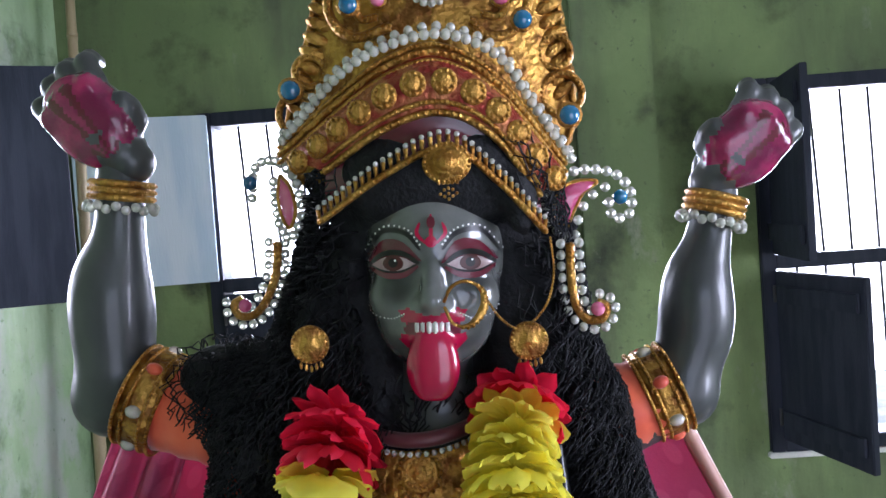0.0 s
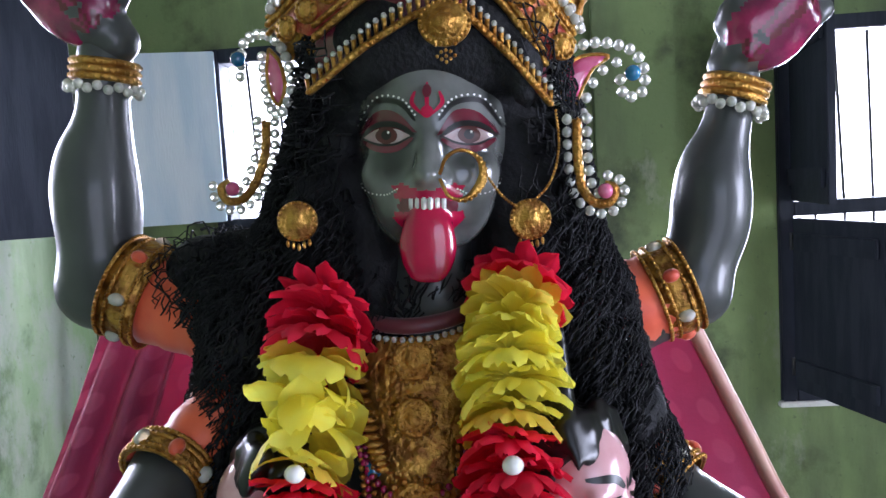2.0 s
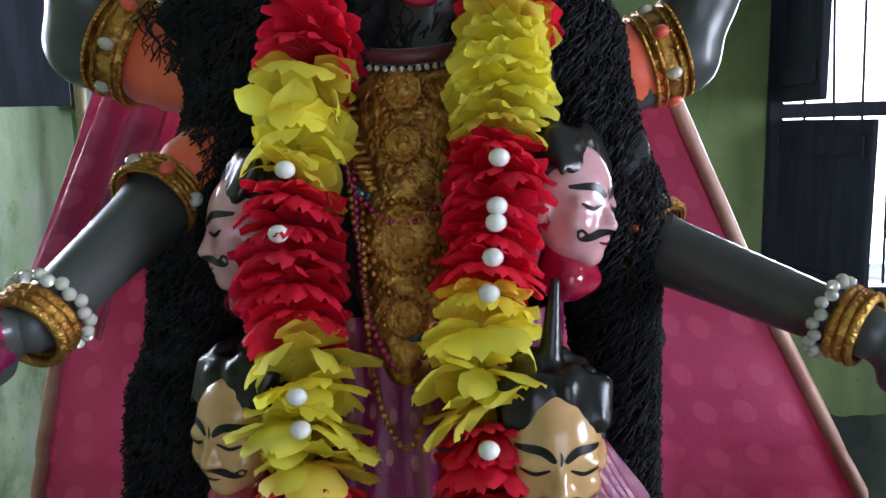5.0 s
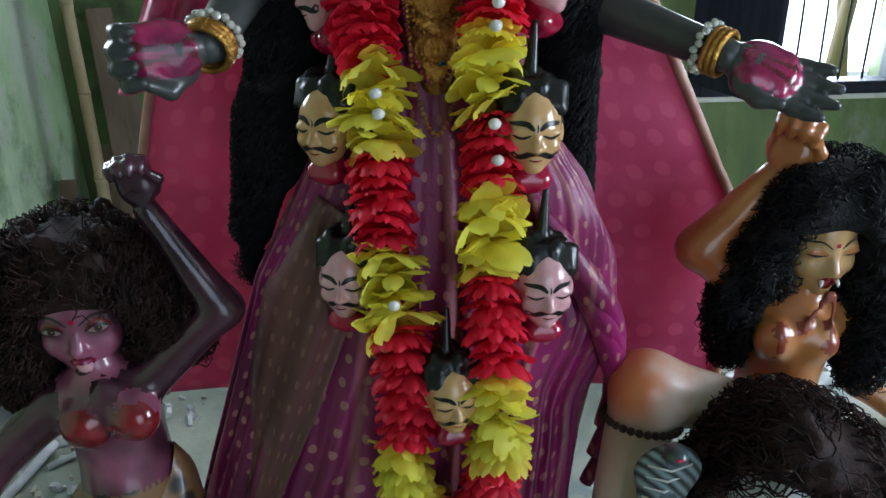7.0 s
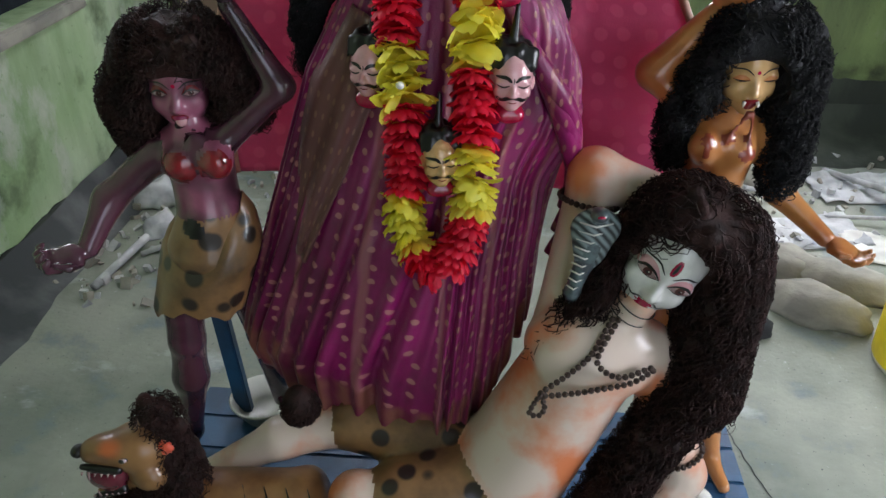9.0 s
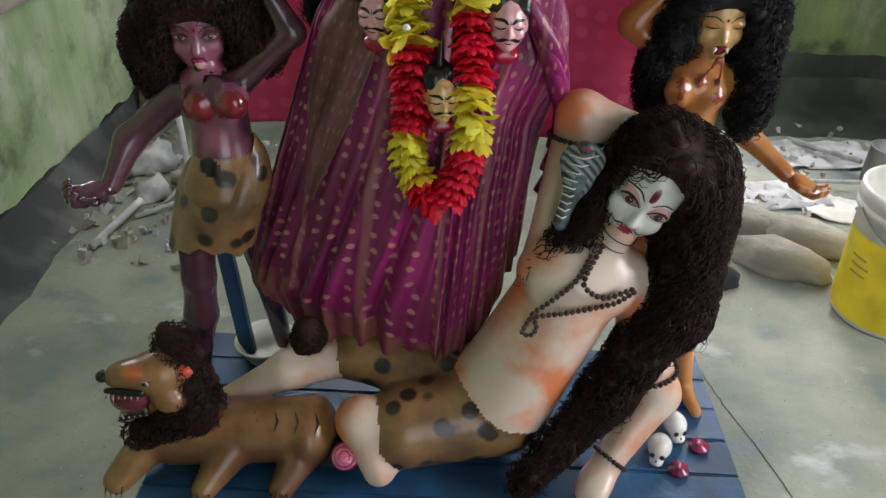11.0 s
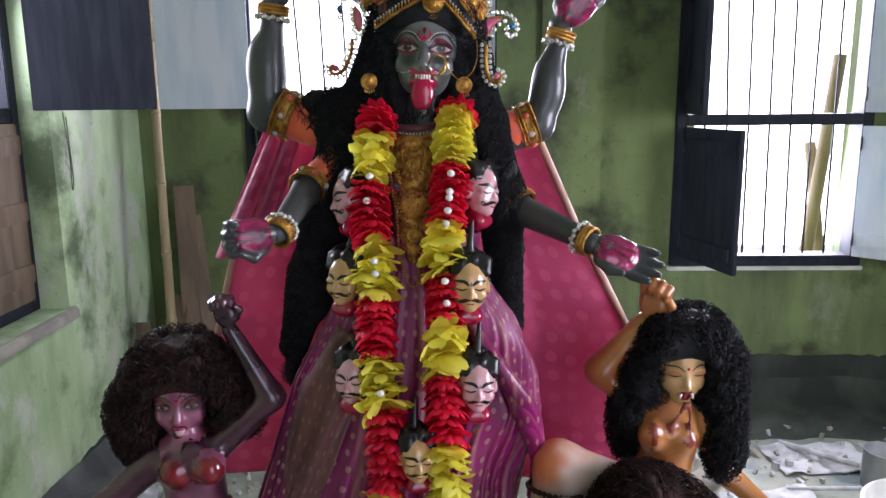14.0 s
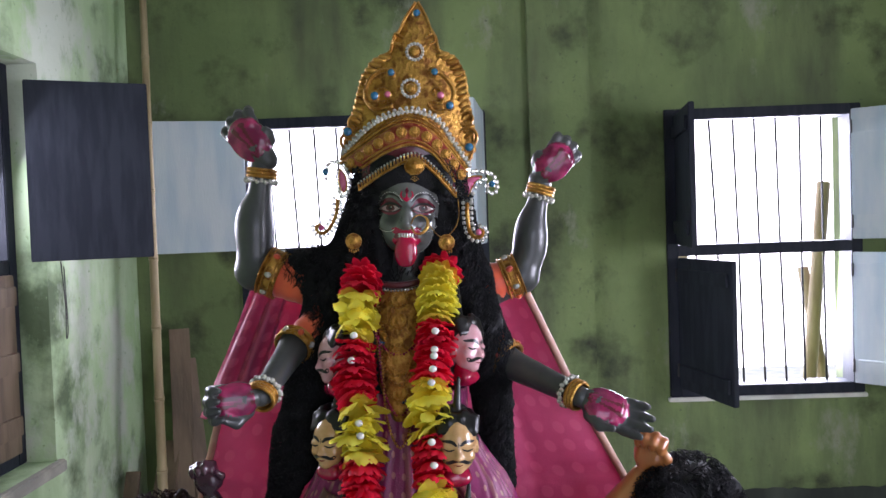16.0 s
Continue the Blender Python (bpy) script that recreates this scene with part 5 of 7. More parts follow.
attendant("attendant_statue", "orange-painted clay attendant statue with a raised fist", O, M_TAN, (0.480, -0.012, 0.990), 4, 0.86, dict(
    bones=[((0.47, 0.03, 0.88), (0.475, 0.03, 0.96), 0.026, 0.026, O), ((0.41, 0.04, 0.90), (0.330, 0.06, 0.972), 0.028, 0.025, O), ((0.330, 0.06, 0.972), (0.415, 0.045, 1.08), 0.030, 0.021, O),
           ((0.53, 0.03, 0.88), (0.575, 0.02, 0.775), 0.027, 0.023, O), ((0.575, 0.02, 0.775), (0.655, -0.04, 0.715), 0.024, 0.016, O),
           ((0.475, -0.022, 0.935), (0.450, -0.030, 0.890), 0.0035, 0.002, M_RUST), ((0.485, -0.022, 0.935), (0.487, -0.030, 0.890), 0.003, 0.002, M_RUST), ((0.46, 0.03, 0.86), (0.45, 0.03, 0.70), 0.06, 0.05, O), ((0.46, 0.03, 0.70), (0.50, 0.02, 0.50), 0.07, 0.06, M_HIDE), ((0.52, 0.02, 0.5), (0.545, 0.02, 0.30), 0.04, 0.03, O), ((0.545, 0.02, 0.30), (0.575, -0.01, 0.135), 0.032, 0.019, O), ((0.575, -0.01, 0.122), (0.590, -0.085, 0.113), 0.019, 0.014, O), ((0.44, 0.06, 0.5), (0.43, 0.08, 0.03), 0.04, 0.018, O)],
    eggs=[((0.455, 0.03, 0.88), (0.065, 0.04, 0.05), O), ((0.420, -0.012, 0.868), (0.027, 0.024, 0.028), O), ((0.478, -0.012, 0.860), (0.027, 0.024, 0.028), O), ((0.418, -0.027, 0.874), (0.006, 0.010, 0.022), M_RUST), ((0.484, -0.028, 0.864), (0.013, 0.010, 0.010), M_RUST)],
    palms=[((0.417, 0.044, 1.085), (0.25, -0.1, 1), (-0.5, -1, 0.2), 0.82, 1.9, -1), ((0.657, -0.041, 0.714), (0.7, -0.5, -0.35), (0.2, -0.3, 1), 0.62, 0.8, -1)]), 2)

B = M_BROWNHAIR
HEAD_L = Matrix.Translation((-0.457, -0.100, 0.962)) @ Matrix.Rotation(radians(10), 4, "Z") @ Matrix.Rotation(radians(8), 4, "X") @ Matrix.Scale(0.93, 4)
HEAD_R = Matrix.Translation((0.480, -0.012, 0.990)) @ Matrix.Rotation(radians(4), 4, "Z") @ Matrix.Rotation(radians(8), 4, "X") @ Matrix.Scale(0.86, 4)
wig("wig", "brown-black bushy curly wig on the attendant", cap(HEAD_L, B, -0.010) + [egg((-0.545, -0.045, 0.930), (0.054, 0.050, 0.066), B), egg((-0.374, -0.03, 0.945), (0.052, 0.045, 0.056), B), egg((-0.47, -0.04, 1.036), (0.054, 0.045, 0.038), B), egg((-0.510, -0.04, 1.010), (0.050, 0.045, 0.036), B), egg((-0.550, -0.03, 0.870), (0.040, 0.040, 0.042), B), egg((-0.410, -0.04, 1.005), (0.045, 0.045, 0.032), B)],
    B, 1900, 12, 0.006, 0.0070, 2.6, 0.0013, 11, step=0.007, soft=0.010, loose=0.9, keep=off_face(HEAD_L), pull=swept(HEAD_L))
wig("wig", "blue-black bushy curly wig on the attendant", cap(HEAD_R, H, -0.006) + [egg((0.505, 0.05, 1.062), (0.050, 0.05, 0.036), H), egg((0.555, 0.04, 0.975), (0.040, 0.050, 0.078), H), egg((0.412, 0.045, 0.965), (0.036, 0.045, 0.062), H), egg((0.566, 0.015, 0.855), (0.028, 0.036, 0.075), H), egg((0.378, 0.035, 0.880), (0.022, 0.030, 0.062), H)],
    H, 1900, 12, 0.006, 0.0070, 2.6, 0.0013, 12, step=0.007, soft=0.010, loose=0.9, keep=off_face(HEAD_R), pull=swept(HEAD_R))

# ---- the reclining statue ----


HEAD_S = Matrix.Translation((0.340, -0.220, 0.726)) @ Matrix.Rotation(radians(-12), 4, "Z") @ Matrix.Rotation(radians(28), 4, "Y") @ Matrix.Rotation(radians(6), 4, "X") @ Matrix.Scale(1.12, 4)


def reclining():
    b = Build()
    S = M_PALE
    p = [egg((0.255, -0.17, 0.555), (0.122, 0.072, 0.080), S), cone((0.25, -0.165, 0.53), (0.132, -0.19, 0.27), 0.096, 0.112, S), cone((0.287, -0.17, 0.60), (0.318, -0.18, 0.665), 0.036, 0.034, S),
         egg((0.205, -0.218, 0.555), (0.050, 0.026, 0.040), S), egg((0.300, -0.218, 0.530), (0.050, 0.026, 0.040), S),
         cone((0.195, -0.12, 0.57), (0.236, -0.06, 0.832), 0.044, 0.043, S), cone((0.236, -0.06, 0.832), (0.385, -0.07, 0.785), 0.043, 0.037, S),
         cone((0.355, -0.17, 0.55), (0.448, -0.20, 0.275), 0.046, 0.045, S), cone((0.448, -0.20, 0.275), (0.350, -0.285, 0.150), 0.046, 0.030, S),
         cone((0.115, -0.20, 0.215), (-0.075, -0.26, 0.205), 0.106, 0.088, M_HIDE), cone((0.05, -0.14, 0.24), (-0.19, -0.13, 0.285), 0.082, 0.060, M_HIDE),
         cone((-0.09, -0.28, 0.20), (-0.168, -0.275, 0.228), 0.060, 0.050, S), cone((-0.168, -0.275, 0.228), (-0.125, -0.335, 0.150), 0.046, 0.034, S),
         cone((-0.20, -0.13, 0.285), (-0.34, -0.16, 0.255), 0.046, 0.042, S), cone((-0.34, -0.16, 0.255), (-0.52, -0.19, 0.155), 0.040, 0.024, S)]
    hand(p, (0.347, -0.29, 0.142), (-0.4, -0.6, -0.2), (0, 0, -1), 0.6, S, S, 0.2, 1)
    solid(b, p, 0.006, 0.008)
    for k in range(3):
        q = Vector((0.287, -0.17, 0.60)).lerp(Vector((0.318, -0.18, 0.665)), 0.25 + 0.3 * k)
        m = Vector((0.031, -0.01, 0.065)).to_track_quat("Z", "Y").to_matrix()
        tube(b, [q + m @ Vector((0.0375 * math.cos(a), 0.0375 * math.sin(a), 0)) for a in np.linspace(0, 2 * math.pi, 30)], 0.0012, M_INK, 5, caps=False)
    place = HEAD_S
    h = head_solids(M_WHITE, M_RED, 1.0)
    solid(b, h, 0.0024, FACE_SOFT, place)
    for s in (-1, 1):
        open_eye(b, h, s, place, 1.05, M_PINKSKIN)
        stroke(b, h, FACE_SOFT, [(s * 0.007, 0.014), (s * 0.024, 0.024), (s * 0.048, 0.016)], 0.003, M_INK, place=place)
        stroke(b, h, FACE_SOFT, [(s * 0.001, -0.037), (s * 0.012, -0.038), (s * 0.022, -0.046), (s * 0.030, -0.040)], 0.003, M_INK, place=place)
    stroke(b, h, FACE_SOFT, [(0, 0.018), (0.0005, 0.030), (0, 0.044)], 0.012, M_RED, place=place)
    stroke(b, h, FACE_SOFT, [(0, 0.022), (0.0005, 0.030), (0, 0.040)], 0.005, M_INK, 0.0012, place=place)
    return b.thing("reclining_statue", "pale peach-painted clay statue reclining on its elbow", "statue")


reclining()
wig("wig", "long brown-black curly wig flowing down the reclining statue", cap(HEAD_S, B, 0.010) + [egg((0.385, -0.13, 0.808), (0.068, 0.06, 0.035), B), egg((0.462, -0.15, 0.725), (0.048, 0.055, 0.09), B), cone((0.452, -0.17, 0.68), (0.448, -0.19, 0.49), 0.055, 0.058, B), cone((0.425, -0.20, 0.48), (0.330, -0.245, 0.31), 0.050, 0.038, B), cone((0.330, -0.245, 0.31), (0.180, -0.325, 0.145), 0.036, 0.022, B), egg((0.27, -0.135, 0.69), (0.034, 0.05, 0.06), B), cone((0.255, -0.16, 0.66), (0.180, -0.185, 0.565), 0.032, 0.020, B)],
    B, 2200, 24, 0.008, 0.0068, 5, 0.0013, 21, step=0.008, soft=0.011, loose=0.6, keep=off_face(HEAD_S), pull=swept(HEAD_S))

# ---- crown and jewellery of the main statue ----
BEAD = ball(Build(), (0, 0, 0), 1.0, M_PEARL, 6, 8).mesh("bead")
STUD = ball(Build(), (0, 0, 0), 1.0, M_GOLD, 5, 7).mesh("stud")


def along(line, gap):
    """Places at even steps along a line."""
    p = np.asarray(line)
    d = np.concatenate([[0], np.cumsum(np.linalg.norm(np.diff(p, axis=0), axis=1))])
    n = max(2, int(d[-1] / gap))
    s = np.linspace(0, d[-1], n)
    return np.stack([np.interp(s, d, p[:, k]) for k in range(3)], axis=1)


def row_of(parent, name, mesh, line, gap, size, shift=(0, 0, 0)):
    for q in along(line, gap):
        ob = new(name, mesh)
        ob.parent = parent
        ob.location = Vector(q) + Vector(shift)
        ob.scale = (size, size, size)


def string_of(b, line, gap, size, mat, rings=4, sides=6):
    """Small beads joined into one strip."""
    for q in along(line, gap):
        ball(b, q, size, mat, rings, sides)
    return b


def flat(b, outline, mat, depth, centre=None):
    """A thin plate with a domed front from a closed outline in space."""
    o = np.asarray(outline)
    c = o.mean(axis=0) if centre is None else np.array(centre)
    n = len(o)
    v = np.concatenate([o + [0, depth, 0], o, c + (o - c) * 0.6 + [0, -depth * 0.7, 0], [c + [0, -depth, 0]]])
    f = [tuple(range(n))]
    for r in range(2):
        f += [(r * n + i, (r + 1) * n + i, (r + 1) * n + (i + 1) % n, r * n + (i + 1) % n) for i in range(n)]
    f += [(2 * n + i, 3 * n, 2 * n + (i + 1) % n) for i in range(n)]
    b.add(v, f, mat)
    return b


def crown():
    root = empty("crown", "tall stamped gold crown with pearls and coloured gems", "crown")
    band_low = smooth_line([(-0.089, 0.028, 1.668), (-0.037, 0.008, 1.695), (0.007, 0.005, 1.704), (0.045, 0.013, 1.685), (0.080, 0.028, 1.637)], 60)
    band_up = smooth_line([(-0.134, 0.068, 1.688), (-0.064, 0.026, 1.728), (-0.025, 0.016, 1.747), (0.010, 0.016, 1.751), (0.052, 0.025, 1.726), (0.104, 0.053, 1.662)], 60)
    rim = smooth_line([(-0.096, 0.026, 1.628), (-0.039, 0.004, 1.660), (0.010, 0.001, 1.677), (0.046, 0.008, 1.650), (0.082, 0.024, 1.608)], 60)
    pearls = smooth_line([(-0.129, 0.061, 1.699), (-0.072, 0.026, 1.742), (-0.033, 0.015, 1.759), (0.011, 0.013, 1.765), (0.053, 0.023, 1.748), (0.078, 0.034, 1.712), (0.109, 0.054, 1.666)], 60)
    # band: swept between the two arches, bulging forward
    v = []
    for k in range(9):
        t = k / 8
        for i in range(60):
            q = band_low[i] + (band_up[i] - band_low[i]) * t
            q = q + np.array([0, -0.010 * math.sin(math.pi * t), 0])
            v.append(q)
    b = Build()
    b.add(v, [f[::-1] for f in grid_faces(9, 60)], M_REDGOLD)
    b.part("band", root, "red-gold arched brow band")
    v = []
    for k in range(5):
        t = k / 4
        for i in range(60):
            v.append(rim[i] + (band_low[i] - rim[i]) * t + np.array([0, 0.004 * math.sin(math.pi * t) + 0.003, 0]))
    b = Build()
    b.add(v, [f[::-1] for f in grid_faces(5, 60)], M_LID)
    b.part("under_band", root, "dark red cloth strip")
    for line, off, r in ((band_low, (0, -0.002, 0), 0.0030), (band_low, (0, -0.004, 0.008), 0.0022), (band_up, (0, -0.002, 0), 0.0032), (band_up, (0, -0.004, -0.007), 0.0022), (band_up, (0, -0.002, 0.006), 0.0022), (rim, (0, -0.001, 0), 0.0028)):
        b = Build()
        tube(b, line + np.array(off), r, M_GOLD, 6)
        string_of(b, line + np.array(off) + np.array([0, -r * 0.7, 0]), r * 1.7, r * 0.75, M_GOLD, 3, 5)
        b.part("beaded_trim", root)
    spikes = rim + np.array([0, -0.001, 0.006])
    for q in along(spikes, 0.0065):
        b = Build()
        tube(b, [q + [0, 0, -0.004], q + [0, -0.001, 0.004]], [0.0014, 0.0022], M_GOLD, 5)
        ball(b, q + [0, -0.001, 0.006], 0.0024, M_PEARL, 4, 6)
        b.part("spike", root)
    row_of(root, "pearl", BEAD, pearls, 0.0080, 0.0045, (0, -0.002, 0))
    row_of(root, "pearl", BEAD, pearls + np.array([0, 0.004, 0.007]), 0.0105, 0.0042)
    # bosses on the band
    boss = Build()
    spun(boss, [(0.0102, 0), (0.0102, 0.0025), (0.0085, 0.0035), (0.007, 0.0025), (0.0055, 0.0048), (0.003, 0.0062), (0, 0.0065)], M_GOLD, 14)
    for k in range(10):
        a = 2 * math.pi * k / 10
        ball(boss, (0.0078 * math.cos(a), 0.0078 * math.sin(a), 0.0038), 0.0018, M_GOLD, 3, 5)
    bm = boss.mesh("boss")
    mid = (band_low + band_up) / 2 + np.array([0, -0.0095, 0])
    for q in along(mid, 0.0205):
        ob = new("boss", bm)
        ob.parent = root
        ob.matrix_basis = Matrix.Translation(q) @ Matrix.Rotation(radians(90), 4, "X") @ Matrix.Rotation(float(q[0]) * 5, 4, "Y")
    # tall plate, with lobed edges
    zs = np.linspace(1.662, 1.973, 90)
    hw = np.interp(zs, [1.66, 1.70, 1.74, 1.79, 1.84, 1.868, 1.884, 1.905, 1.925, 1.945, 1.973], [0.112, 0.128, 0.121, 0.108, 0.098, 0.080, 0.045, 0.041, 0.028, 0.020, 0.002])
    lobes = hw + 0.0035 * np.abs(np.sin(zs * 210)) * np.clip(hw / 0.05, 0.2, 1)
    cx = np.interp(zs, [1.66, 1.78, 1.973], [-0.012, 0.003, 0.021])
    cols = 41
    front, back = [], []
    for z, w, c in zip(zs, lobes, cx):
        for j in range(cols):
            s = 2 * j / (cols - 1) - 1
            x = c + w * s
            y = 0.050 + 2.2 * (x - c) ** 2 + 0.03 * (z - 1.7) - 0.004 * (1 - s * s)
            front.append((x, y, z))
            back.append((x, y + 0.010, z))
    n = len(front)
    f = [q[::-1] for q in grid_faces(90, cols)]
    f = [q[::-1] for q in f] + [tuple(k + n for k in q) for q in f]
    rimf = list(range(0, n, cols)) + [n - cols + j for j in range(1, cols)] + list(range(n - cols - 1, -1, -cols)) + list(range(cols - 2, 0, -1))
    f += [(rimf[i], rimf[(i + 1) % len(rimf)], rimf[(i + 1) % len(rimf)] + n, rimf[i] + n) for i in range(len(rimf))]
    b = Build()
    b.add(front + back, f, M_GOLDFOIL)
    b.part("crest", root, "stamped gold foil crest with lobed edge")
    for s in (-1, 1):
        edge = np.stack([cx + s * hw * 0.985, 0.046 + 2.2 * hw ** 2 + 0.03 * (zs - 1.7), zs], axis=1)
        b = Build()
        tube(b, edge, 0.0030, M_GOLD, 6)
        b.part("crest_rim", root)
        feather = along(edge[18:62], 0.011)
        for i, q in enumerate(feather):
            b = Build()
            ball(b, (0, 0, 0), (0.014, 0.004, 0.0055), M_GOLD, 6, 8, Matrix.Translation(q - np.array([s * 0.010, 0.004, 0])) @ Matrix.Rotation(radians(s * (-35 + 2 * i)), 4, "Y"))
            b.part("leaf_lobe", root)
        for dx, z, r in ((0.112, 1.722, 0.017), (0.104, 1.757, 0.013)):
            b = Build()
            a = np.linspace(0, 2 * math.pi, 24)
            c = np.interp(z, zs, cx) + s * dx
            tube(b, [(c + r * math.cos(t), 0.072, z + r * math.sin(t)) for t in a], 0.0034, M_GOLD, 6, caps=False)
            string_of(b, [(c + r * math.cos(t), 0.069, z + r * math.sin(t)) for t in a], 0.004, 0.0017, M_GOLD, 3, 5)
            b.part("scroll", root)
    def curl(points, r):
        b = Build()
        line = smooth_line(points, 40)
        tube(b, line, r, M_GOLD, 7)
        string_of(b, line + np.array([0, -r * 0.9, 0]), 0.0042, 0.0019, M_GOLD, 3, 5)
        b.part("scroll", root)
    curl([(-0.030, 0.044, 1.782), (-0.062, 0.045, 1.776), (-0.080, 0.048, 1.800), (-0.070, 0.047, 1.834), (-0.042, 0.044, 1.848), (-0.024, 0.042, 1.832)], 0.0042)
    curl([(-0.040, 0.042, 1.790), (-0.054, 0.043, 1.790), (-0.058, 0.043, 1.808), (-0.044, 0.042, 1.814), (-0.036, 0.041, 1.804)], 0.0034)
    curl([(0.040, 0.044, 1.848), (0.068, 0.046, 1.832), (0.084, 0.049, 1.804), (0.072, 0.047, 1.774), (0.048, 0.044, 1.768), (0.036, 0.042, 1.782)], 0.0042)
    curl([(0.044, 0.042, 1.786), (0.060, 0.043, 1.784), (0.064, 0.043, 1.802), (0.050, 0.042, 1.810), (0.044, 0.041, 1.800)], 0.0034)
    curl([(-0.006, 0.045, 1.905), (-0.020, 0.048, 1.915), (-0.024, 0.049, 1.90), (-0.012, 0.047, 1.895)], 0.0028)
    curl([(0.034, 0.045, 1.905), (0.048, 0.048, 1.912), (0.052, 0.049, 1.898), (0.042, 0.047, 1.892)], 0.0028)
    # medallions ringed with pearls
    for c, r in (((0.015, 0.040, 1.878), 0.0185), ((0.005, 0.036, 1.811), 0.020)):
        b = Build()
        spun(b, [(0.009, 0.0), (0.009, 0.006), (0.006, 0.009), (0, 0.010)], M_GOLD, 14)
        ob = b.part("medallion", root)
        ob.matrix_basis = Matrix.Translation(c) @ Matrix.Rotation(radians(90), 4, "X")
        for k in range(16):
            a = 2 * math.pi * k / 16
            p = new("pearl", BEAD)
            p.parent = root
            p.location = (c[0] + r * 0.80 * math.cos(a), c[1] - 0.003, c[2] + r * 0.80 * math.sin(a))
            p.scale = (0.0036, 0.0036, 0.0036)
            p.rotation_euler = (0, a, 0)
    for c, m, r in (((-0.115, 0.045, 1.737), M_GEMBLUE, 0.0085), ((0.109, 0.045, 1.700), M_GEMBLUE, 0.0085), ((-0.062, 0.038, 1.800), M_GEMBLUE, 0.008), ((0.076, 0.038, 1.777), M_GEMBLUE, 0.008), ((0.060, 0.036, 1.796), M_GEMPINK, 0.007),
                    ((-0.038, 0.038, 1.802), M_GEMPINK, 0.006), ((0.021, 0.038, 1.948), M_GEMBLUE, 0.007), ((-0.030, 0.040, 1.842), M_GEMBLUE, 0.007), ((0.050, 0.040, 1.840), M_GEMBLUE, 0.007)):
        b = Build()
        spun(b, [(r * 1.25, 0), (r * 1.25, 0.003), (r, 0.004)], M_GOLD, 12)
        ball(b, (0, 0, 0.003), (r, r, r * 0.6), m, 6, 12)
        ob = b.part("gem", root)
        ob.matrix_basis = Matrix.Translation(c) @ Matrix.Rotation(radians(90), 4, "X")
    # paisley side pieces and hanging pieces, ringed with beads
    right = smooth_line([(0.103, 0.062, 1.602), (0.091, 0.062, 1.612), (0.086, 0.062, 1.631), (0.096, 0.062, 1.649), (0.113, 0.064, 1.656), (0.132, 0.066, 1.656), (0.151, 0.068, 1.649), (0.160, 0.070, 1.633), (0.157, 0.070, 1.617), (0.144, 0.070, 1.615), (0.141, 0.070, 1.628)], 60)
    right_in = smooth_line([(0.110, 0.062, 1.603), (0.114, 0.063, 1.617), (0.124, 0.064, 1.633), (0.138, 0.066, 1.641)], 20)
    left = smooth_line([(-0.170, 0.10, 1.655), (-0.164, 0.095, 1.681), (-0.147, 0.085, 1.686), (-0.131, 0.07, 1.678), (-0.120, 0.062, 1.661), (-0.117, 0.058, 1.636), (-0.128, 0.062, 1.618), (-0.140, 0.075, 1.626), (-0.144, 0.080, 1.648), (-0.145, 0.082, 1.667)], 60)
    row_of(root, "pearl", BEAD, right, 0.0088, 0.0046)
    row_of(root, "pearl", BEAD, right_in, 0.0088, 0.0042)
    row_of(root, "pearl", BEAD, left, 0.0088, 0.0046)
    for shape, c in (([(0.104, 0.064, 1.609), (0.096, 0.064, 1.617), (0.095, 0.064, 1.633), (0.104, 0.064, 1.644), (0.118, 0.066, 1.648), (0.132, 0.067, 1.646), (0.120, 0.066, 1.638), (0.111, 0.065, 1.624)], None),
                     ([(-0.138, 0.078, 1.672), (-0.128, 0.070, 1.660), (-0.124, 0.066, 1.640), (-0.130, 0.068, 1.626), (-0.137, 0.074, 1.634), (-0.141, 0.078, 1.652)], None)):
        b = Build()
        flat(b, smooth_line(shape + shape[:1], 28)[:-1], M_GEMPINK, 0.004)
        tube(b, smooth_line(shape + shape[:1], 40), 0.0018, M_GOLD, 5)
        b.part("paisley", root, "pink foil paisley in a gold rim")
    for c in ((0.150, 0.066, 1.632), (-0.168, 0.09, 1.668)):
        b = Build()
        ball(b, c, 0.0065, M_GEMBLUE, 7, 10)
        b.part("gem", root)
    for line, g in ((smooth_line([(0.106, 0.075, 1.600), (0.106, 0.08, 1.571), (0.109, 0.083, 1.546), (0.119, 0.085, 1.533), (0.131, 0.085, 1.533), (0.135, 0.085, 1.543), (0.127, 0.085, 1.547)], 50), (0.127, 0.080, 1.542)),
                    (smooth_line([(-0.144, 0.075, 1.614), (-0.148, 0.08, 1.589), (-0.159, 0.083, 1.565), (-0.172, 0.085, 1.552), (-0.185, 0.085, 1.552), (-0.189, 0.085, 1.562), (-0.181, 0.085, 1.567)], 50), (-0.178, 0.080, 1.561))):
        if line[0][0] > 0:
            near = lambda q: (np.asarray(q) - [0.03, 0, 1.55]) * [0.945, 1, 0.945] + [0.03, -0.038, 1.55]
            line, g = near(line), near(g)
        b = Build()
        tube(b, line, 0.0038, M_GOLD, 7)
        string_of(b, line + np.array([0, -0.0038, 0]), 0.0034, 0.0013, M_GOLD, 3, 5)
        b.part("hanging_stem", root)
        t = np.gradient(line, axis=0)
        t /= np.linalg.norm(t, axis=1)[:, None]
        side = np.stack([t[:, 2], np.zeros(len(t)), -t[:, 0]], axis=1)
        row_of(root, "pearl", BEAD, line + side * 0.0075, 0.0085, 0.0042)
        row_of(root, "pearl", BEAD, (line - side * 0.0075)[:42], 0.0085, 0.0042)
        b = Build()
        ball(b, g, 0.006, M_GEMPINK, 7, 10)
        b.part("gem", root)
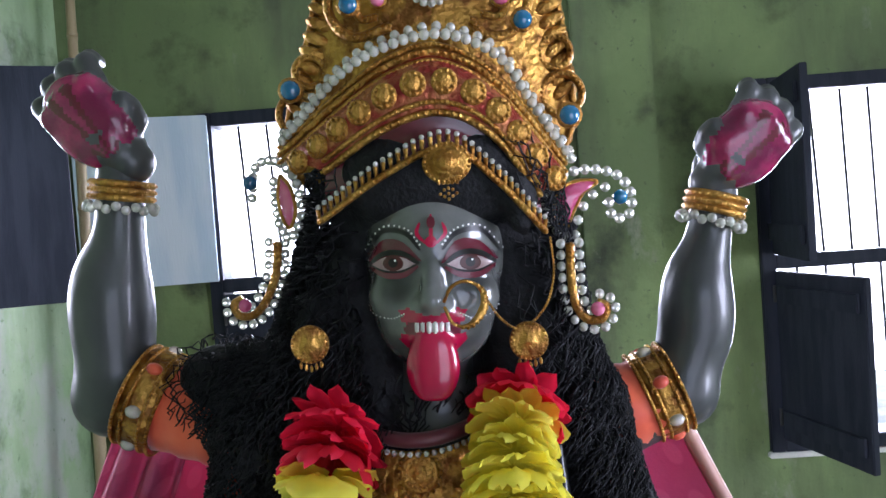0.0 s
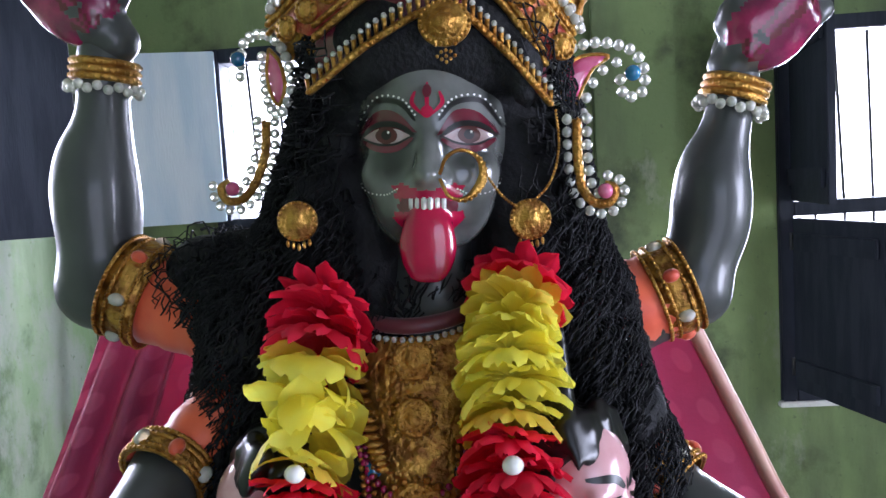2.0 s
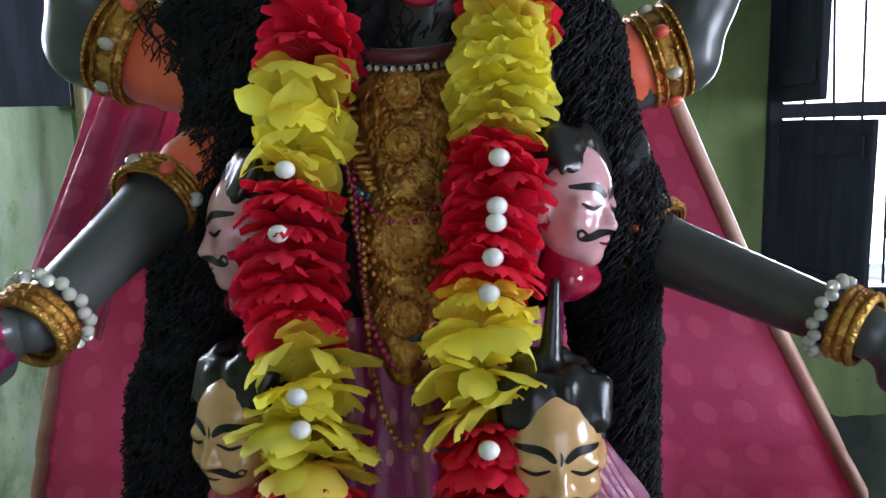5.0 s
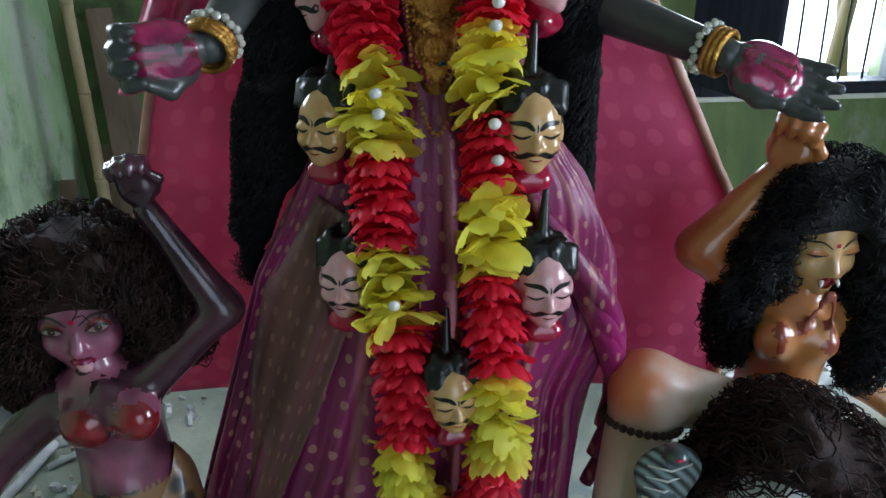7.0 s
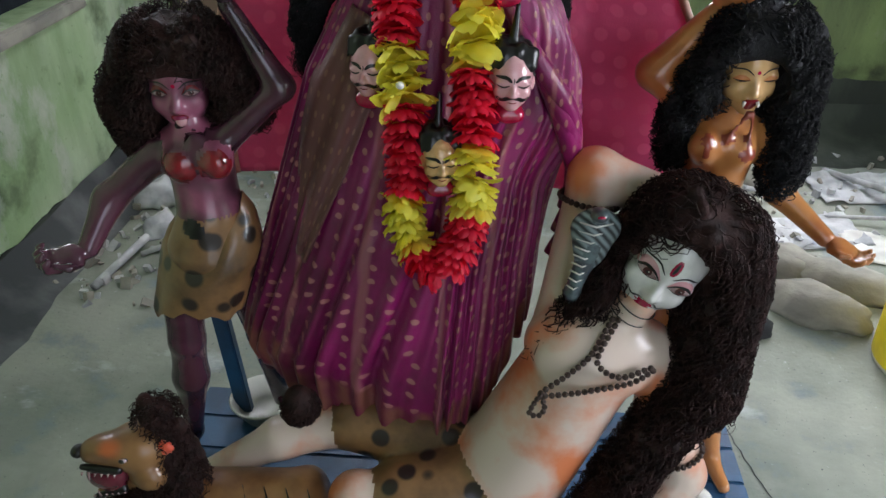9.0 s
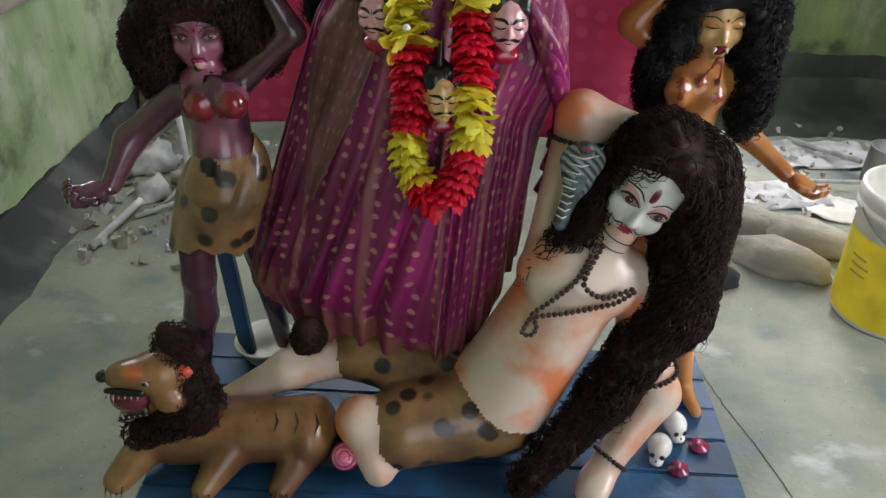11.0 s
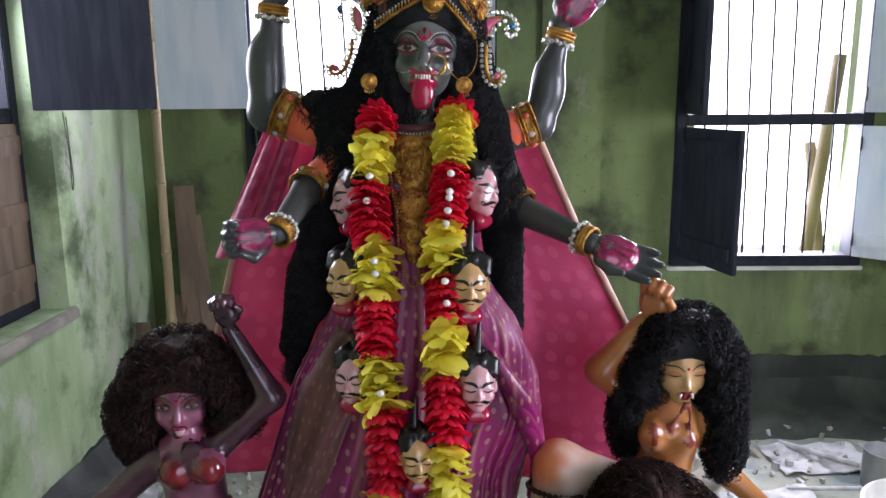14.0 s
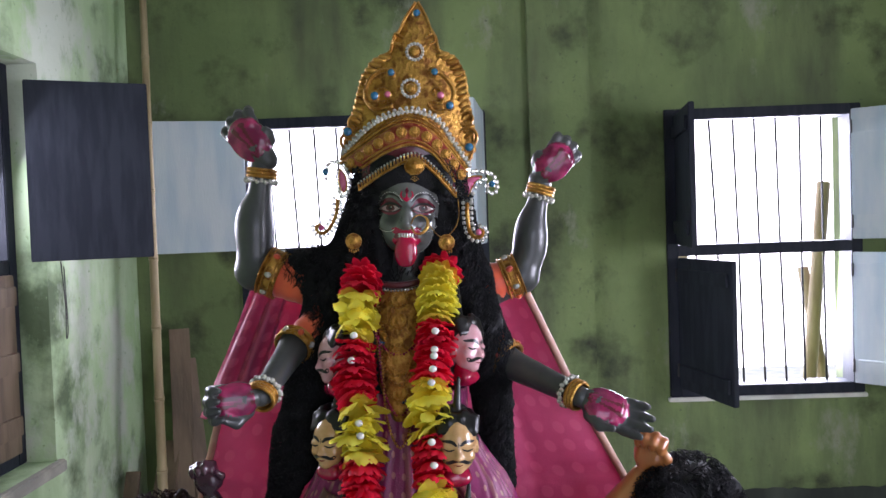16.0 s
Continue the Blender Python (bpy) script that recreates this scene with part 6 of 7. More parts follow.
    # brow pendant
    b = Build()
    c = np.array([0.009, -0.006, 1.665])
    for r, d in ((0.0185, 0.0), (0.013, 0.003), (0.008, 0.005)):
        flat(b, [c + [r * math.cos(a), -d, r * 0.85 * math.sin(a)] for a in np.linspace(0, 2 * math.pi, 24, endpoint=False)], M_GOLD, 0.003)
    string_of(b, [c + [0.017 * math.cos(a), -0.004, 0.0145 * math.sin(a)] for a in np.linspace(0, 2 * math.pi, 40)], 0.0038, 0.0016, M_GOLD, 3, 5)
    for k in range(5):
        x = (k - 2) * 0.0034
        string_of(b, [c + [x, -0.003, -0.015], c + [x * 0.9, -0.004, -0.027 + abs(k - 2) * 0.002]], 0.003, 0.0015, M_GOLD, 3, 5)
    b.part("brow_pendant", root, "round gold brow pendant with drops")
    return root


crown()


def bangle(name, label, at, axis, radius, kind):
    """Stacked gold rings with a frill of clear beads."""
    root = empty(name, label, "bangle", "bangles on the arms")
    place = Matrix.Translation(at) @ Vector(axis).to_track_quat("Z", "Y").to_matrix().to_4x4()
    for k in range(3):
        b = Build()
        a = np.linspace(0, 2 * math.pi, 33)
        line = [(radius * math.cos(t), radius * math.sin(t), 0.004 + 0.0065 * k) for t in a]
        tube(b, line, 0.0036, M_GOLD, 6, caps=False)
        string_of(b, [((radius + 0.002) * math.cos(t), (radius + 0.002) * math.sin(t), 0.004 + 0.0065 * k) for t in a], 0.0055, 0.0022, M_GOLD, 3, 5)
        b.part("ring", root).matrix_basis = place
    for k in range(22):
        a = 2 * math.pi * k / 22
        ob = new("bead", BEAD)
        ob.parent = root
        ob.matrix_basis = place @ Matrix.Translation(((radius + 0.003) * math.cos(a), (radius + 0.003) * math.sin(a), -0.004 - 0.003 * (k % 2))) @ Matrix.Scale(0.0046, 4)


for at, ax, r in (((-0.303, 0.13, 1.662), (0.15, 0, 1), 0.027), ((0.245, 0.13, 1.610), (0.3, 0, 1), 0.025), ((-0.2505, -0.112, 1.288), (-0.2, -0.9, -0.4), 0.024), ((0.272, -0.047, 1.258), (0.7, -0.7, -0.25), 0.024)):
    bangle("bangle", "gold bangles with a frill of clear beads on the arm", at, ax, r, 0)


def armlet(at, axis, radius, tall, gem=True):
    root = empty("armlet", "broad stamped gold armlet with a red centre", "armlet", "armlets")
    place = Matrix.Translation(at) @ Vector(axis).to_track_quat("Z", "Y").to_matrix().to_4x4()
    b = Build()
    spun(b, [(radius, -tall / 2), (radius + 0.003, -tall / 2), (radius + 0.004, 0), (radius + 0.003, tall / 2), (radius, tall / 2)], M_GOLDFOIL, 30)
    b.part("cuff", root).matrix_basis = place
    for z in (-tall / 2, -tall / 4, tall / 4, tall / 2):
        b = Build()
        a = np.linspace(0, 2 * math.pi, 40)
        line = [((radius + 0.0035) * math.cos(t), (radius + 0.0035) * math.sin(t), z) for t in a]
        tube(b, line, 0.0018, M_GOLD, 5, caps=False)
        string_of(b, [(q[0] * 1.03, q[1] * 1.03, q[2]) for q in line], 0.0046, 0.0018, M_GOLD, 3, 5)
        b.part("beaded_rim", root).matrix_basis = place
    for k in range(7):
        a = 2 * math.pi * k / 7
        b = Build()
        ball(b, ((radius + 0.004) * math.cos(a), (radius + 0.004) * math.sin(a), 0), (0.006, 0.006, 0.0075), M_SLEEVE if k % 2 else M_PEARL, 6, 8)
        b.part("stone", root).matrix_basis = place


armlet((-0.285, 0.125, 1.474), (-1, 0, 0.45), 0.043, 0.034)
armlet((0.185, 0.125, 1.452), (1, 0, 0.35), 0.037, 0.030)
armlet((-0.224, 0.015, 1.348), (-0.3, -0.85, -0.45), 0.031, 0.020)
armlet((0.162, 0.066, 1.300), (0.7, -0.55, -0.5), 0.036, 0.022)
for pts, r in (([(-0.16, 0.11, 1.44), (-0.215, 0.12, 1.452), (-0.272, 0.125, 1.468)], (0.040, 0.044, 0.042)), ([(0.09, 0.11, 1.425), (0.13, 0.118, 1.435), (0.178, 0.124, 1.448)], (0.038, 0.041, 0.038)),
               ([(-0.165, 0.075, 1.42), (-0.19, 0.05, 1.385), (-0.218, 0.022, 1.352)], (0.027, 0.028, 0.028)), ([(0.12, 0.095, 1.38), (0.135, 0.085, 1.345), (0.152, 0.072, 1.308)], (0.035, 0.036, 0.034))):
    b = Build()
    tube(b, smooth_line(pts, 14), np.interp(np.linspace(0, 1, 14), [0, 0.5, 1], r) + 0.0012 * np.sin(np.arange(14) * 2.1), M_SLEEVE, 18)
    b.thing("blouse_sleeve", "short orange satin blouse sleeve on the statue's arm", "sleeve", "blouse sleeves")
# hanging pink scarf behind the raised arm
b = Build()
v = []
for i in range(40):
    t = i / 39
    for j in range(20):
        s = j / 19
        v.append((-0.30 - 0.085 * t + (0.085 + 0.03 * t) * (s - 0.5), 0.16 - 0.05 * t + 0.014 * math.sin(15 * s + 2 * t), 1.44 - 0.25 * t + 0.02 * s))
b.add(v, grid_faces(40, 20), M_CAPE)
sc = lay_uv(b.thing("scarf", "thin pink scarf hanging from the raised arm", "scarf"), [(j / 19 * 0.2, i / 39 * 0.4) for i in range(40) for j in range(20)])
sc.modifiers.new("thickness", "SOLIDIFY").thickness = 0.002

# earrings, nose ring and chain
for x, y, z in ((-0.107, 0.008, 1.534), (0.062, 0.008, 1.526)):
    root = empty("earring", "round filigree gold earring with small drops", "earring", "earrings")
    b = Build()
    spun(b, [(0.0150, 0), (0.0150, 0.002), (0.012, 0.004), (0.009, 0.0025), (0.006, 0.005), (0, 0.006)], M_GOLDFOIL, 22)
    string_of(b, [(0.0138 * math.cos(a), 0.0138 * math.sin(a), 0.003) for a in np.linspace(0, 6.28, 40)], 0.0034, 0.0013, M_GOLD, 3, 5)
    b.part("disc", root).matrix_basis = Matrix.Translation((x, y, z)) @ Matrix.Rotation(radians(90), 4, "X")
    for k in range(5):
        d = Build()
        ball(d, (x + (k - 2) * 0.004, y - 0.002, z - 0.019 + abs(k - 2) * 0.0015), (0.0015, 0.0015, 0.003), M_GOLD, 4, 6)
        d.part("drop", root)
root = empty("nose_ring", "large gold nose ring with a chain to the ear", "nose ring")
b = Build()
ring = smooth_line([(0.000, -0.012, 1.562), (0.006, -0.020, 1.573), (0.017, -0.020, 1.577), (0.028, -0.014, 1.570), (0.029, -0.012, 1.556), (0.018, -0.016, 1.544), (0.006, -0.018, 1.546), (0.000, -0.012, 1.558)], 50)
tube(b, ring, 0.0013, M_GOLD, 6)
b.part("ring", root)
b = Build()
tube(b, ring[18:40], np.concatenate([np.linspace(0.0013, 0.0034, 11), np.linspace(0.0034, 0.0013, 11)]), M_GOLD, 7)
string_of(b, ring[18:40] + np.array([0.002, -0.001, -0.001]), 0.0036, 0.0016, M_GOLD, 3, 5)
b.part("crescent", root)
b = Build()
string_of(b, smooth_line([(0.029, -0.004, 1.565), (0.041, 0.000, 1.546), (0.054, 0.006, 1.536), (0.068, 0.012, 1.541), (0.080, 0.018, 1.555), (0.086, 0.022, 1.577), (0.085, 0.022, 1.603)], 60), 0.0024, 0.0013, M_GOLD, 3, 5)
b.part("chain", root)

# breast ornament between the garland strands
root = empty("breast_ornament", "stamped gold breast ornament with medallions and blue gems", "necklace")
v = []
for i in range(50):
    t = i / 49
    z = 1.440 - 0.225 * t
    half = np.interp(t, [0, 0.4, 0.75, 1], [0.044, 0.038, 0.036, 0.012])
    for j in range(13):
        s = j / 6 - 1
        v.append((-0.030 + half * s, 0.026 - 0.075 * t + 0.012 * s * s, z + 0.006 * s * s))
b = Build()
b.add(v, grid_faces(50, 13), M_GOLDFOIL)
ob = b.part("plate", root, "red-gold stamped plate")
ob.modifiers.new("thickness", "SOLIDIFY").thickness = 0.003
neck = smooth_line([(-0.082, 0.038, 1.452), (-0.055, 0.022, 1.446), (-0.030, 0.017, 1.444), (-0.005, 0.022, 1.446), (0.022, 0.038, 1.452)], 40)
b = Build()
tube(b, neck + np.array([0, 0.004, 0.006]), 0.0065, M_SARIRED, 8)
b.part("neckline", root, "dark red cloth neckline")
b = Build()
string_of(b, neck + np.array([0, -0.004, -0.003]), 0.0058, 0.0026, M_PEARL, 4, 6)
b.part("pearl_row", root, "row of clear pearls")
b = Build()
strap = smooth_line([(-0.074, 0.018, 1.436), (-0.068, 0.004, 1.400), (-0.060, -0.008, 1.372), (-0.052, -0.016, 1.352)], 30)
for k, q in enumerate(strap[::2]):
    ball(b, q, (0.0075, 0.004, 0.0026), M_GOLD, 4, 8)
b.part("strap", root, "ribbed gold strap")
for z, y, r in ((1.425, 0.02, 0.016), (1.385, 0.008, 0.015), (1.318, -0.014, 0.026), (1.262, -0.034, 0.014)):
    b = Build()
    spun(b, [(r, 0), (r, 0.003), (r * 0.8, 0.005), (r * 0.6, 0.003), (r * 0.35, 0.006), (0, 0.008)], M_GOLD, 24)
    for k in range(20):
        a = 2 * math.pi * k / 20
        ball(b, (r * 1.05 * math.cos(a), r * 1.05 * math.sin(a), 0.002), r * 0.14, M_GOLD, 3, 5)
        ball(b, (r * 0.7 * math.cos(a), r * 0.7 * math.sin(a), 0.0045), r * 0.08, M_GOLD, 3, 5)
    b.part("medallion", root).matrix_basis = Matrix.Translation((-0.030, y - 0.004, z)) @ Matrix.Rotation(radians(75), 4, "X")
for x, y, z in ((-0.062, -0.004, 1.350), (0.004, -0.004, 1.345), (-0.024, -0.036, 1.250)):
    b = Build()
    ball(b, (x, y, z), 0.0075, M_GEMBLUE, 6, 10)
    b.part("gem", root)
for k in range(4):
    b = Build()
    w, d = 0.050 - 0.006 * k, 0.05 + 0.045 * k
    line = smooth_line([(-0.030 - w, 0.025 - d * 0.15, 1.425 - d * 0.3), (-0.030 - w * 0.75, 0.008 - d * 0.3, 1.40 - d * 0.9), (-0.030, -0.004 - d * 0.3, 1.385 - d * 1.15), (-0.030 + w * 0.75, 0.008 - d * 0.3, 1.40 - d * 0.9), (-0.030 + w, 0.025 - d * 0.15, 1.425 - d * 0.3)], 50)
    string_of(b, line, 0.0058, 0.0028, M_GOLD if k % 2 else M_PALM, 4, 6)
    b.part("string", root, "string of small round beads")
# white beads along the garland
for line, zs in ((smooth_line([(-0.10, -0.058, 1.40), (-0.106, -0.088, 1.31), (-0.09, -0.118, 1.20), (-0.083, -0.155, 1.01)], 40), (1.375, 1.335, 1.235, 1.215, 0.985)), (smooth_line([(0.042, -0.058, 1.437), (0.036, -0.090, 1.34), (0.024, -0.118, 1.239), (0.031, -0.128, 1.169), (0.022, -0.158, 1.075)], 40), (1.375, 1.352, 1.335, 1.312, 1.292, 1.20, 1.16))):
    for z in zs:
        k = int(np.argmin(np.abs(line[:, 2] - z)))
        b = Build()
        ball(b, line[k], (0.0072, 0.006, 0.0062), M_WHITE, 6, 9)
        b.thing("plastic_bead", "white plastic bead threaded on the garland", "bead", "beads on the garland")

# ---- reclining statue's beads and cobra ----


def bead_string(name, label, pts, gap, size, category="bead necklace"):
    root = empty(name, label, category)
    mesh = SEED
    for q in along(smooth_line(pts, 80), gap):
        ob = new("bead", mesh)
        ob.parent = root
        ob.location = q
        ob.scale = (size, size, size)
    return root


SEED = ball(Build(), (0, 0, 0), 1.0, M_BEAD, 6, 8).mesh("seed_bead")
bead_string("bead_necklace", "long string of dark brown seed beads on the chest", [(0.272, -0.212, 0.640), (0.238, -0.250, 0.590), (0.200, -0.264, 0.555), (0.160, -0.278, 0.525), (0.20, -0.278, 0.528), (0.25, -0.272, 0.536), (0.31, -0.264, 0.550), (0.345, -0.248, 0.565)], 0.0105, 0.0056)
bead_string("bead_necklace", "short string of dark brown seed beads at the neck", [(0.282, -0.212, 0.640), (0.252, -0.250, 0.595), (0.255, -0.264, 0.578), (0.29, -0.266, 0.562), (0.340, -0.250, 0.572)], 0.0105, 0.0056)
bead_string("bead_tassel", "loop of dark brown seed beads on the belly", [(0.160, -0.279, 0.525), (0.147, -0.283, 0.498), (0.145, -0.285, 0.486), (0.160, -0.285, 0.483), (0.169, -0.283, 0.498), (0.163, -0.279, 0.52)], 0.0085, 0.0052)
for c, ax, r in (((0.228, -0.075, 0.790), (0.15, 0.2, 1), 0.050), ((0.430, -0.195, 0.330), (0.35, -0.1, -1), 0.051), ((0.356, -0.278, 0.157), (0.6, 0.5, 0.7), 0.037)):
    m = Vector(ax).to_track_quat("Z", "Y").to_matrix()
    bead_string("bead_armlet", "ring of dark brown seed beads round the arm", [Vector(c) + m @ Vector((r * math.cos(a), r * math.sin(a), 0)) for a in np.linspace(0, 2 * math.pi, 14)], 0.010, 0.0055, "bead armlet")
b = Build()
solid(b, [egg((0.247, -0.155, 0.765), (0.040, 0.011, 0.036), M_HOOD), egg((0.243, -0.155, 0.738), (0.030, 0.011, 0.046), M_HOOD), cone((0.245, -0.15, 0.735), (0.222, -0.155, 0.64), 0.018, 0.012, M_COBRA), cone((0.222, -0.155, 0.64), (0.23, -0.10, 0.56), 0.012, 0.010, M_COBRA), egg((0.250, -0.168, 0.795), (0.013, 0.014, 0.011), M_COBRA)], 0.003, 0.004)
for k in range(9):
    z = 0.775 - 0.015 * k
    w = 0.026 - 0.0018 * k
    tube(b, [(0.246 - w - 0.003 * k, -0.163, z + 0.004), (0.246 - 0.003 * k, -0.170, z), (0.246 + w - 0.003 * k, -0.163, z + 0.004)], 0.0017, M_WHITE, 5)
ball(b, (0.250, -0.178, 0.797), (0.008, 0.004, 0.004), M_RED, 5, 8)
b.thing("cobra_figure", "grey and white painted clay cobra with a spread hood", "cobra figure").location = (-0.018, -0.030, 0.033)

# ---- lion figure ----


def lion():
    b = Build()
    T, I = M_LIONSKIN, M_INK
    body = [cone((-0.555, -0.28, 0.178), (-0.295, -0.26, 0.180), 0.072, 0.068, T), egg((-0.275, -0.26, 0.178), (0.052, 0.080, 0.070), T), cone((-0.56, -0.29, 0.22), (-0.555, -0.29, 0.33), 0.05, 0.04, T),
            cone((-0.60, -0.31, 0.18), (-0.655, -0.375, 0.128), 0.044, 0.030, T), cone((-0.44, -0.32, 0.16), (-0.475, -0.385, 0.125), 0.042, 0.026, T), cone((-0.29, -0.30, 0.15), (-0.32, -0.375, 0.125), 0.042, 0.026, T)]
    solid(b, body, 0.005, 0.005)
    skull = [egg((-0.575, -0.30, 0.345), (0.052, 0.048, 0.052), T), cone((-0.605, -0.315, 0.352), (-0.652, -0.330, 0.357), 0.037, 0.022, T), cone((-0.60, -0.32, 0.288), (-0.645, -0.332, 0.262), 0.024, 0.017, T),
             egg((-0.520, -0.315, 0.362), (0.014, 0.008, 0.015), M_SLEEVE), egg((-0.625, -0.328, 0.374), (0.032, 0.024, 0.014), T), egg((-0.555, -0.335, 0.305), (0.032, 0.022, 0.028), T)]
    head = Build()
    solid(head, skull, 0.005, 0.005)
    solid(head, [egg((-0.674, -0.336, 0.362), (0.013, 0.015, 0.012), I), egg((-0.630, -0.338, 0.308), (0.040, 0.024, 0.032), M_LID), cone((-0.60, -0.350, 0.335), (-0.666, -0.350, 0.337), 0.008, 0.006, I), cone((-0.60, -0.350, 0.285), (-0.655, -0.350, 0.262), 0.008, 0.006, I)], 0.0035, 0.002)
    for k in range(6):
        x, long = -0.664 + 0.012 * k, 0.017 if k == 1 else 0.005
        tube(head, [(x, -0.358, 0.332), (x, -0.362, 0.332 - long)], [0.0028, 0.0008], M_EYE, 6)
        tube(head, [(x + 0.008, -0.356, 0.268 + 0.003 * k), (x + 0.008, -0.360, 0.268 + 0.003 * k + long)], [0.0028, 0.0008], M_EYE, 6)
    ball(head, (-0.588, -0.343, 0.358), (0.014, 0.008, 0.009), I, 6, 8)
    ball(head, (-0.588, -0.348, 0.358), (0.009, 0.005, 0.006), M_EYE, 6, 8)
    ball(head, (-0.589, -0.351, 0.358), (0.006, 0.003, 0.005), I, 6, 8)
    b.merge(head, Matrix.Translation((0.024, 0.0, 0.014)))
    for k in range(6):
        x = -0.47 + 0.042 * k
        tube(b, [(x, -0.280, 0.248), (x + 0.010, -0.300, 0.238), (x + 0.004, -0.318, 0.225)], [0.0008, 0.0024, 0.0006], I, 5)
    for x0, y0 in ((-0.655, -0.375), (-0.475, -0.385), (-0.32, -0.375)):
        for k in range(4):
            tube(b, [(x0 - 0.016 + 0.011 * k, y0 - 0.022, 0.134), (x0 - 0.018 + 0.011 * k, y0 - 0.032, 0.112)], [0.0022, 0.0008], I, 5)
    b.thing("lion_figure", "tawny painted clay lion figure with an open jaw", "lion figure")


lion()
wig("mane", "dark brown curly mane round the lion's head", [egg((-0.528, -0.27, 0.412), (0.030, 0.034, 0.030), B), cone((-0.515, -0.28, 0.39), (-0.495, -0.30, 0.28), 0.026, 0.040, B), cone((-0.500, -0.305, 0.275), (-0.605, -0.330, 0.228), 0.040, 0.026, B)], B, 900, 7, 0.006, 0.004, 2, 0.0014, 31, step=0.006, soft=0.01, loose=0.8, clumps=40)
b = Build()
solid(b, [cone((-0.285, -0.195, 0.40), (-0.30, -0.19, 0.345), 0.026, 0.018, B), egg((-0.28, -0.20, 0.385), (0.032, 0.03, 0.028), B)], 0.005, 0.005)
strands(b, [egg((-0.28, -0.20, 0.385), (0.032, 0.03, 0.028), B)], roots_on([egg((-0.28, -0.20, 0.385), (0.032, 0.03, 0.028), B)], 200, 0.01, 6), 8, 0.006, 0.004, 2, 0.0013, B, 0.01, 7)
b.thing("hair_tuft", "dark brown curly tuft at the hem of the sari", "tuft")

# ---- plinth, post, bucket and clutter ----
plinth = empty("plinth", "low blue-painted wooden plinth under the statues", "plinth")
b = Build()
box(b, (-0.61, -0.45, 0.0), (0.635, 0.13, 0.084), M_BLUE, 0.006)
b.part("frame", plinth, smooth=False)
for k in range(6):
    b = Build()
    y = -0.46 + 0.1 * k
    box(b, (-0.62, y + 0.0005, 0.0845), (0.645, y + 0.0995, 0.10), M_BLUE, 0.004)
    b.part("board", plinth, smooth=False)
b = Build()
box(b, (-0.018, -0.012, 0.0), (0.018, 0.012, 0.42), M_BLUE, 0.003, Matrix.Translation((-0.502, 0.06, 0.10)) @ Matrix.Rotation(radians(-4), 4, "Y"))
b.thing("wooden_post", "narrow blue-painted wooden post on the plinth", "post", smooth=False)
b = Build()
spun(b, [(0.0, 0.0), (0.05, 0.0), (0.075, 0.05), (0.078, 0.05), (0.074, 0.055), (0.048, 0.008), (0, 0.006)], M_BUCKET, 28, (-0.455, 0.06, 0.1005))
b.thing("plastic_bowl", "small white plastic bowl on the blue plinth", "bowl")
for at, yaw, s in (((0.47, -0.235, 0.125), -20, 0.42), ((0.53, -0.165, 0.125), 15, 0.42)):
    b = Build()
    place = Matrix.Translation(at) @ Matrix.Rotation(radians(yaw), 4, "Z") @ Matrix.Scale(s, 4)
    solid(b, [egg((0, 0.05, 0.02), (0.062, 0.075, 0.062), M_WHITE), egg((0, -0.01, -0.03), (0.036, 0.035, 0.03), M_WHITE)], 0.006, 0.008, place)
    for x in (-0.024, 0.024):
        ball(b, (x, -0.022, 0.012), (0.015, 0.010, 0.015), M_INK, 6, 8, place)
    ball(b, (0, -0.035, -0.012), (0.006, 0.008, 0.009), M_INK, 5, 6, place)
    for k in range(5):
        tube(b, [Vector(place @ Vector(((k - 2) * 0.010, -0.046, -0.03))), Vector(place @ Vector(((k - 2) * 0.010, -0.044, -0.042)))], 0.0012, M_INK, 4)
    b.thing("skull_figure", "small white painted clay skull on the plinth", "skull figure", "clay skulls")
    f = Build()
    for r in (0.022, 0.016, 0.010):
        spun(f, [(0.0, 0.012), (r, 0.018 - r * 0.4), (r * 1.02, 0.004), (0, 0)], M_PALM, 14, (at[0] + 0.045, at[1] - 0.02, 0.1005))
    f.thing("hibiscus", "dark pink cloth flower lying on the plinth", "flower", "loose flowers")
b = Build()
for r, h in ((0.030, 0.0), (0.022, 0.006), (0.013, 0.011)):
    spun(b, [(0, h + 0.008), (r * 0.8, h + 0.010), (r, h + 0.004), (0, h)], M_GEMPINK, 18, (0, 0, 0))
o = b.thing("rosette", "bright pink cloth rosette beside the lion", "rosette")
o.matrix_basis = Matrix.Translation((-0.195, -0.325, 0.175)) @ Matrix.Rotation(radians(50), 4, "X")
b = Build()
box(b, (-0.27, -0.31, 0.1002), (-0.10, -0.20, 0.165), M_CHAR, 0.02)
b.thing("dark_cloth", "dark folded cloth under the rosette", "cloth")

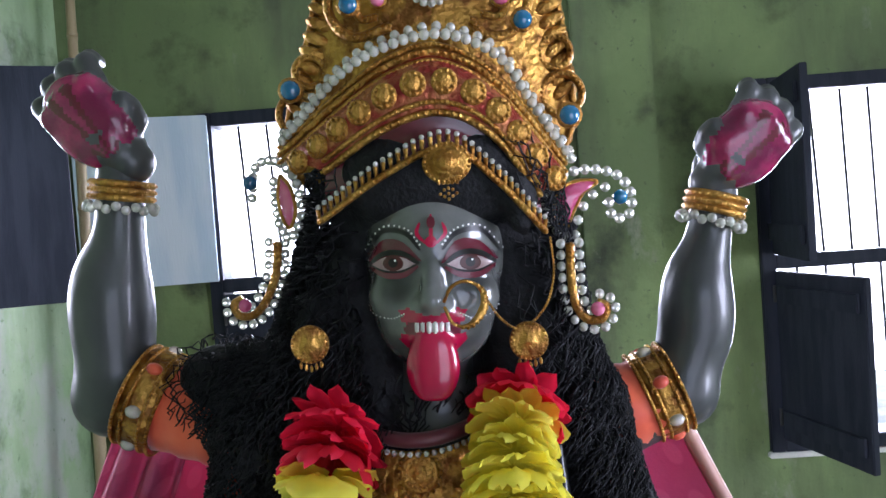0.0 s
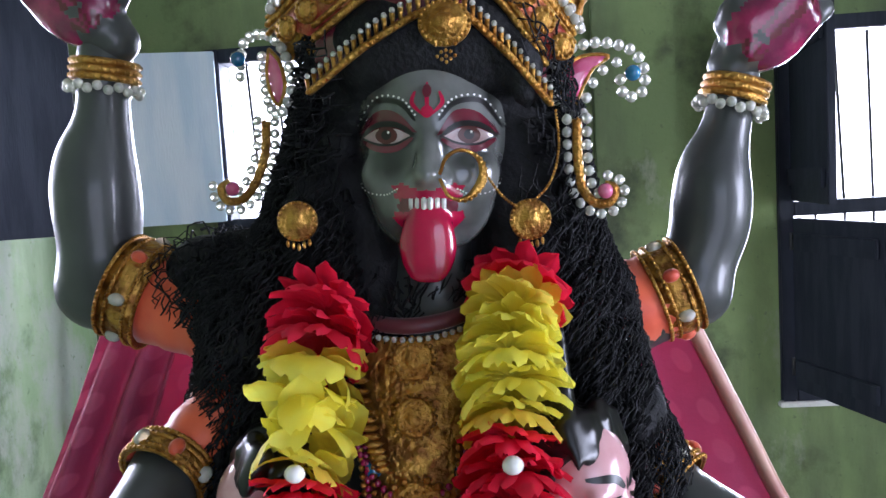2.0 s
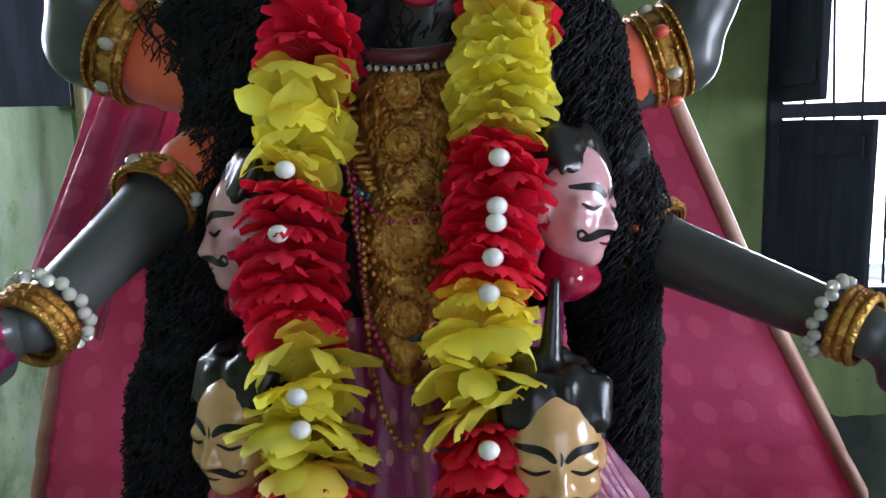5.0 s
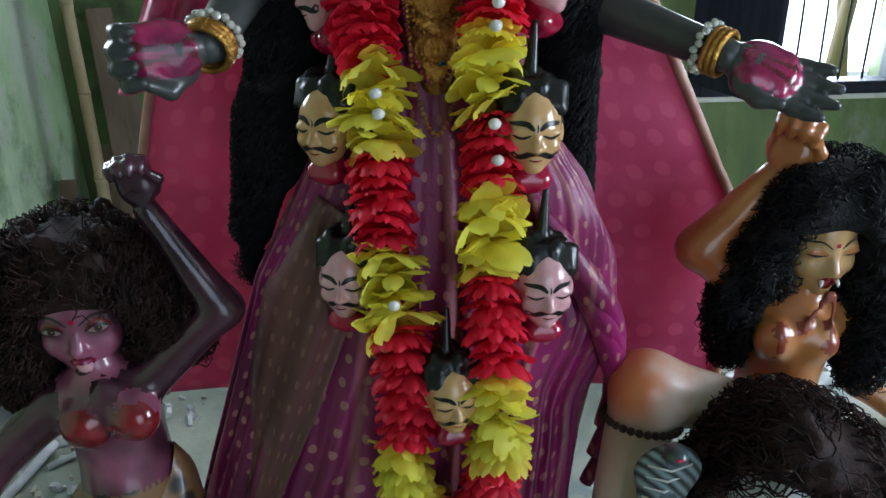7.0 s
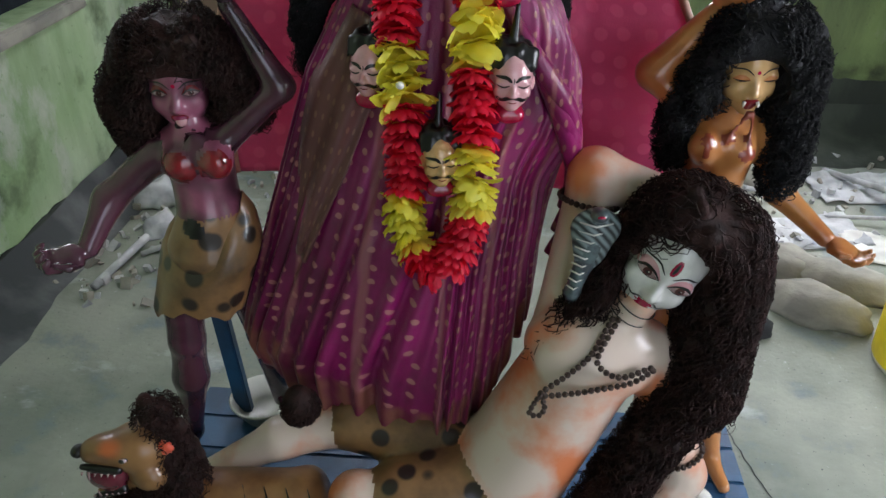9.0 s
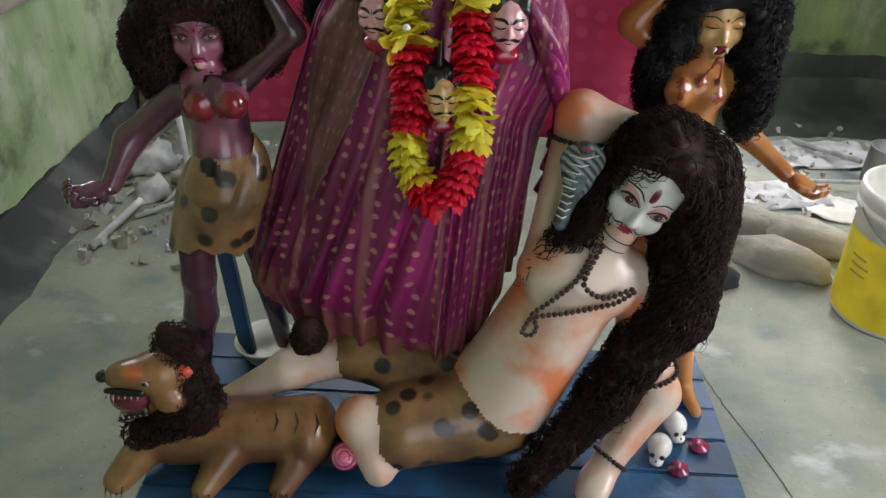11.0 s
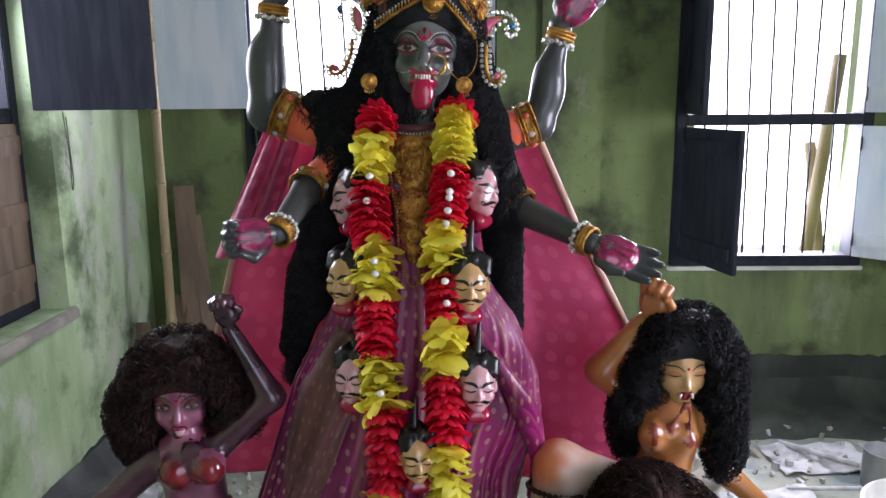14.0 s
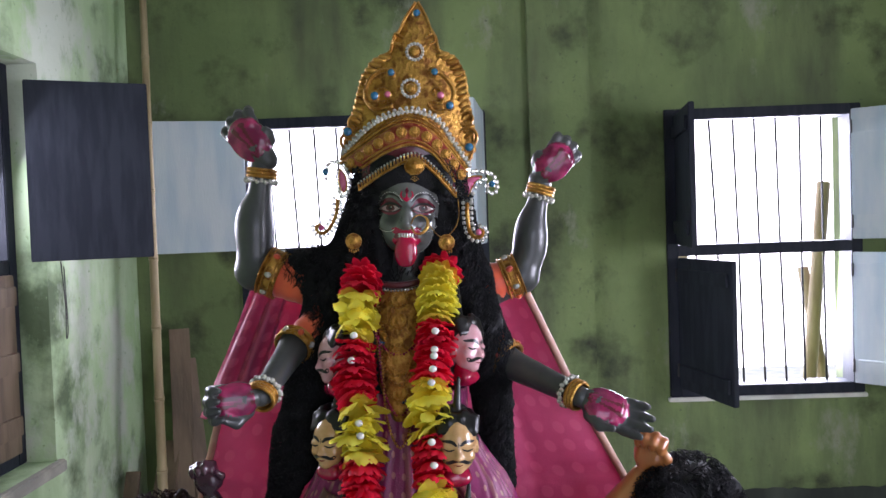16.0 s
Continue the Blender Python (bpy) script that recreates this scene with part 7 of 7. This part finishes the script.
bucket = empty("paint_bucket", "white plastic paint bucket with a yellow label on the floor", "bucket", at=(1.325, 0.50, 0))
bk = Build()
spun(bk, [(0.0, 0.003), (0.150, 0.0), (0.156, 0.008), (0.170, 0.345), (0.180, 0.348), (0.180, 0.362), (0.172, 0.364), (0.176, 0.372), (0.182, 0.375), (0.182, 0.412), (0.176, 0.416), (0.166, 0.413), (0.150, 0.03), (0.0, 0.02)], M_BUCKET, 44)
bk.part("body", bucket)
lb = Build()
spun(lb, [(0.1578, 0.018), (0.1682, 0.285)], M_LABEL, 44)
label_part = lb.part("label", bucket, "yellow printed label")
for k, z in enumerate((0.215, 0.19, 0.165)):
    t = Build()
    a0 = math.pi * (1.02 + 0.01 * k)
    pts = []
    for i in range(9):
        a = a0 + (0.35 + 0.05 * (k % 2)) * i / 8
        for dz in (0, 0.006):
            r = 0.1575 + 0.0105 * (z + dz - 0.018) / 0.267 + 0.0012
            pts.append((r * math.cos(a), r * math.sin(a), z + dz))
    t.add(pts, [(2 * i, 2 * i + 2, 2 * i + 3, 2 * i + 1) for i in range(8)], M_BAMBOO)
    t.part("printed_bar", label_part, "faint printed bar")
hd = Build()
tube(hd, [(0.182 * math.cos(a), 0.182 * math.sin(a), 0.36 - 0.09 * math.sin((a - math.pi) / math.pi * math.pi)) for a in np.linspace(math.pi, 2 * math.pi, 24)], 0.003, M_TIN, 6)
hd.part("handle", bucket, "thin wire handle")

tin = empty("open_tin", "small open grey tin on the dusty floor", "tin", at=(1.70, 1.38, 0))
t = Build()
spun(t, [(0, 0.002), (0.075, 0.0), (0.078, 0.004), (0.078, 0.15), (0.081, 0.154), (0.077, 0.156), (0.075, 0.15), (0.073, 0.01), (0, 0.008)], M_TIN, 28)
t.part("body", tin)

# bamboo pole and planks against the corner
pole = empty("bamboo_pole", "long dry bamboo pole leaning in the corner", "bamboo pole")
base_p, top_p = Vector((-1.15, 1.62, 0.0)), Vector((-1.27, 1.95, 2.62))
for k in range(9):
    b = Build()
    p0, p1 = base_p.lerp(top_p, k / 9), base_p.lerp(top_p, (k + 1) / 9)
    r = 0.021 - 0.0007 * k
    tube(b, [p0, p0.lerp(p1, 0.03), p0.lerp(p1, 0.07), p0.lerp(p1, 0.5), p0.lerp(p1, 0.95), p1], [r * 1.12, r * 1.15, r, r * 0.97, r * 0.98, r * 1.1], M_BAMBOO, 12)
    b.part("internode", pole)
for x, y, lx, ly, h, w in ((-1.16, 1.90, -0.06, 0.16, 1.12, 0.09), (-1.06, 1.92, -0.13, 0.15, 0.98, 0.07), (-1.30, 1.80, 0.05, 0.20, 0.62, 0.11), (-1.36, 1.60, -0.02, 0.28, 0.52, 0.06)):
    b = Build()
    a, c = Vector((x, y, 0.0)), Vector((x + lx, y + ly, h))
    m = (c - a).to_track_quat("Z", "Y").to_matrix().to_4x4()
    box(b, (-w / 2, -0.012, 0), (w / 2, 0.012, (c - a).length), M_PLANK, 0.003, Matrix.Translation(a + Vector((0, 0, 0.003))) @ m)
    b.thing("plank", "weathered brown plank leaning against the corner", "plank", "planks in the corner", smooth=False)

# sacks, sheets and rubble on the floor
rng = random.Random(8)


def lump(name, label, category, at, size, mat, seed, rough=0.25, group="", flatten=0.15):
    """An uneven soft or broken lump that lies on the floor."""
    bm = bmesh.new()
    bmesh.ops.create_icosphere(bm, subdivisions=3, radius=1)
    for v in bm.verts:
        k = 1 + rough * noise.noise(v.co * 1.6 + Vector((seed * 3.1, 0, 0))) + rough * 0.5 * noise.noise(v.co * 4.2 + Vector((0, seed * 2.3, 0)))
        v.co *= k
        v.co.z = max(v.co.z, -flatten)
        v.co = Vector((v.co.x * size[0], v.co.y * size[1], (v.co.z + flatten) * size[2]))
    bm.verts.index_update()
    b = Build()
    b.add([v.co[:] for v in bm.verts], [[v.index for v in f.verts] for f in bm.faces], mat)
    bm.free()
    ob = b.thing(name, label, category, group)
    ob.matrix_basis = Matrix.Translation(at) @ Matrix.Rotation(seed * 1.3, 4, "Z")
    return ob


for i, (x, y, sx, sy, sz) in enumerate(((1.08, 0.74, 0.17, 0.10, 0.07), (1.22, 0.88, 0.20, 0.10, 0.07), (1.06, 0.98, 0.14, 0.10, 0.06))):
    lump("cement_sack", "slumped grey-brown cement sack on the floor", "sack", (x, y, 0), (sx, sy, sz), M_SACK, 2 + i * 0.05, 0.3, "sacks by the wall")
lump("dark_rag", "small dark rag on the floor", "rag", (0.86, 0.62, 0), (0.06, 0.05, 0.05), M_CHAR, 5)
for i, (x, y, s) in enumerate(((1.02, 1.42, 0.07), (0.95, 1.52, 0.09), (1.10, 1.60, 0.08), (-1.12, 1.02, 0.07), (-1.0, 1.12, 0.08), (-1.2, 1.25, 0.09), (-0.98, 0.95, 0.05))):
    lump("broken_plaster", "crumpled grey plaster and paper lump", "rubble", (x, y, 0), (s, s * 0.8, s * 0.9), M_PAPER if i % 2 else M_SACK, 10 + i, 0.5, "rubble heaps")
rub = Build()
for i in range(420):
    side = i % 2
    if side:
        x, y = rng.uniform(0.80, 2.2), rng.uniform(1.0, 2.05)
    else:
        x, y = rng.uniform(-1.38, -0.75), rng.uniform(0.55, 1.6)
    s = rng.uniform(0.004, 0.022) * (1.3 if rng.random() < 0.15 else 1)
    q = Matrix.Translation((x, y, s * 0.3)) @ Euler((rng.uniform(0, 3), rng.uniform(0, 3), rng.uniform(0, 6))).to_matrix().to_4x4()
    box(rub, (-s, -s * rng.uniform(0.4, 0.9), -s * 0.35), (s, s * rng.uniform(0.4, 0.9), s * 0.35), rng.choice((M_PAPER, M_PAPER, M_PAPER, M_SACK, M_SACK)), 0, q)
rub.thing("rubble", "scattered chips of plaster, paper and wood on the floor", "rubble", kind="stuff", smooth=False)
for x, y, yaw, w, d, m in ((1.20, 1.22, 10, 0.42, 0.22, M_PAPER), (1.45, 1.12, -15, 0.30, 0.20, M_BUCKET), (1.05, 1.15, 30, 0.26, 0.2, M_PAPER), (1.55, 1.60, 5, 0.4, 0.25, M_PAPER)):
    b = Build()
    v = []
    for i in range(14):
        for j in range(14):
            v.append(((i / 13 - 0.5) * w, (j / 13 - 0.5) * d, 0.006 + 0.035 * max(0, noise.noise((i * 0.35 + x * 9, j * 0.35, y * 5)))))
    b.add(v, grid_faces(14, 14), m)
    o = b.thing("plastic_sheet", "crumpled pale plastic sheet lying on the floor", "sheet", "sheets on the floor")
    o.matrix_basis = Matrix.Translation((x, y, 0)) @ Matrix.Rotation(radians(yaw), 4, "Z")
    o.modifiers.new("thickness", "SOLIDIFY").thickness = 0.002
for x0, y0, x1, y1, r, z in ((-1.185, 0.64, -1.13, 0.93, 0.014, 0.016), (-1.05, 0.95, -0.95, 1.25, 0.010, 0.05), (-1.12, 0.85, -0.86, 1.05, 0.009, 0.03), (1.18, 1.50, 1.02, 1.40, 0.010, 0.08), (1.45, 1.75, 1.62, 1.42, 0.012, 0.06), (1.30, 1.35, 1.58, 1.30, 0.008, 0.03)):
    b = Build()
    tube(b, [(x0, y0, r), ((x0 + x1) / 2, (y0 + y1) / 2, r + z * 0.5), (x1, y1, r + z)], r, M_PAPER, 7)
    b.thing("stick", "pale peeled stick lying in the rubble", "stick", "sticks in the rubble")
for x in (-0.955, -0.885):
    b = Build()
    tube(b, [(x, 0.98, 0.0), (x - 0.02, 1.02, 0.33 if x < -0.9 else 0.28)], 0.011, M_PAPER, 7)
    b.thing("stick", "pale peeled stick standing against the wall pile", "stick", "sticks in the rubble")

# cracks in the floor
for pts in ([(0.68, 0.239), (0.72, 0.06), (0.775, -0.128), (0.83, -0.4), (0.9, -0.8)], [(0.68, 0.239), (0.60, 0.6), (0.62, 1.1)]):
    b = Build()
    line = smooth_line([(x, y, 0.0012) for x, y in pts], 60)
    line[:, 0] += np.array([0.004 * noise.noise((i * 0.5, 1, 2)) for i in range(60)])
    v = [(q[0] + d, q[1], q[2]) for q in line for d in (-0.0016, 0.0016)]
    b.add(v, grid_faces(60, 2), M_CHAR)
    b.thing("floor_crack", "thin dark crack in the cement floor", "crack", kind="structure")

# cord on the side wall and the small stub
b = Build()
tube(b, smooth_line([(LEFT + 0.01, 1.46, 1.47), (LEFT + 0.012, 1.475, 1.30), (LEFT + 0.012, 1.47, 1.18), (LEFT + 0.012, 1.485, 1.22), (LEFT + 0.01, 1.48, 1.45)], 40), 0.002, M_IRON, 5)
b.thing("cord", "thin dark cord hanging on the wall", "cord")
b = Build()
box(b, (LEFT - 0.002, 0.45, 0.69), (LEFT + 0.03, 1.40, 0.735), M_SACK, 0.006)
b.thing("sill", "crumbling cement window sill", "window sill", kind="structure", smooth=False)
b = Build()
box(b, (1.03, BACK - 0.028, 0.700), (1.94, BACK + 0.002, 0.719), M_BUCKET, 0.004)
b.thing("sill", "whitish cement window sill", "window sill", kind="structure", smooth=False)

# ---- outside ----
b = Build()
b.add([(-6, 7, -0.2), (9, 7, -0.2), (9, 7, 6), (-6, 7, 6)], [(0, 1, 2, 3)], M_GLARE)
b.thing("backdrop", "glaring white daylight haze outside the windows", "sky", kind="structure")
b = Build()
b.add([(-6, -4, -0.2), (-6, 7, -0.2), (-6, 7, 6), (-6, -4, 6)], [(0, 1, 2, 3)], M_GLARE)
b.thing("backdrop", "glaring white daylight haze outside the windows", "sky", kind="structure")
for p0, p1, r in (((1.90, 2.75, 0.0), (2.10, 2.85, 1.72), 0.035), ((2.25, 3.0, 0.0), (2.0, 2.9, 1.25), 0.03), ((1.55, 3.0, 0.0), (1.35, 3.1, 1.6), 0.03)):
    b = Build()
    tube(b, [p0, Vector(p0).lerp(Vector(p1), 0.5), p1], r, M_BAMBOO, 12)
    b.thing("bamboo_post", "sunlit bamboo post outside the window", "bamboo post", "posts outside")
